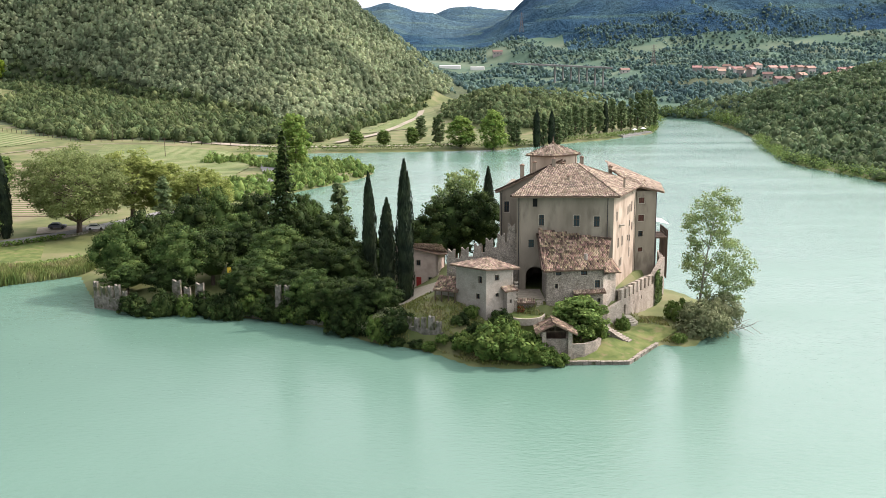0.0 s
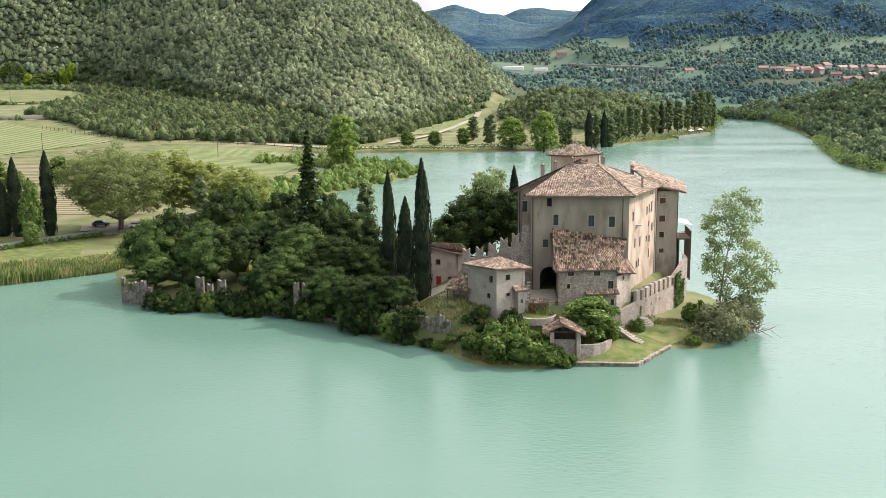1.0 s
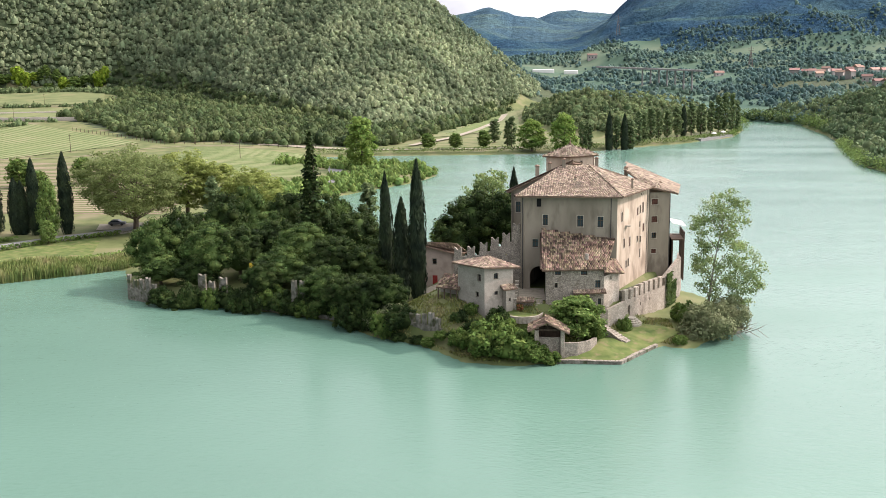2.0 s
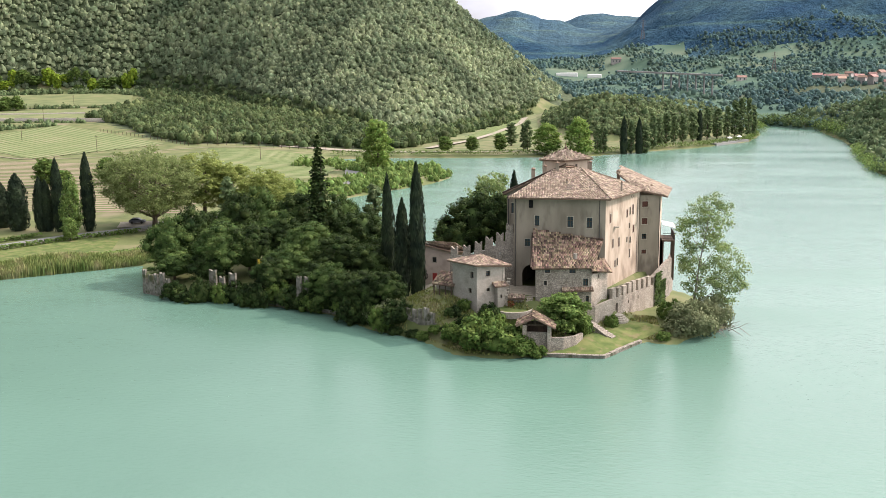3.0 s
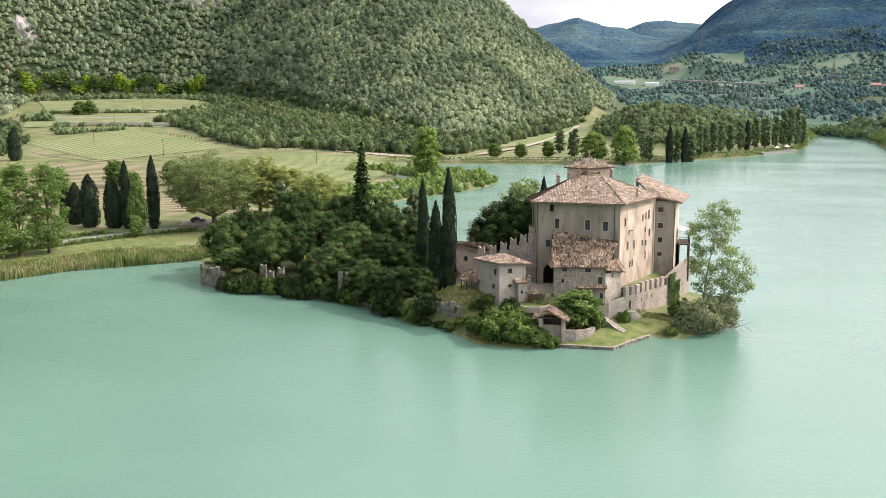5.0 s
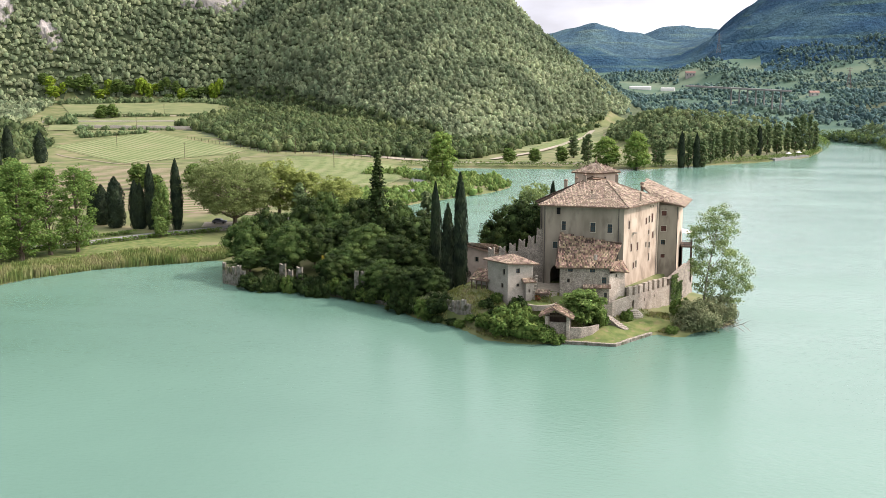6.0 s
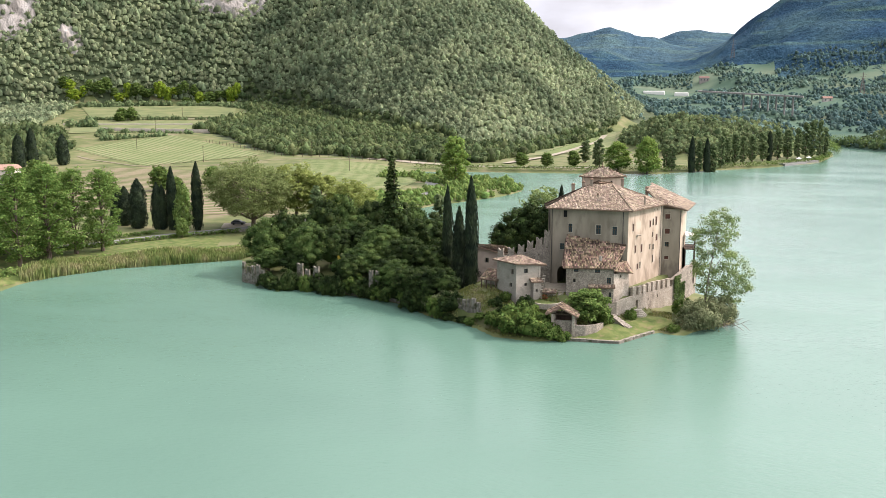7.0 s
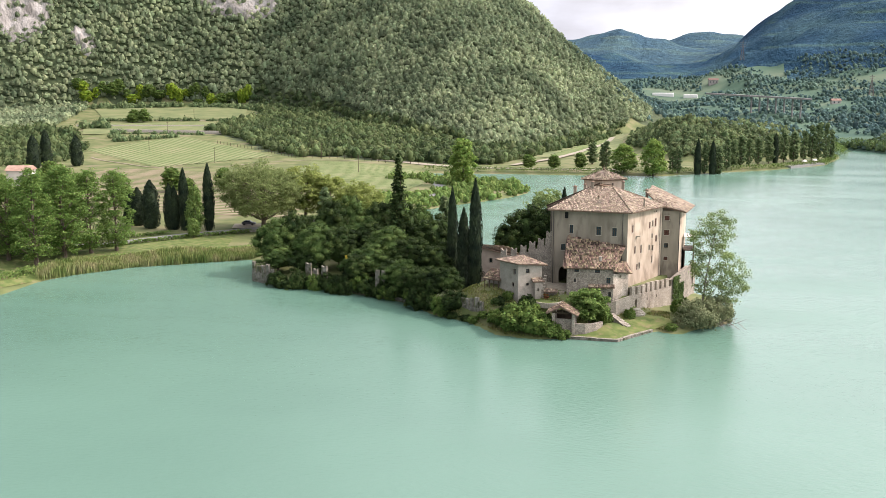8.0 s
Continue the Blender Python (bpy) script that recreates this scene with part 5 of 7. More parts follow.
def wood(name, label, spots, radii, mat, seed, leaves=28, fine=True):
    """A far wood as one mesh of many uneven domed crowns; spots: array of x, y, z."""
    rng = np.random.default_rng(seed)
    ball, faces = ICO1 if fine else ICO0
    low_limit = -0.35 if fine else -0.6
    faces = faces[(ball[faces, 2].mean(1) > low_limit)]
    forms = []
    for k in range(12):
        v = lumpy(ball, 0.55, seed + k, 2.1) * (np.array([0.92, 0.92, 1.0]) if fine else np.array([0.76, 0.76, 0.84]))
        v += rng.normal(0, 0.07, v.shape)
        p = sphere_points(leaves, rng)
        p[:, 2] = np.abs(p[:, 2]) - 0.15
        lumps = 0.88 + 0.26 * np.sin(4 * p[:, 0] + k) * np.cos(5 * p[:, 1] - k) + 0.14 * rng.random(leaves)
        lv, lf = leaf_quads(p * lumps[:, None], p, 0.26 if fine else min(0.36, 0.32 * (20 / leaves) ** 0.5), rng)
        forms.append((v, lv, lf))
    vs, tris, qs, count = [], [], [], 0
    pick = rng.integers(0, 12, len(spots))
    turn, tall = rng.random(len(spots)) * 6.28, 0.75 + 0.75 * rng.random(len(spots))
    for s, r, k, a, t in zip(spots, radii, pick, turn, tall):
        v, lv, lf = forms[k]
        both = np.concatenate([v, lv])
        c, sn = math.cos(a), math.sin(a)
        rot = np.stack([both[:, 0] * c - both[:, 1] * sn, both[:, 0] * sn + both[:, 1] * c, both[:, 2] * t + 0.45 * t], -1) * r + s
        vs.append(rot)
        tris.append(faces + count)
        qs.append(lf + count + len(v))
        count += len(both)
    me = mesh_of(name, np.concatenate(vs), [np.concatenate(tris), np.concatenate(qs)], mat)
    return tagged(part(name, me, None, None), label, "forest", kind="stuff")


def scatter(x0, x1, y0, y1, step, seed, keep):
    rng = np.random.default_rng(seed)
    gx, gy = np.meshgrid(np.arange(x0, x1, step), np.arange(y0, y1, step))
    px = (gx + rng.uniform(-0.45, 0.45, gx.shape) * step).ravel()
    py = (gy + rng.uniform(-0.45, 0.45, gx.shape) * step).ravel()
    ok = keep(px, py)
    px, py = px[ok], py[ok]
    return np.stack([px, py, ground(px, py)], -1), rng


EDGE_X = [-900, -430, -400, -350, -280, -260, -246, -199, -165, -142, -113, -80, -60, -45, -20, -5]
EDGE_Y = [430, 500, 575, 540, 578, 560, 548, 488, 458, 461, 453, 464, 475, 550, 675, 765]
FIELD_GAP = [(-402, 566), (-352, 536), (-280, 570), (-290, 622), (-283, 682), (-333, 764), (-409, 763), (-472, 732)]
CLIFFS = [(-549, 752, 27, 0.9), (-380, 838, 40, 0.34), (-488, 757, 10, 0.6)]


def on_hill(x, y):
    clear = polygon_distance(x, y, FIELD_GAP) > 0
    for cx, cy, cr, cs in CLIFFS:
        clear &= (np.hypot(x - cx, (y - cy) / cs) > cr * 0.9) | (np.sin(x * 1.7 + y * 2.3) > 0.75)
    return (y > np.interp(x, EDGE_X, EDGE_Y)) & (y < np.interp(x, HILL_X, HILL_CREST) + 25) & clear


low = lambda x, y: on_hill(x, y) & (x > -330) & (y < np.interp(x, HILL_X, HILL_BASE) + 12)
high = lambda x, y: on_hill(x, y) & ~low(x, y)
spots, rng = scatter(-330, 0, 440, 780, 4.8, 30, low)
wood("foothill_grove", "dark green grove of large trees at the foot of the hill", spots, 2.2 + 1.5 * rng.random(len(spots)), LEAF_GROVE, 3, 46, False)
spots, rng = scatter(-190, 8, 440, 860, 3.5, 31, high)
wood("hillside_wood", "dense broadleaf wood covering the steep hillside", spots, 1.7 + 1.2 * rng.random(len(spots)) ** 1.5, LEAF_WOOD, 5, 19, False)
spots, rng = scatter(-600, -188, 440, 985, 3.7, 41, high)
wood("hillside_wood", "dense broadleaf wood on the steep hillside above the fields", spots, 2.3 + 1.5 * rng.random(len(spots)) ** 1.5, LEAF_WOOD, 15, 16, False)
spots, rng = scatter(2, 130, 495, 680, 3.5, 32, lambda x, y: (ground(x, y) > 3.5) & (y < 665) & (y > 512 + np.clip(18 - x, 0, 20) * 3))
wood("knoll_wood", "dense wood on the low knoll behind the far shore", spots, 1.6 + 1.3 * rng.random(len(spots)) ** 1.5, LEAF_KNOLL, 6, 20, False)
spots, rng = scatter(138, 420, 300, 660, 4.0, 33, lambda x, y: shore_distance(x, y) > 1.0)
wood("east_bank_wood", "dense green wood on the steep east bank", spots, 1.6 + 1.5 * rng.random(len(spots)) ** 1.5, LEAF_BANK, 7, 16, False)
hedged = lambda x, y: bumps(x, y * 0.8, 30, 0.4) + 0.7 * bumps(x, y * 1.4, 13, 1.4) + 0.25 * np.sin(y / 19.0) > np.where(x > 180, -0.5, -0.35)
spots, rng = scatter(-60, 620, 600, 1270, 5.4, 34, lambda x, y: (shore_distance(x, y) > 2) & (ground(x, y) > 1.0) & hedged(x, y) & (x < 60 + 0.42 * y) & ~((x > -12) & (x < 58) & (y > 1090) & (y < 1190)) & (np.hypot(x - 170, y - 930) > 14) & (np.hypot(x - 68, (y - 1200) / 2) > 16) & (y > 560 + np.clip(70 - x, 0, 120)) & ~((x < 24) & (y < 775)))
wood("valley_wood", "scattered trees and hedges among the valley fields", spots, 1.3 + 1.9 * rng.random(len(spots)) ** 2, LEAF_VALLEY_HAZY, 8, 5, False)
spots, rng = scatter(-560, -262, 330, 580, 5.2, 36, lambda x, y: polygon_distance(x, y, [(-600, 430), (-430, 330), (-268, 390), (-302, 470), (-352, 534), (-402, 575), (-600, 600)]) < 0.1)
wood("west_slope_wood", "mixed green wood beside the vineyard terraces", spots, 1.9 + 2.2 * rng.random(len(spots)) ** 1.6, LEAF_GROVE, 10, 34, False)


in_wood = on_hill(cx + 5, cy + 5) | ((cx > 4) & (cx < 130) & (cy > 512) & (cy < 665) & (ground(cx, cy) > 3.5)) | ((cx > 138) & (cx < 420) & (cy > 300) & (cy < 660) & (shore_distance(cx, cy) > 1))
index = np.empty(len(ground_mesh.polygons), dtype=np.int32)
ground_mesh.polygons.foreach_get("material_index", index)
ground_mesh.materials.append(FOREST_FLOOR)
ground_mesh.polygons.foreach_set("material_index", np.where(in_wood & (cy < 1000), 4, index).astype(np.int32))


# ---- fields ----
def drape(name, corners, nu, nv, mat, lift, label, category, kind="structure"):
    """A field laid on the ground between four corners."""
    c = np.array(corners, float)
    u, v = np.meshgrid(np.linspace(0, 1, nu), np.linspace(0, 1, nv))
    xy = ((1 - u) * (1 - v))[..., None] * c[0] + (u * (1 - v))[..., None] * c[1] + (u * v)[..., None] * c[2] + ((1 - u) * v)[..., None] * c[3]
    z = ground(xy[..., 0], xy[..., 1]) + lift
    i = np.arange(nu * nv).reshape(nv, nu)
    q = np.stack([i[:-1, :-1], i[:-1, 1:], i[1:, 1:], i[1:, :-1]], -1).reshape(-1, 4)
    me = mesh_of(name, np.concatenate([xy, z[..., None]], -1).reshape(-1, 3), q, mat, True)
    return tagged(part(name, me, None, None), label, category, kind=kind)


def rows(name, corners, count, mat, width, height, label):
    """Vine rows between four corners, running from the first side to the second, as one mesh."""
    rng = np.random.default_rng(count)
    c = np.array(corners, float)
    vs, qs, n = [], [], 0
    for k in range(count):
        v = (k + 0.5) / count
        a, b = c[0] + (c[3] - c[0]) * v, c[1] + (c[2] - c[1]) * v
        m = max(4, int(np.linalg.norm(b - a) / 4))
        p = a + (b - a) * np.linspace(0, 1, m)[:, None]
        z = ground(p[:, 0], p[:, 1])
        h = height * (0.85 + 0.3 * rng.random(m))
        side = np.array([-(b - a)[1], (b - a)[0]]) / np.linalg.norm(b - a) * width / 2
        w = (0.85 + 0.3 * rng.random(m))[:, None]
        vs.append(np.concatenate([np.column_stack([p - side * w, z]), np.column_stack([p - side * w * 0.6, z + h]), np.column_stack([p + side * w * 0.6, z + h]), np.column_stack([p + side * w, z])]))
        i = np.arange(m - 1)
        for s in range(3):
            qs.append(np.stack([n + s * m + i, n + s * m + i + 1, n + (s + 1) * m + i + 1, n + (s + 1) * m + i], -1))
        n += 4 * m
    return tagged(part(name, mesh_of(name, np.concatenate(vs), np.concatenate(qs), mat), None, None), label, "vineyard", kind="stuff")


FIELD_GREEN = material("hill_field", [(0.105, 0.135, 0.055), (0.145, 0.175, 0.072), (0.19, 0.19, 0.09)], 0.08, 0.95, 0.4, 1.0, detail=8)
SOIL = material("vineyard_soil", [(0.205, 0.158, 0.108), (0.250, 0.192, 0.134), (0.185, 0.152, 0.094)], 0.06, 0.95, 0.4, 1.0, detail=8)
FIELD = material("green_field", [(0.145, 0.178, 0.072), (0.185, 0.203, 0.092), (0.225, 0.215, 0.118)], 0.05, 0.95, 0.4, 1.0, detail=8)
VINE_YOUNG = material("young_vine_leaves", [(0.105, 0.140, 0.052), (0.150, 0.180, 0.075)], 0.5, 0.9, 0.4, 4.0)
VINE = material("vine_leaves", [(0.100, 0.150, 0.050), (0.145, 0.195, 0.070)], 0.5, 0.9, 0.4, 4.0)
LOWER = [(-228, 255), (-92, 262), (-104, 374), (-232, 388)]
UPPER = [(-300, 466), (-214, 395), (-180, 458), (-280, 545)]
EASTV = [(-128, 345), (-74, 345), (-72, 432), (-150, 440)]
drape("vineyard_soil", LOWER, 40, 40, SOIL, 0.12, "tan bare soil between the vine rows", "field")
drape("vineyard_field", UPPER, 30, 30, FIELD, 0.14, "pale green vineyard field", "field")
drape("vineyard_field", EASTV, 40, 40, FIELD, 0.14, "pale green vineyard field", "field")
rows("vine_rows", LOWER, 32, VINE_YOUNG, 1.1, 0.3, "long rows of young vines on bare soil")
rows("vine_rows", UPPER, 21, VINE, 1.7, 0.3, "long rows of green vines")
rows("vine_rows", EASTV, 24, VINE, 1.4, 0.32, "long rows of green vines")
drape("meadow_terrace", [(-355, 545), (-282, 578), (-302, 640), (-402, 620)], 14, 14, FIELD_GREEN, 0.4, "green terrace meadow", "field")
drape("meadow_terrace", [(-405, 650), (-292, 664), (-330, 752), (-462, 726)], 14, 14, FIELD_GREEN, 0.4, "green terrace meadow", "field")
rows("terrace_walls", [(-344, 563), (-258, 564), (-258, 565), (-344, 564)], 1, STONE_TRIM, 0.8, 2.3, "pale stone terrace wall")
rows("terrace_walls", [(-396, 600), (-300, 612), (-300, 613), (-396, 601)], 1, STONE_TRIM, 0.8, 1.2, "pale stone terrace wall")


def scrub_line(line, width, size, step, seed, label):
    """Uneven shrubs with gaps along a line on the ground, as one mesh."""
    rng = np.random.default_rng(seed)
    p = np.array(line, float)
    seg = np.concatenate([[0], np.cumsum(np.linalg.norm(np.diff(p, axis=0), axis=1))])
    t = np.arange(0, seg[-1], step)
    t = t[bumps(t, t * 0.3, 9.0, seed * 0.7) > -0.55]
    t = t + rng.normal(0, step * 0.3, len(t))
    x = np.interp(t, seg, p[:, 0]) + rng.normal(0, width / 2, len(t))
    y = np.interp(t, seg, p[:, 1]) + rng.normal(0, width / 2, len(t))
    return wood("scrub", label, np.stack([x, y, ground(x, y) - 0.3], -1), size * (0.6 + 0.8 * rng.random(len(t))), LEAF_ROW, seed, 26, False)


scrub_line([(-396, 640), (-350, 645), (-292, 652)], 1.5, 1.7, 1.5, 71, "uneven green hedge along the terrace edge")
scrub_line([(-340, 557), (-300, 560), (-262, 556)], 1.5, 1.6, 2.2, 72, "green shrubs below the terrace wall")
scrub_line([(-330, 545), (-308, 512), (-283, 540)], 2.5, 1.9, 1.3, 73, "uneven green hedge above the vineyard")
scrub_line([(-474, 722), (-410, 742), (-345, 748), (-296, 722)], 5.0, 2.4, 0.8, 74, "green shrubs at the edge of the hill wood")
scrub_line([(-378, 584), (-370, 590), (-362, 588)], 2.5, 3.6, 2.0, 75, "grey-green olive trees on the terrace")
rows("vine_rows", [(-40, 535), (-16, 560), (-14, 690), (-24, 680)], 16, VINE, 1.0, 0.6, "long rows of green vines")
drape("hill_field", [(-66, 492), (0, 575), (-8, 720), (-24, 705)], 30, 50, FIELD_GREEN, 0.3, "green field with a farm track in the valley gap", "field")

TRACK_SOIL = material("track_soil", [(0.20, 0.175, 0.12), (0.27, 0.235, 0.165)], 0.8, 0.95, 0.3)


def track(name, pts, width, mat, lift, label, category="track"):
    p = np.array(pts, float)
    s = np.concatenate([[0], np.cumsum(np.hypot(*np.diff(p, axis=0).T))])
    t = np.linspace(0, s[-1], max(8, int(s[-1] / 3)))
    c = np.stack([np.interp(t, s, p[:, 0]), np.interp(t, s, p[:, 1])], -1)
    for _ in range(3):
        c[1:-1] = (c[:-2] + c[1:-1] * 2 + c[2:]) / 4
    d = np.gradient(c, axis=0)
    nrm = np.stack([-d[:, 1], d[:, 0]], -1) / np.linalg.norm(d, axis=1)[:, None]
    vs = np.concatenate([np.column_stack([q, ground(q[:, 0], q[:, 1]) + lift]) for q in (c - nrm * width / 2, c + nrm * width / 2)])
    i, n = np.arange(len(c) - 1), len(c)
    return tagged(part(name, mesh_of(name, vs, np.stack([i, i + n, i + n + 1, i + 1], -1), mat, True), None, None), label, category, kind="structure")


LAWN = material("lawn", [(0.055, 0.090, 0.020), (0.095, 0.132, 0.034), (0.150, 0.165, 0.056)], 0.5, 0.95, 0.6, 6.0, detail=9, stain=((0.165, 0.150, 0.068), 0.55, 0.56))
drape("lakeside_lawn", [(-146, 128), (-116.5, 128), (-110, 171), (-138, 178)], 24, 24, LAWN, 0.12, "green shaded lawn beside the lake", "lawn")
drape("lakeside_lawn", [(-136, 178.5), (-110, 172), (-82, 195), (-93, 228)], 24, 24, LAWN, 0.12, "green lawn strip behind the reeds", "lawn")
track("road", [(-190, 140), (-150, 172), (-139, 181), (-118, 200), (-106, 220), (-91, 236), (-78, 262), (-66, 300), (-58, 340), (-70, 390)], 5.5, ASPHALT, 0.25, "grey lakeside road", "road")
track("farm_track", [(-275, 432), (-262, 420), (-215, 392), (-186, 401), (-170, 430), (-150, 446), (-120, 446)], 1.3, TRACK_SOIL, 0.2, "pale gravel farm track along the vineyard")
track("farm_track", [(-283, 660), (-312, 650), (-396, 640), (-410, 655)], 2.6, PATH_MAT, 0.5, "pale gravel farm track across the terraces")
track("farm_track", [(-50, 470), (-34, 515), (-26, 560), (-15, 645), (-14, 690)], 4.0, PATH_MAT, 0.6, "pale gravel farm track across the terraces")
track("shore_road", [(-120, 455), (-60, 452), (-20, 455), (5, 460)], 5.0, PATH_MAT, 0.3, "pale road along the far shore", "road")
track("parking", [(-100, 240), (-80, 247), (-66, 254)], 9.0, PATH_MAT, 0.2, "pale gravel parking ground", "parking")


# ---- castle details ----
def arch_filler(p0, p1, u0, u1, z_spring, z_top, thick=0.6):
    """The masonry above a round arch, filling the head of a square opening."""
    m = along(p0, p1)
    bm = bmesh.new()
    uc, r = (u0 + u1) / 2, (u1 - u0) / 2
    n = 14
    rims = []
    for d in (0.0, thick):
        low = [bm.verts.new((uc - r * math.cos(math.pi * k / n), d, z_spring + (z_top - z_spring - 0.1) * math.sin(math.pi * k / n))) for k in range(n + 1)]
        top = [bm.verts.new((uc - r * math.cos(math.pi * k / n), d, z_top)) for k in range(n + 1)]
        rims.append((low, top))
        for k in range(n):
            bm.faces.new((low[k], low[k + 1], top[k + 1], top[k]))
    for k in range(n):
        bm.faces.new((rims[0][0][k], rims[0][0][k + 1], rims[1][0][k + 1], rims[1][0][k]))
    bmesh.ops.transform(bm, matrix=m, verts=bm.verts)
    return bm


part("gate_arch", arch_filler(FL, FR, 1.5, 4.6, 9.0, 10.6), PLASTER, castle, "round entrance arch")


def chimney(x, y, z0, z1, w, label="small plastered chimney with a tiled cap"):
    w *= 0.78
    bm = bmesh.new()
    box(bm, (x - w / 2, y - w / 2, z0), (x + w / 2, y + w / 2, z1 - 0.35), bevel=0.03)
    ob = part("chimney", bm, PLASTER, castle, label)
    bm = bmesh.new()
    box(bm, (x - w * 0.65, y - w * 0.65, z1 - 0.34), (x + w * 0.65, y + w * 0.65, z1 - 0.24))
    tube(bm, [(x, y, z1 - 0.24), (x, y, z1)], [w * 0.6, w * 0.12], 4)
    part("chimney_cap", bm, ROOF_BASE, ob)


for spec in [(14.2, 175.5, 22.0, 24.9, 0.9), (16.4, 175.5, 23.0, 25.4, 0.8), (18.8, 166.6, 24.0, 27.0, 0.75), (24.7, 175.0, 22.5, 26.3, 0.8), (29.9, 175.5, 22.5, 24.6, 0.8),
             (29.9, 161.6, 22.0, 24.2, 0.4), (35.9, 174.8, 20.0, 22.0, 0.6), (20.6, 161.0, 23.6, 24.6, 0.45)]:
    chimney(*spec)
bm = bmesh.new()
tube(bm, [(20.1, 179.7, 27.7), (20.1, 179.7, 28.3), (20.1, 179.7, 28.5), (20.1, 179.7, 29.3)], [0.28, 0.24, 0.10, 0.03], 8)
part("finial", bm, ROOF_BASE, castle)
window(castle, CU[1], CU[2], 2.6, 24.9, 0.4, 0.5, "bare", -0.12)
for k in range(7):
    window(castle, CU[1], CU[2], 0.9 + 0.55 * k, 23.9, 0.16, 0.2, "bare", -0.12)
for k, (x, y, z0, z1) in enumerate([(26.1, 154.72, 11.0, 22.0), (12.1, 155.6, 6.0, 22.0), (33.1, 168.9, 6.0, 21.6), (37.1, 170.1, 5.0, 20.3), (10.1, 168.0, 10.0, 20.8)]):
    bm = bmesh.new()
    tube(bm, [(x, y - 0.1, z0), (x, y - 0.1, z1)], [0.07, 0.07], 6)
    part("downpipe", bm, IRON, castle)
bm = bmesh.new()
box(bm, (28.7, 158.2, 16.6), (29.5, 158.9, 16.8))
box(bm, (28.5, 158.2, 16.3), (28.9, 158.7, 16.6))
part("stone_bracket", bm, STONE_TRIM, castle)
# skylight on the lower roof
bm = bmesh.new()
tube(bm, [(22.2, 150.6, 12.4), (22.2, 150.6, 13.6)], [0.35, 0.3], 8)
part("roof_vent", bm, PLASTER_GREY, castle, "round plastered roof vent")

# balcony on the east side
balcony = thing("balcony", "dark timber balcony on tall posts with a white awning", "balcony")
bm = bmesh.new()
box(bm, (38.1, 174.6, 11.3), (40.4, 180.4, 11.55), bevel=0.02)
part("deck", bm, DARK_WOOD, balcony)
for k in range(6):
    bm = bmesh.new()
    box(bm, (40.2, 174.7 + k * 1.1, 4.0), (40.42, 174.92 + k * 1.1, 12.9))
    part("post", bm, DARK_WOOD, balcony)
for z in (11.9, 12.4, 12.8):
    bm = bmesh.new()
    box(bm, (40.25, 174.6, z), (40.35, 180.4, z + 0.07))
    box(bm, (38.2, 174.6, z), (40.3, 174.68, z + 0.07))
    part("rail", bm, IRON, balcony)
bm = bmesh.new()
box(bm, (38.3, 175.4, 4.0), (38.5, 180.2, 11.3))
part("screen", bm, DARK_WOOD, balcony, "dark boarded screen")
bm = bmesh.new()
vs = [bm.verts.new(v) for v in ((38.2, 174.8, 14.4), (40.6, 174.6, 13.9), (40.6, 180.4, 13.9), (38.2, 180.6, 14.4))]
bm.faces.new(vs)
bmesh.ops.solidify(bm, geom=bm.faces[:], thickness=0.06)
part("awning", bm, WHITE, balcony, "white canvas awning")


# ---- walls, battlements and outbuildings ----
def merlon(bm, m, u0, u1, z0, h, thick=0.55, notch=0.45):
    """A swallow-tail merlon: a block with a V cut in its top."""
    uc = (u0 + u1) / 2
    prof = [(u0, z0), (u1, z0), (u1, z0 + h), (u1 - 0.18, z0 + h), (uc, z0 + h - notch), (u0 + 0.18, z0 + h), (u0, z0 + h)]
    a = [bm.verts.new(m @ Vector((u, 0, z))) for u, z in prof]
    b = [bm.verts.new(m @ Vector((u, thick, z))) for u, z in prof]
    bm.faces.new(a)
    bm.faces.new(b[::-1])
    for k in range(len(prof)):
        bm.faces.new((a[k], b[k], b[(k + 1) % len(prof)], a[(k + 1) % len(prof)]))


curtain = thing("curtain_wall", "stepped rubble-stone wall with swallow-tail battlements joining the castle", "wall")
C0, C1w = (0.6, 157.9), (11.9, 156.4)
mat_c = along(C0, C1w)
for k, (u0, u1, top) in enumerate([(0, 2.2, 11.5), (2.2, 4.3, 11.8), (4.3, 6.2, 12.5), (6.2, 8.1, 13.4), (8.1, 9.8, 14.2), (9.8, 11.4, 15.8)]):
    p, q = mat_c @ Vector((u0, 0, 0)), mat_c @ Vector((u1, 0, 0))
    part("wall_section", wall_mesh(p[:2], q[:2], 4.5, top, [(0.6, 0.85, top - 2.2, top - 1.9)], 0.55), RUBBLE, curtain)
    bm = bmesh.new()
    merlon(bm, mat_c, u0 + 0.15, u0 + 1.35, top, 1.5)
    part("merlon", bm, RUBBLE, curtain)

rampart = thing("rampart", "weathered stone rampart with tall merlons and a small arched door", "wall")
R0, R1 = (28.5, 153.5), (36.0, 164.8)
facade(rampart, R0, R1, -0.3, 5.3, [], LIME_STONE, 0.7, [(1.0, 1.75, 2.7, 4.5), (5.0, 5.25, 3.6, 4.2), (8.2, 8.45, 3.8, 4.4)], name="wall_section")
mat_r = along(R0, R1)
part("door_arch", arch_filler(R0, R1, 1.0, 1.75, 4.0, 4.5, 0.7), LIME_STONE, rampart)
bm = bmesh.new()
box(bm, (1.0, 0.35, 2.7), (1.75, 0.42, 4.4), mat_r)
part("door", bm, DARK_WOOD, rampart, "dark arched wooden door")
worn = random.Random(14)
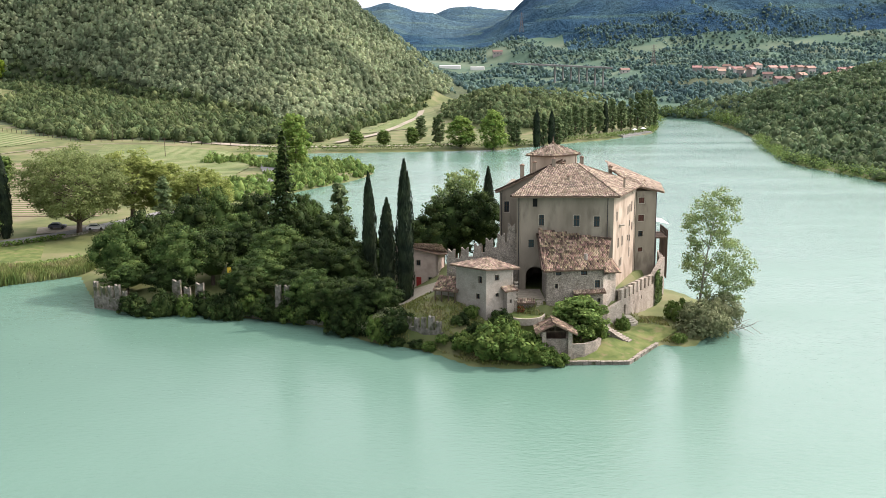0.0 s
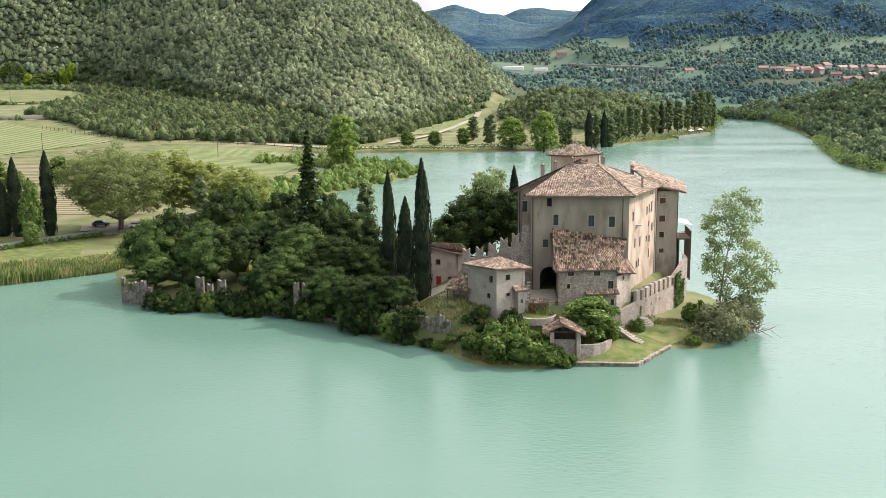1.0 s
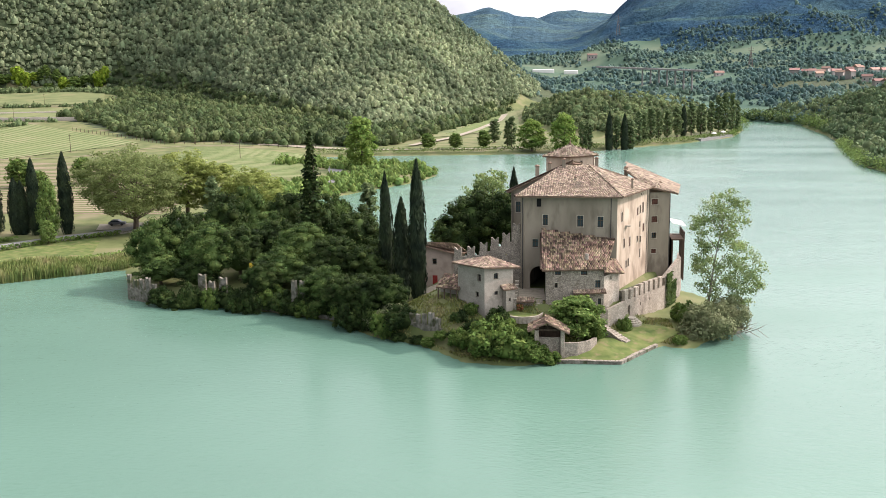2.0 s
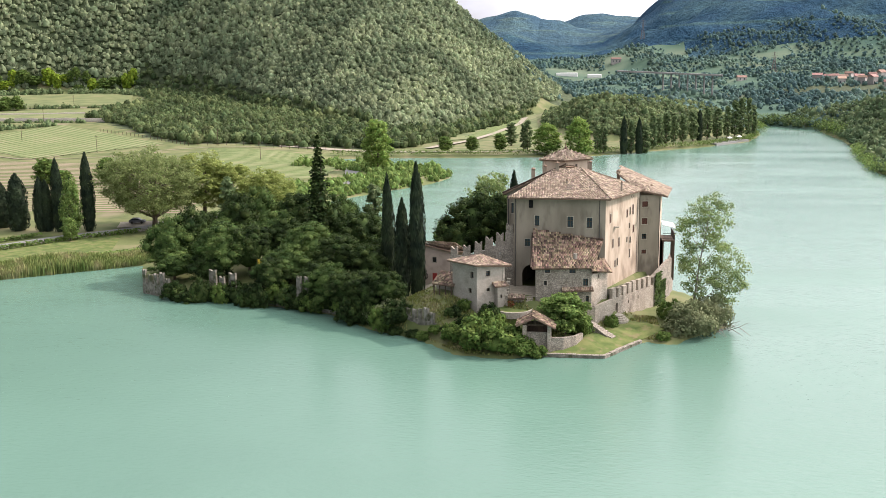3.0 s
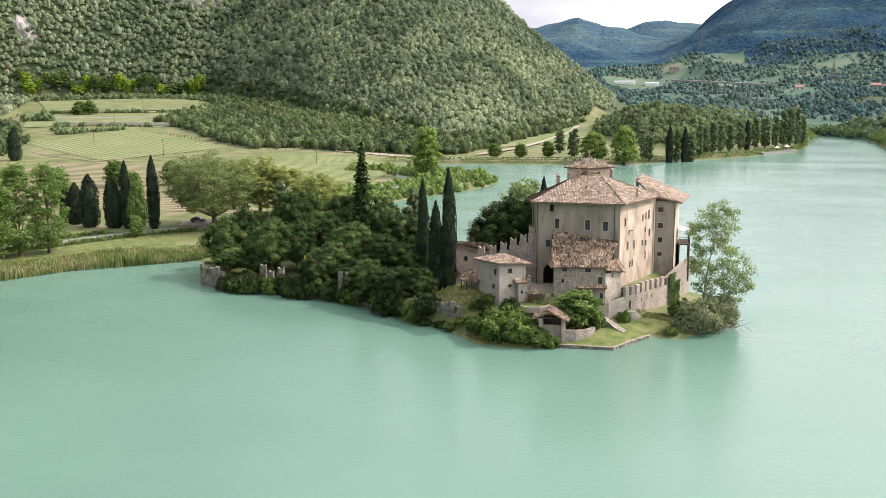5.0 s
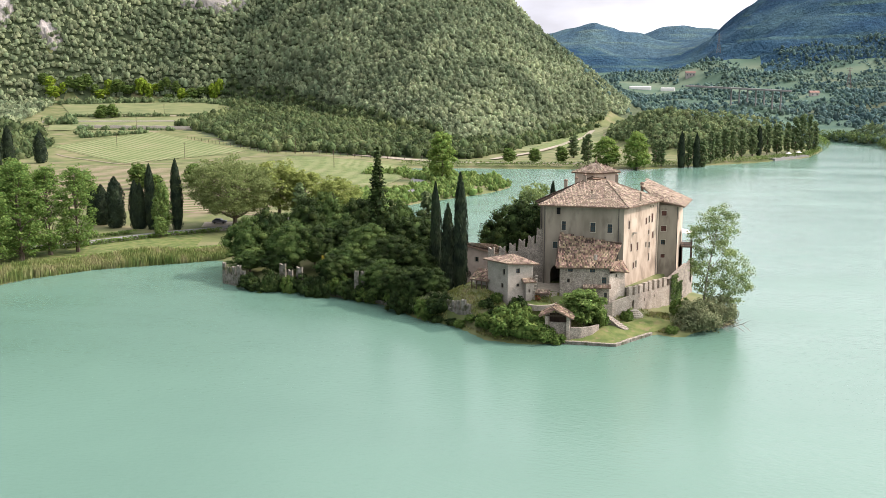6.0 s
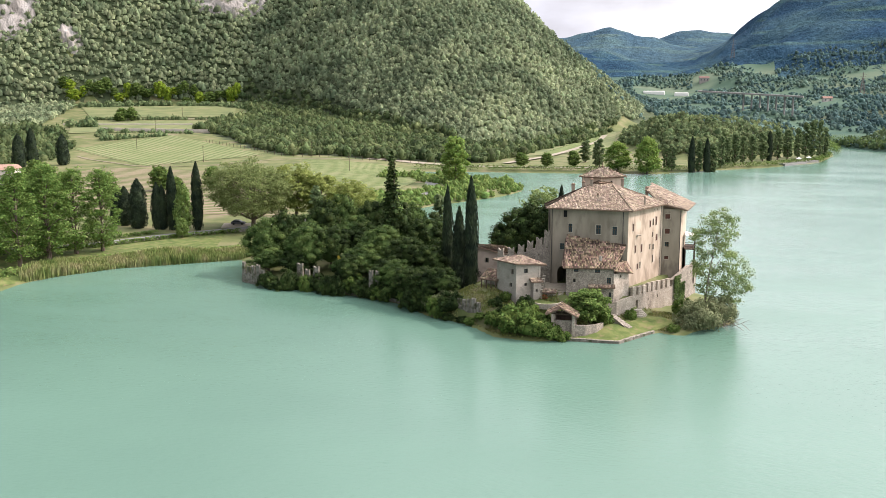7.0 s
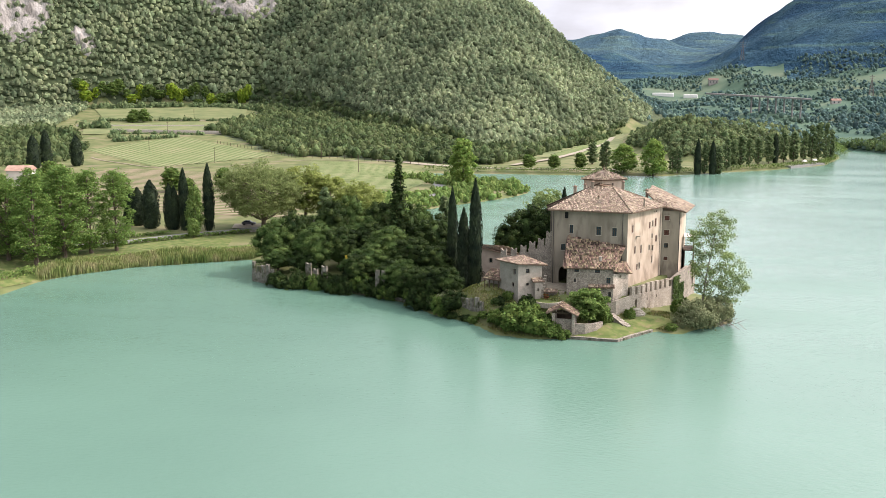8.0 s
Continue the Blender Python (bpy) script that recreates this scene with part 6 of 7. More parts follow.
# Rear wall in dark stone that also stands for the shadow in the gaps.
part("inner_wall", wall_mesh(tuple(mat_r @ Vector((0.4, 0.95, 0)))[:2], tuple(mat_r @ Vector((13.0, 0.95, 0)))[:2], 4.0, 6.75, (), 0.4), OLD_STONE_SHADED, rampart, "inner parapet wall darkened for the shaded gaps")
for k in range(8):
    u = 0.0 + k * 1.65 + worn.uniform(-0.12, 0.12)
    bm = bmesh.new()
    box(bm, (u, 0.0, 5.3), (u + worn.uniform(1.02, 1.18), 0.6, 7.1 + worn.uniform(-0.3, 0.15)), mat_r, bevel=0.06)
    part("merlon", bm, LIME_STONE, rampart)
buttress = thing("retaining_wall", "tall ivy-hung stone retaining wall below the balcony", "wall")
part("wall_section", wall_mesh((36.0, 164.8), (39.5, 172.5), -0.5, 7.6, (), 0.8, (6.6, 8.4)), RUBBLE, buttress)
part("wall_section", wall_mesh((39.5, 172.5), (41.0, 182.0), -0.5, 7.6, (), 0.8), RUBBLE, buttress)
ivy_rng = np.random.default_rng(77)
for u0, u1, top in ((0.3, 3.4, 7.2), (3.0, 5.6, 5.4)):
    n = 1500
    m = along((36.0, 164.8), (39.5, 172.5))
    u, z = ivy_rng.uniform(u0, u1, n), top - (top - 0.8) * ivy_rng.random(n) ** 1.2
    keep = ivy_rng.random(n) < 1.1 - 0.5 * np.abs(2 * (u - u0) / (u1 - u0) - 1) ** 2
    pts = np.array([m @ Vector((a, -0.12 - 0.25 * c, b)) for a, b, c in zip(u[keep], z[keep], ivy_rng.random(n))])
    v, f = leaf_quads(pts, np.tile(tuple((m.to_3x3() @ Vector((0, -1, 0.4))).normalized()), (len(pts), 1)), 0.16, ivy_rng)
    tagged(part("ivy", mesh_of("ivy", v, f, LEAF_WOODED), None, None), "dark green ivy hanging over the retaining wall", "ivy", "wall ivy")

door_steps = thing("door_steps", "four rounded stone steps below the rampart door", "steps")
for k in range(4):
    bm = bmesh.new()
    tube(bm, [(29.55, 153.7, 1.2), (29.55, 153.7, 2.65 - 0.28 * k)], [0.8 + 0.3 * k] * 2, 14)
    part("step", bm, STONE_TRIM, door_steps)


ROSE = material("rose_plaster", [(0.40, 0.32, 0.27), (0.50, 0.41, 0.35), (0.56, 0.47, 0.40)], 0.6, 0.9, 0.3, 5.0)
RED_DOOR = material("red_paint", [(0.28, 0.03, 0.03), (0.36, 0.05, 0.04)], 3.0, 0.6, 0.1)
def monopitch(name, label, p0, p1, depth, z0, tops, back, wins, mat):
    """A small house whose roof falls back from a high sloping front wall."""
    ob = thing(name, label, "house")
    m, L = along(p0, p1), length(p0, p1)
    at = lambda u, d: (m @ Vector((u, d, 0)))[:2]
    facade(ob, p0, p1, z0, max(tops), wins, mat, 0.4, tops=tops)
    facade(ob, p1, at(L, depth), z0, tops[1], [], mat, 0.4, tops=(tops[1], back))
    facade(ob, at(L, depth), at(0, depth), z0, back, [], mat, 0.4)
    facade(ob, at(0, depth), p0, z0, tops[0], [], mat, 0.4, tops=(back, tops[0]))
    P = lambda u, d, z: tuple(m @ Vector((u, d, z)))
    roof(ob, [(P(L + 0.6, depth, back), P(-0.6, depth, back), P(-0.6, -0.5, tops[0] + 0.25), P(L + 0.6, -0.5, tops[1] + 0.15))])
    return ob


house = monopitch("forecourt_house", "rose plastered house with a tiled gable roof and red door", (-8.6, 174.5), (-0.9, 173.4), 9.0, 2.0, (10.7, 8.9), 7.4,
                  [(4.2, 7.3, 0.75, 1.0, "glazed"), (6.3, 4.4, 0.6, 0.6, "glazed")], ROSE)
bm = bmesh.new()
box(bm, (3.8, -0.06, 3.0), (4.7, 0.05, 4.7), along((-8.6, 174.5), (-0.9, 173.4)), bevel=0.02)
part("door", bm, RED_DOOR, house, "red painted door")
wheel = thing("cart_wheel", "old iron-rimmed wooden cart wheel leaning on the house", "wheel")
m = along((-8.6, 174.5), (-0.9, 173.4))
bm = bmesh.new()
ring = [m @ Vector((2.3 + 0.62 * math.cos(a), -0.2, 4.1 + 0.62 * math.sin(a))) for a in np.linspace(0, 2 * math.pi, 21)]
tube(bm, ring, [0.07] * 21, 5)
part("rim", bm, IRON, wheel)
for k in range(4):
    a = k * math.pi / 4
    bm = bmesh.new()
    tube(bm, [m @ Vector((2.3 + 0.6 * math.cos(a), -0.2, 4.1 + 0.6 * math.sin(a))), m @ Vector((2.3 - 0.6 * math.cos(a), -0.2, 4.1 - 0.6 * math.sin(a)))], [0.035, 0.035], 5)
    part("spoke", bm, DARK_WOOD, wheel)

lean = thing("lean_to", "low open shed with a tiled lean-to roof", "shed")
roof(lean, [((-1.7, 151.2, 7.9), (2.2, 149.4, 7.9), (3.2, 152.6, 9.5), (-0.6, 154.2, 9.5))], clay=TILE_DARK)
part("wall", wall_mesh((-1.2, 153.6), (1.6, 151.8), 4.2, 7.6, (), 0.3), PLASTER_GREY, lean)
for k in range(4):
    u = k / 3
    bm = bmesh.new()
    box(bm, (-1.3 + 3.1 * u - 0.1, 151.35 - 1.45 * u - 0.1, 4.0), (-1.3 + 3.1 * u + 0.1, 151.35 - 1.45 * u + 0.1, 7.9))
    part("post", bm, DARK_WOOD, lean)

# gate terrace
terrace = thing("terrace", "stepped stone terrace walls with tiled caps beside the gate", "terrace wall")
part("wall_section", wall_mesh((10.9, 148.4), (13.9, 148.0), 3.8, 6.5, (), 0.4), RUBBLE, terrace)
roof(terrace, [((10.7, 147.8, 6.5), (14.1, 147.4, 6.5), (14.1, 148.6, 6.9), (10.7, 149.0, 6.9))], "cap", "tiled wall cap", TILE_BROWN)
for k in range(6):
    y = 147.7 + 0.42 * k
    part("wall_section", wall_mesh((11.35 + 0.05 * k, y), (11.35 + 0.05 * k, y + 0.4), 4.4, 6.9 + 0.46 * k, (), 0.45), RUBBLE, terrace)
    bm = bmesh.new()
    box(bm, (10.82 + 0.05 * k, y - 0.04, 6.9 + 0.46 * k), (11.42 + 0.05 * k, y + 0.44, 7.04 + 0.46 * k), bevel=0.03)
    part("coping", bm, STONE_TRIM, terrace)
porch = thing("gate_porch", "small plastered outbuilding with a tiled lean-to roof against the gatehouse", "shed")
Q0, Q1 = (9.77, 146.97), (11.17, 147.95)
part("wall", wall_mesh(Q0, Q1, 4.0, 8.6, [(0.5, 0.9, 6.6, 7.2)], 0.3), PLASTER_GREY, porch)
part("wall", wall_mesh((9.2, 147.8), Q0, 4.0, 8.6, (), 0.3), PLASTER_GREY, porch)
part("wall", wall_mesh(Q1, (10.6, 148.77), 4.0, 8.6, (), 0.3), PLASTER_GREY, porch)
roof(porch, [((9.5, 146.5, 8.6), (11.6, 147.95, 8.6), (10.85, 149.0, 9.15), (8.75, 147.55, 9.15))], clay=TILE_BROWN)
stair = thing("terrace_stair", "narrow stone stair up to the castle gate", "stairs")
for k in range(10):
    bm = bmesh.new()
    box(bm, (14.3, 146.6 + 0.24 * k, 4.2), (15.4, 146.9 + 0.24 * k, 4.7 + 0.2 * k), bevel=0.02)
    part("step", bm, STONE_TRIM, stair)
court = drape("courtyard", [(10.6, 149.2), (15.8, 148.8), (15.6, 156.0), (11.0, 156.4)], 6, 6, PATH_MAT, 0.12, "pale paved courtyard before the castle gate", "courtyard")
drape("forecourt", [(-9, 164), (-1.0, 156), (1.0, 165), (-6, 173)], 8, 8, PATH_MAT, 0.15, "pale gravel forecourt before the house", "forecourt")
lawn_bm = bmesh.new()
tube(lawn_bm, [(12.4, 146.4, 2.6), (12.4, 146.4, 5.05)], [3.0, 2.9], 26)
tagged(part("terrace_lawn", lawn_bm, LAWN, None), "small round lawn terrace on the slope", "lawn", kind="structure")
kerb = thing("lawn_kerb", "curved pale stone kerb round the lawn terrace", "kerb")
for k in range(16):
    a0, a1 = math.pi * (1.0 + k / 16), math.pi * (1.0 + (k + 0.94) / 16)
    bm = bmesh.new()
    vs = []
    for z in (4.2, 5.22):
        vs.append([bm.verts.new((12.4 + r * math.cos(a), 146.4 + r * math.sin(a), z)) for r, a in ((2.85, a0), (3.15, a0), (3.15, a1), (2.85, a1))])
    bm.faces.new(vs[0][::-1])
    bm.faces.new(vs[1])
    for j in range(4):
        bm.faces.new((vs[0][j], vs[0][(j + 1) % 4], vs[1][(j + 1) % 4], vs[1][j]))
    part("stone", bm, STONE_TRIM, kerb)
FLOWER = foliage("red_flowers", [(0.35, 0.03, 0.05), (0.12, 0.16, 0.04), (0.45, 0.05, 0.08)], 4.0)
flower = thing("flower_bush", "red flowering bush against the terrace wall", "bush", at=(11.9, 147.5, 5.0))
part("crown", crown_mesh("crown", FLOWER, 131, 0.75, 0.0, 1.1, 10, 40, 0.14, 0.0, 0.3), None, flower)

# shed by the water
boathouse = thing("garden_shed", "small open shed with stone piers and a tiled gable roof", "shed")
for x, y in ((14.6, 138.6), (18.4, 138.6), (14.6, 141.2), (18.4, 141.2)):
    bm = bmesh.new()
    box(bm, (x - 0.3, y - 0.3, 0.4), (x + 0.3, y + 0.3, 4.6), bevel=0.04)
    part("pier", bm, LIME_STONE, boathouse)
part("wall", wall_mesh((14.9, 138.8), (18.1, 138.8), 0.4, 3.4, (), 0.3), RUBBLE, boathouse)
part("wall", wall_mesh((14.4, 141.2), (18.6, 141.2), 0.4, 4.5, (), 0.3), DARK_WOOD, boathouse)
bm = bmesh.new()
box(bm, (14.3, 138.5, 4.5), (18.7, 138.7, 4.72))
box(bm, (16.1, 138.5, 4.7), (16.3, 138.7, 5.8))
part("beam", bm, DARK_WOOD, boathouse)
roof(boathouse, [((13.3, 141.6, 4.6), (13.3, 137.7, 4.6), (16.1, 137.7, 6.0), (16.1, 141.6, 6.0)), ((19.4, 137.7, 4.35), (19.4, 141.6, 4.35), (16.1, 141.6, 6.0), (16.1, 137.7, 6.0))], clay=TILE_DARK)


def low_wall(name, label, pts, z0, tops, thick=0.45, mat=RUBBLE):
    ob = thing(name, label, "wall")
    for k, (p, q) in enumerate(zip(pts, pts[1:])):
        part("wall_section", wall_mesh(p, q, z0, max(tops), (), thick, (tops[k], tops[k + 1])), mat, ob)
    return ob


low_wall("garden_wall", "low stone garden wall beside the shed", [(18.6, 138.4), (20.6, 138.9), (22.6, 140.6), (23.6, 142.6)], -0.2, [2.7, 2.6, 2.5, 2.4])
ramp = thing("lawn_stair", "worn rubble stone steps running down to the lawn", "stairs")
for k in range(9):
    u = k / 8
    bm = bmesh.new()
    m = Matrix.Translation((24.9 + 3.3 * u, 148.0 - 2.5 * u, 0)) @ Matrix.Rotation(-0.65, 4, "Z")
    box(bm, (-0.3, -0.8 + 0.1 * (k % 3), 0.2), (0.3, 0.7 + 0.08 * (k % 2), 2.7 - 1.5 * u), m, bevel=0.06)
    part("step", bm, RUBBLE, ramp)
low_wall("stair_wall", "sloping stone wall beside the lawn steps", [(24.0, 147.5), (25.6, 146.4), (27.4, 145.0)], 0.0, [3.0, 2.3, 1.3])
low_wall("base_wall", "battered rubble base wall of the lower house", [(22.5, 149.0), (25.6, 149.4), (28.6, 153.3)], -0.2, [4.0, 5.0, 5.4], 0.5, LIME_STONE)

# quay edge
quay = thing("quay", "stone-edged quay round the waterside lawn", "quay")
edge = [(17.5, 136.9), (26.9, 137.0), (31.2, 143.4), (33.0, 146.2)]
qr = random.Random(5)
for p, q in zip(edge, edge[1:]):
    n = int(length(p, q) / 0.85)
    m = along(p, q)
    step = length(p, q) / n
    for k in range(n):
        bm = bmesh.new()
        j = qr.uniform(-0.04, 0.04)
        top = 0.44 + qr.uniform(-0.05, 0.05)
        box(bm, (k * step + 0.02, j, -0.5), ((k + 1) * step - 0.02, 0.5 + j, top), m, bevel=0.035)
        part("stone", bm, OLD_STONE_SHADED, quay)
        if k % 2 == 0:
            bm = bmesh.new()
            box(bm, (k * step + 0.03, j - 0.05, top + 0.003), (min(k + 2, n) * step - 0.03, 0.5 + j, top + 0.12), m, bevel=0.03)
            part("coping", bm, RUBBLE, quay)
drape("quay_lawn", [(18.5, 137.6), (26.7, 137.7), (33.0, 147.0), (27.5, 149.5)], 26, 26, LAWN, 0.12, "bright green lawn beside the water", "lawn")
drape("upper_lawn", [(27.0, 148.9), (32.6, 146.4), (37.6, 151.0), (30.8, 154.6)], 26, 26, LAWN, 0.16, "sunny green lawn below the rampart", "lawn")


def ruin(label, p0, p1, z0, z1, count, seed):
    """A broken battlemented wall: a low base and uneven swallow-tail stumps."""
    rng = random.Random(seed)
    ob = thing("ruined_wall", label, "ruin", "ruined walls")
    m, L = along(p0, p1), length(p0, p1)
    part("wall_section", wall_mesh(p0, p1, z0, z0 + (z1 - z0) * 0.5, (), 0.5), OLD_STONE_SHADED, ob)
    for k in range(count):
        u = L * k / count
        bm = bmesh.new()
        merlon(bm, m, u + 0.1, u + L / count * rng.uniform(0.55, 0.75), z0 + (z1 - z0) * 0.5, (z1 - z0) * rng.uniform(0.3, 0.55), 0.5, 0.3)
        part("merlon", bm, OLD_STONE_SHADED, ob)


ruin("pale ruined battlement wall at the island's tip", (-62.5, 171.8), (-55.0, 168.0), -0.4, 4.8, 5, 1)
ruin("pale ruined battlement wall among the trees", (-47.5, 168.4), (-41.0, 166.6), 0.2, 5.6, 3, 2)
ruin("broken stone stumps among the trees", (-28.5, 162.4), (-25.2, 160.9), 0.5, 6.6, 2, 3)
ruin("broken stone stumps on the bank", (-5.8, 148.7), (-0.2, 144.7), 0.6, 5.0, 5, 4)
low_wall("shore_wall", "mossy stone wall along the island's shore", [(-57, 168.9), (-46, 167.5), (-31, 163.4), (-20, 158.4)], -0.6, [0.9, 0.8, 0.9, 0.8], 0.6, OLD_STONE_SHADED)
board = thing("notice_board", "yellow notice board on two posts among the trees", "sign")
YELLOW = material("yellow_board", [(0.60, 0.42, 0.03), (0.70, 0.50, 0.05)], 2.0, 0.6, 0.05)
bm = bmesh.new()
box(bm, (-37.75, 168.9, 6.9), (-37.05, 169.0, 7.8), bevel=0.01)
part("panel", bm, YELLOW, board)
for x in (-37.8, -37.0):
    bm = bmesh.new()
    box(bm, (x - 0.05, 169.02, 0.6), (x + 0.05, 169.1, 7.9))
    part("post", bm, DARK_WOOD, board)
snag = random.Random(9)
for k in range(14):
    x, y = 43.8 + snag.uniform(-2, 4.2), 152.0 + snag.uniform(0, 5)
    a, l = snag.uniform(-1.2, 0.5), snag.uniform(2.5, 4.4)
    bm = bmesh.new()
    tube(bm, [(x, y, 0.2), (x + l * 0.5 * math.cos(a), y + l * 0.5 * math.sin(a), 1.1), (x + l * math.cos(a), y + l * math.sin(a), snag.uniform(-0.2, 1.8))], [0.08, 0.05, 0.02], 6)
    for b in (-0.7, 0.6):
        tube(bm, [(x + l * 0.5 * math.cos(a), y + l * 0.5 * math.sin(a), 1.1), (x + l * 0.5 * math.cos(a) + 1.6 * math.cos(a + b), y + l * 0.5 * math.sin(a) + 1.6 * math.sin(a + b), 1.9)], [0.04, 0.015], 5)
    tagged(part("dead_branch", bm, DEAD, None), "bare grey dead branch reaching over the water", "branch", "dead branches")

# rough grass on the castle slopes and lawns
tuft_rng = np.random.default_rng(29)
tx, ty = tuft_rng.uniform(-12, 36, 26000), tuft_rng.uniform(136, 158, 26000)
open_bank = (polygon_distance(tx, ty, [(27.6, 149.7), (33.2, 147.2), (37.6, 151.0), (30.8, 154.6)]) > 0.3) & (polygon_distance(tx, ty, [(18.5, 137.6), (26.7, 137.7), (33.0, 147.0), (27.5, 149.5)]) > 0.3) & (shore_distance(tx, ty) > 0.4) & ((polygon_distance(tx, ty, PLATFORM) > 0.6)) & (bumps(tx, ty, 1.7, 0.3) + 0.5 * bumps(tx, ty, 0.8, 1.1) > -0.2)
tx, ty = tx[open_bank], ty[open_bank]
tv, tf = leaf_quads(np.stack([tx, ty, ground(tx, ty) + 0.18], -1), np.tile([0.3, -0.5, 0.3], (len(tx), 1)), 0.17, tuft_rng, 1.3)
tagged(part("rough_grass", mesh_of("rough_grass", tv, tf, foliage("grass_blades", [(0.12, 0.15, 0.04), (0.20, 0.22, 0.07), (0.32, 0.29, 0.14)], 0.5)), None, None), "rough grass tufts on the castle bank", "grass", kind="stuff")

# ---- west bank: reeds, hedges, road things ----
reed_rng = np.random.default_rng(17)
line = np.array([(-117, 126), (-112, 144), (-112.5, 158), (-108.5, 168), (-100, 180), (-84, 191), (-73, 199), (-68, 206)], float)
seg = np.concatenate([[0], np.cumsum(np.hypot(*np.diff(line, axis=0).T))])
n = 22000
s = reed_rng.random(n) * seg[-1]
bx, by = np.interp(s, seg, line[:, 0]), np.interp(s, seg, line[:, 1])
off = reed_rng.random(n) * 6.5 - 0.8
bx, by = bx - off * 0.55, by + off * 0.75
keep_r = s > seg[2] + reed_rng.random(n) * 10
bx, by, s = bx[keep_r], by[keep_r], s[keep_r]
n = len(bx)
bz = np.maximum(ground(bx, by), -0.3)
hh = (1.8 + 1.0 * reed_rng.random(n)) * (0.8 + 0.25 * np.sin(s / 5.0))
ang = reed_rng.random(n) * 6.28
w = 0.05 + 0.04 * reed_rng.random(n)
lx, ly = reed_rng.normal(0, 0.22, n), reed_rng.normal(0, 0.22, n)
dx, dy = np.cos(ang) * w, np.sin(ang) * w
v = np.stack([np.stack([bx - dx, by - dy, bz], -1), np.stack([bx + dx, by + dy, bz], -1), np.stack([bx + lx * 0.5 + dx * 1.4, by + ly * 0.5 + dy * 1.4, bz + hh * 0.65], -1),
              np.stack([bx + lx * 0.5 - dx * 1.4, by + ly * 0.5 - dy * 1.4, bz + hh * 0.65], -1),
              np.stack([bx + lx + dx * 0.6, by + ly + dy * 0.6, bz + hh], -1), np.stack([bx + lx - dx * 0.6, by + ly - dy * 0.6, bz + hh], -1)], 1).reshape(-1, 3)
i = np.arange(n)[:, None] * 6
reeds = mesh_of("reeds", v, np.concatenate([i + np.array([[0, 1, 2, 3]]), i + np.array([[3, 2, 4, 5]])]), REED)
tagged(part("reeds", reeds, None, None), "tall green and straw-coloured reeds along the bank", "reeds", kind="stuff")


def hedge(pts, width, height, label, leaf=LEAF_MID, seed=1):
    """A clipped hedge as a line of leaf clumps."""
    rng = np.random.default_rng(seed)
    p = np.array(pts, float)
    sg = np.concatenate([[0], np.cumsum(np.hypot(*np.diff(p, axis=0).T))])
    m = int(sg[-1] * 26)
    t = rng.random(m) * sg[-1]
    x, y = np.interp(t, sg, p[:, 0]) + rng.normal(0, width * 0.3, m), np.interp(t, sg, p[:, 1]) + rng.normal(0, width * 0.3, m)
    z = ground(x, y) + rng.random(m) ** 0.6 * height
    v, f = leaf_quads(np.stack([x, y, z], -1), np.tile([0.0, -0.3, 0.8], (m, 1)), 0.34, rng)
    tagged(part("hedge", mesh_of("hedge", v, f, leaf), None, None), label, "hedge", kind="stuff")


hedge([(-150, 166.5), (-136, 177.5), (-116, 196.5), (-103, 216), (-90, 230)], 1.2, 1.2, "clipped green hedge along the lakeside road", LEAF_MID, 2)
hedge([(-156, 176), (-142, 187), (-122, 206), (-112, 222)], 1.0, 1.0, "clipped green hedge along the lakeside road", LEAF_MID, 3)
hedge([(-112, 176), (-104, 186), (-88, 197), (-76, 208)], 3.0, 1.0, "rough green shrubs behind the reeds", LEAF_LIGHT, 4)
hedge([(-118, 150), (-116, 162), (-112, 172)], 3.0, 1.6, "rough green shrubs on the bank", LEAF_LIGHT, 5)
spots, rng = scatter(-92, -26, 290, 402, 2.1, 61, lambda x, y: (shore_distance(x, y) > 0.5) & (shore_distance(x, y) < 30) & (bumps(x, y, 7, 0.6) > -0.55))
wood("marsh_scrub", "light green willow scrub on the marsh beside the inlet", spots, 0.7 + 1.3 * rng.random(len(spots)) ** 2.5, LEAF_LIGHT, 62, 22, False)
hedge([(-90, 437), (-58, 441), (-20, 444), (27, 451), (54, 475), (82, 496), (112, 532), (124, 575)], 3.0, 2.2, "green shrubs along the far shore", LEAF_MID, 8)
hedge([(152, 480), (136, 390), (142, 352), (152, 322), (190, 262)], 5.0, 4.0, "pale green shrubs overhanging the east bank", LEAF_LIGHT, 9)
hedge([(130, 590), (134, 662), (150, 640), (166, 612), (163, 545)], 6.0, 6.0, "green shrubs at the lake's end", LEAF_MID, 10)
rail = thing("roadside_wall", "low pale roadside wall above the reeds", "wall")
rw = [(-146, 168.5), (-134, 178.5), (-116, 198), (-104, 217.5), (-89.5, 232.5), (-80, 250)]
for p, q in zip(rw, rw[1:]):
    zg = float(ground(*p))
    part("wall_section", wall_mesh(p, q, zg - 0.4, zg + 0.5, (), 0.35), OLD_STONE_SHADED, rail)


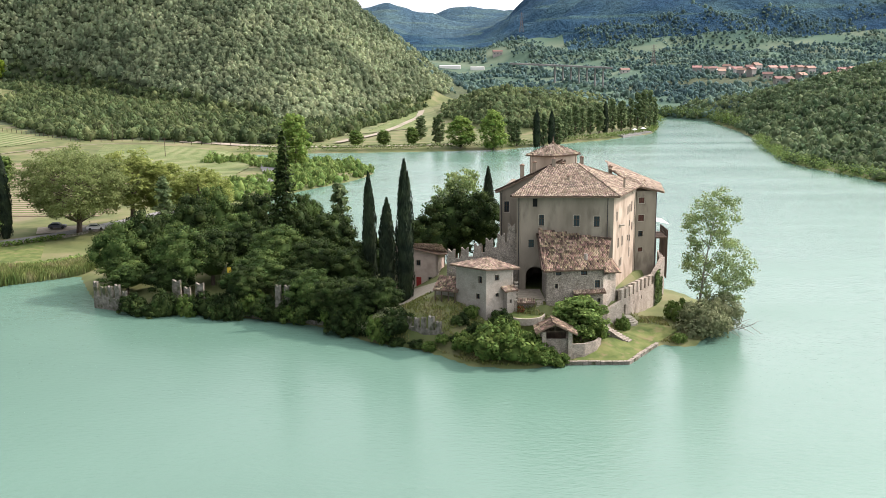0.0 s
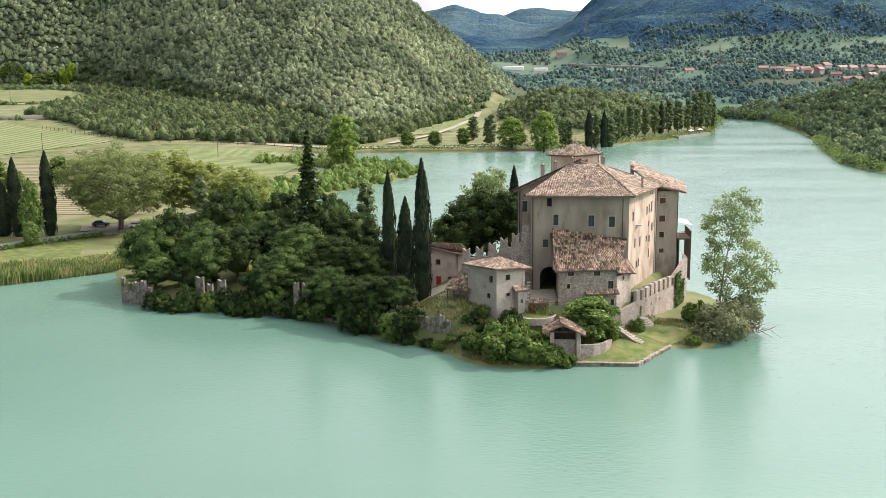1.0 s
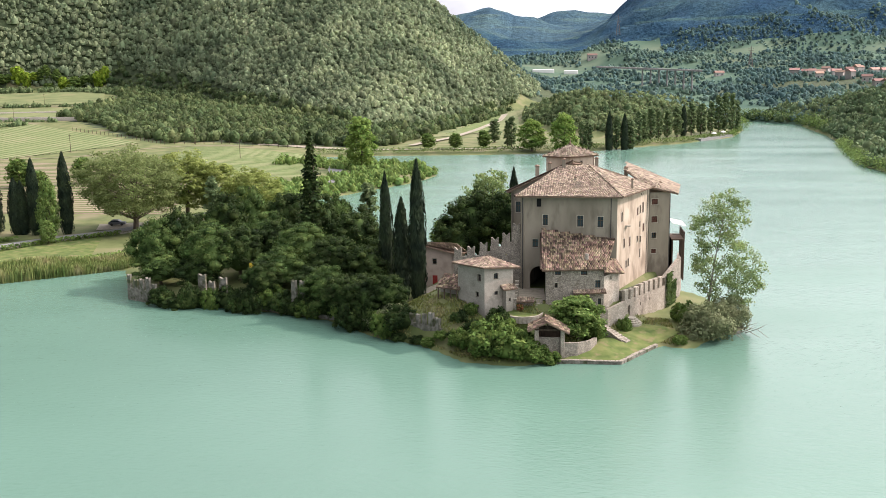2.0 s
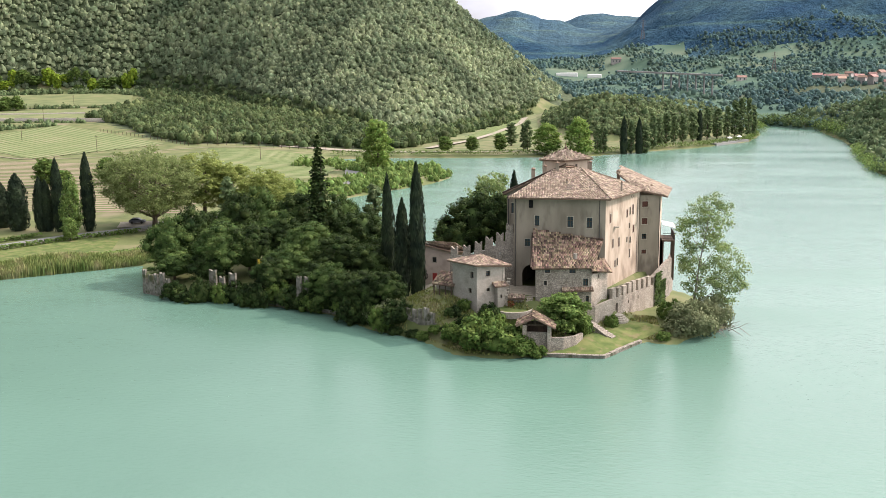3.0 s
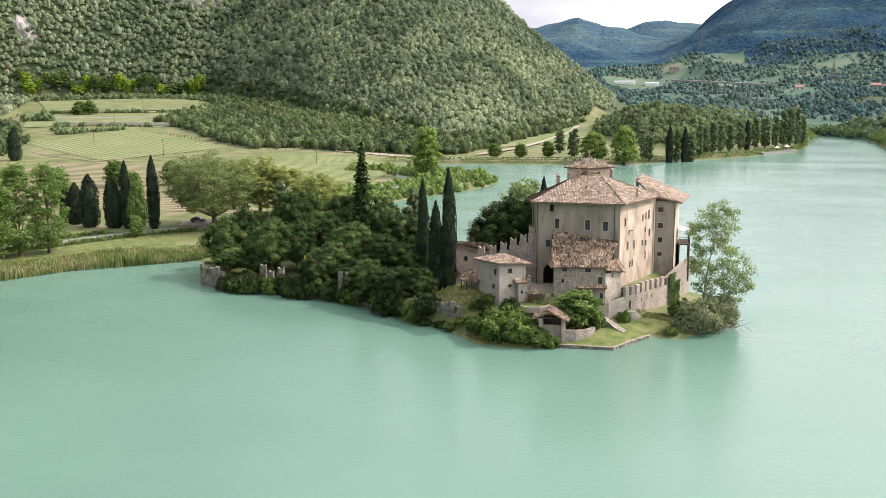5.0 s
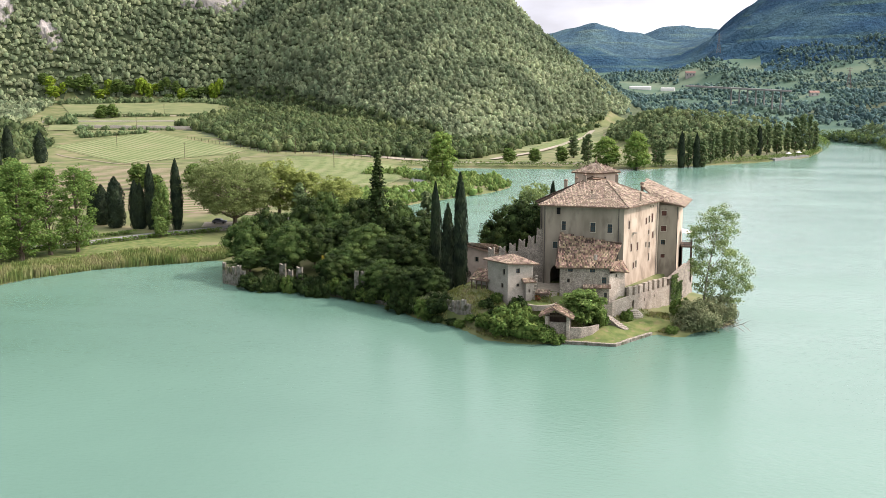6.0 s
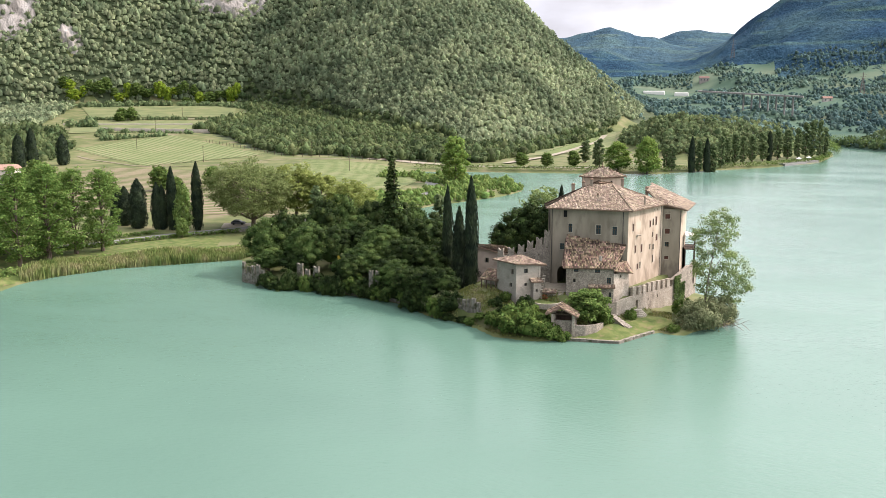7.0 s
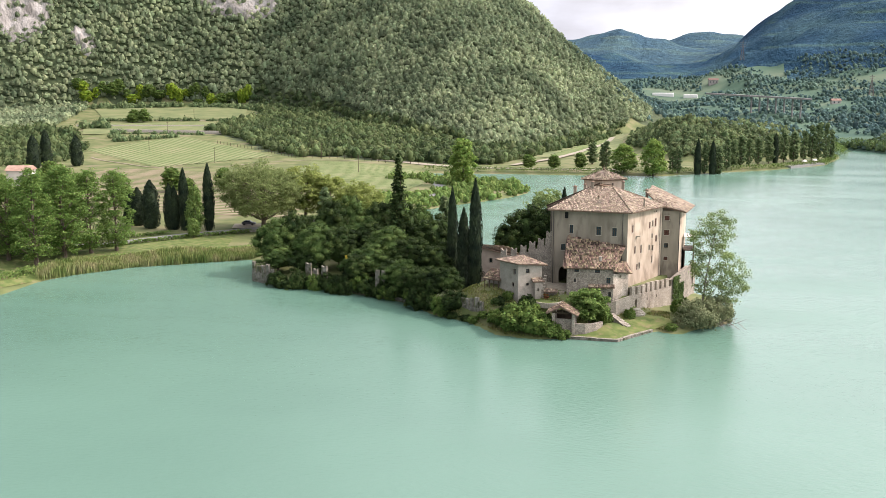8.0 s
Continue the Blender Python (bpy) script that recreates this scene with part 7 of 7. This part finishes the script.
def car(x, y, turn, paint, label):
    ob = thing("car", label, "car", "parked cars", at=(x, y, float(ground(x, y)) + 0.22))
    ob.rotation_euler = (0, 0, turn)
    bm = bmesh.new()
    prof = [(-2.1, 0.3), (2.1, 0.3), (2.15, 0.75), (1.9, 0.88), (1.05, 0.95), (0.35, 1.45), (-1.25, 1.48), (-1.95, 1.0), (-2.15, 0.9)]
    a = [bm.verts.new((u, -0.85, z)) for u, z in prof]
    b = [bm.verts.new((u, 0.85, z)) for u, z in prof]
    bm.faces.new(a)
    bm.faces.new(b[::-1])
    for k in range(len(prof)):
        bm.faces.new((a[k], b[k], b[(k + 1) % len(prof)], a[(k + 1) % len(prof)]))
    part("body", bm, paint, ob)
    bm = bmesh.new()
    for s in (-1, 1):
        vs = [bm.verts.new((u, s * 0.862, z)) for u, z in ((0.85, 0.98), (0.3, 1.38), (-1.2, 1.40), (-1.7, 1.02))]
        bm.faces.new(vs)
    vs = [bm.verts.new(v) for v in ((1.08, -0.7, 0.98), (1.08, 0.7, 0.98), (0.40, 0.65, 1.44), (0.40, -0.65, 1.44))]
    bm.faces.new(vs)
    part("windows", bm, GLASS, ob)
    for u in (-1.3, 1.3):
        for s in (-0.86, 0.86):
            bm = bmesh.new()
            tube(bm, [(u, s - 0.1, 0.33), (u, s + 0.1, 0.33)], [0.33, 0.33], 12)
            part("wheel", bm, IRON, ob)


PAINT_W = material("white_car_paint", [(0.75, 0.75, 0.75), (0.8, 0.8, 0.8)], 1.0, 0.25, 0.0, spec=0.5)
PAINT_G = material("grey_car_paint", [(0.12, 0.13, 0.15), (0.16, 0.17, 0.19)], 1.0, 0.25, 0.0, spec=0.5)
car(-86.0, 241.5, 0.3, PAINT_W, "white car parked beside the plane tree")
car(-96.0, 243.0, 0.2, PAINT_G, "grey car parked by the road")

# ---- far buildings ----
ROOF_RED = material("red_roof", [(0.24, 0.145, 0.115), (0.34, 0.22, 0.175)], 0.5, 0.9, 0.2, per="object", vary=0.4)
FACADE = material("house_facade", [(0.36, 0.34, 0.32), (0.50, 0.47, 0.43)], 0.3, 0.9, 0.1, per="object", vary=0.35)


def far_house(x, y, w, d, h, turn, label, group, rise=1.8):
    z = float(ground(x, y))
    ob = thing("house", label, "house", group, at=(x, y, z))
    ob.rotation_euler = (0, 0, turn)
    bm = bmesh.new()
    box(bm, (-w / 2, -d / 2, -4), (w / 2, d / 2, h))
    part("wall", bm, FACADE, ob)
    bm = bmesh.new()
    o = 0.5
    vs = [bm.verts.new(v) for v in ((-w / 2 - o, -d / 2 - o, h), (w / 2 + o, -d / 2 - o, h), (w / 2 + o, d / 2 + o, h), (-w / 2 - o, d / 2 + o, h), (-w / 2 - o, 0, h + rise), (w / 2 + o, 0, h + rise))]
    for f in ((0, 1, 5, 4), (2, 3, 4, 5), (3, 0, 4), (1, 2, 5), (0, 3, 2, 1)):
        bm.faces.new([vs[k] for k in f])
    part("roof", bm, ROOF_RED, ob)
    for k in range(max(2, int(w / 3))):
        for lv in range(max(1, int(h / 3))):
            u = -w / 2 + (k + 0.5) * w / max(2, int(w / 3))
            bm = bmesh.new()
            box(bm, (u - 0.5, -d / 2 - 0.05, 0.8 + 3 * lv), (u + 0.5, -d / 2 + 0.05, 2.2 + 3 * lv))
            part("window", bm, GLASS, ob)


town_rng = random.Random(12)
for k in range(44):
    u = k / 43
    far_house(236 + 105 * u + town_rng.uniform(-16, 16), 700 + 230 * (1 - 0.6 * u) * town_rng.random() + town_rng.uniform(0, 60), town_rng.uniform(5, 8.5), town_rng.uniform(4.5, 6.5), town_rng.uniform(3.5, 6),
              town_rng.uniform(-0.6, 0.6), "village house with a red tiled roof on the far slope", "village houses")
far_house(170, 934, 8, 5, 3, 0.2, "red-roofed house among the valley trees", "valley houses")
far_house(67, 1208, 11, 6, 4, 0.1, "pale farmhouse on the far slope", "valley houses")
far_house(-222, 302, 9, 8, 8.5, 0.3, "stone house with a terracotta roof on the slope", "hillside house")
for x0, x1, y in ((-3, 22, 1160), (33, 49, 1150)):
    z = float(ground((x0 + x1) / 2, y)) + 1.5
    ob = thing("greenhouse", "long white greenhouse in the valley", "greenhouse", "greenhouses")
    bm = bmesh.new()
    box(bm, (x0, y, z - 8), (x1, y + 12, z + 2.2), bevel=0.4)
    part("hall", bm, WHITE, ob)

bridge = thing("bridge", "long pale concrete road viaduct across the valley", "bridge")
CONCRETE = material("concrete", [(0.22, 0.22, 0.21), (0.29, 0.285, 0.27)], 0.4, 0.9, 0.2)
B0, B1 = (52.0, 765.0), (128.0, 752.0)
bm = bmesh.new()
L = length(B0, B1)
vs0 = [bm.verts.new(along(B0, B1) @ Vector(p)) for p in ((0, -3, 33.0), (0, 3, 33.0), (0, 3, 34.2), (0, -3, 34.2))]
vs1 = [bm.verts.new(along(B0, B1) @ Vector(p)) for p in ((L, -3, 29.4), (L, 3, 29.4), (L, 3, 30.6), (L, -3, 30.6))]
bm.faces.new(vs0)
bm.faces.new(vs1[::-1])
for k in range(4):
    bm.faces.new((vs0[k], vs1[k], vs1[(k + 1) % 4], vs0[(k + 1) % 4]))
part("deck", bm, CONCRETE, bridge)
for u in (34, 40, 46, 52, 58, 64, 70):
    bm = bmesh.new()
    p = along(B0, B1) @ Vector((u, 0, 0))
    tube(bm, [(p.x, p.y, 2.0), (p.x, p.y, 33.2 - 3.6 * u / L)], [0.8, 0.6], 8)
    part("pillar", bm, CONCRETE, bridge)
pier = thing("bathing_pier", "low pale shoreside terrace with sun umbrellas", "pier")
part("deck", wall_mesh((92, 504), (112, 530), -0.4, 1.2, (), 5.0), CONCRETE, pier)
for k in range(2):
    x, y = 100 + 6 * k, 516 + 8 * k
    bm = bmesh.new()
    tube(bm, [(x, y, 1.2), (x, y, 3.3)], [0.06, 0.06], 5)
    tube(bm, [(x, y, 3.0), (x, y, 3.8)], [1.5, 0.05], 10)
    part("umbrella", bm, WHITE, pier)


# cliffs on the hill
def cliff(cx, cy, r, squash, seed):
    nu = 26
    u, v = np.meshgrid(np.linspace(-1, 1, nu), np.linspace(-1, 1, nu))
    x, y = cx + u * r * 1.15, cy + v * r * squash * 1.15
    z = ground(x, y)
    edge = np.clip(1.15 - np.hypot(u, v), 0, 1)
    lift = np.zeros_like(x)
    for i in range(nu):
        for j in range(nu):
            q = Vector((x[i, j] * 0.12, y[i, j] * 0.12, seed * 3.1))
            lift[i, j] = 1.5 + 4.0 * noise.noise(q) + 2.5 * noise.noise(q * 3)
    z = z + np.where(edge > 0.15, np.maximum(lift, 0.5), -4.0)
    y = y - np.where(edge > 0.15, np.abs(lift) * 0.4, 0)
    i = np.arange(nu * nu).reshape(nu, nu)
    q = np.stack([i[:-1, :-1], i[:-1, 1:], i[1:, 1:], i[1:, :-1]], -1).reshape(-1, 4)
    tagged(part("cliff", mesh_of("cliff", np.stack([x, y, z], -1).reshape(-1, 3), q, CLIFF), None, None), "bare pale grey limestone cliff on the wooded hill", "cliff", "hill cliffs", "structure")


for k, spec in enumerate(CLIFFS):
    cliff(*spec, k + 1)


# power pylons in the valley and poles in the vineyards
RUST = material("painted_steel", [(0.16, 0.13, 0.12), (0.24, 0.20, 0.18)], 1.0, 0.7, 0.0)


def pylon(x, y, h):
    """A lattice pylon: four legs that meet at the top, braces and three cross-arms."""
    z = float(ground(x, y)) - 0.5
    ob = thing("power_pylon", "tall steel lattice power pylon on the valley slope", "pylon", "power pylons", at=(x, y, z))
    w = h * 0.1
    for sx, sy in ((-1, -1), (1, -1), (1, 1), (-1, 1)):
        bm = bmesh.new()
        tube(bm, [(sx * w, sy * w, 0), (sx * w * 0.25, sy * w * 0.25, h * 0.7), (0, 0, h)], [0.28, 0.2, 0.1], 4)
        part("leg", bm, RUST, ob)
    for k in range(6):
        u, v = k / 6 * 0.7, (k + 1) / 6 * 0.7
        a, b = w * (1 - 0.75 * u / 0.7), w * (1 - 0.75 * v / 0.7)
        bm = bmesh.new()
        tube(bm, [(-a, -a, u * h), (b, -b, v * h)], [0.12, 0.12], 4)
        tube(bm, [(a, -a, u * h), (-b, -b, v * h)], [0.12, 0.12], 4)
        part("brace", bm, RUST, ob)
    for v in (0.68, 0.78, 0.88):
        bm = bmesh.new()
        tube(bm, [(-h * 0.13, 0, v * h), (0, 0, v * h + 0.6), (h * 0.13, 0, v * h)], [0.1, 0.22, 0.1], 4)
        part("cross_arm", bm, RUST, ob)


pylon(213, 1013, 22)
pylon(105, 1329, 26)


def pole(x, y, h):
    z = float(ground(x, y)) - 0.3
    ob = thing("utility_pole", "slender weathered wooden pole standing in the vineyard", "pole", "vineyard poles", at=(x, y, z))
    bm = bmesh.new()
    tube(bm, [(0, 0, 0), (0, 0, h)], [0.14, 0.09], 6)
    part("shaft", bm, DARK_WOOD, ob)
    bm = bmesh.new()
    box(bm, (-0.7, -0.06, h - 0.7), (0.7, 0.06, h - 0.55))
    part("crossbar", bm, DARK_WOOD, ob)


for x, y in ((-196, 420), (-262, 470), (-300, 560), (-330, 655), (-112, 400), (-150, 452)):
    pole(x, y, 8.5)
fence = thing("vineyard_fence", "low brown post and wire fence along the foot of the wood", "fence")
fence_line = [(-240, 512), (-199, 481), (-165, 452), (-142, 455), (-113, 447), (-80, 457)]
for p, q in zip(fence_line, fence_line[1:]):
    n = int(length(p, q) / 4)
    for k in range(n):
        x, y = p[0] + (q[0] - p[0]) * k / n, p[1] + (q[1] - p[1]) * k / n
        z = float(ground(x, y))
        bm = bmesh.new()
        box(bm, (x - 0.09, y - 0.09, z - 0.3), (x + 0.09, y + 0.09, z + 1.7))
        part("post", bm, DARK_WOOD, fence)
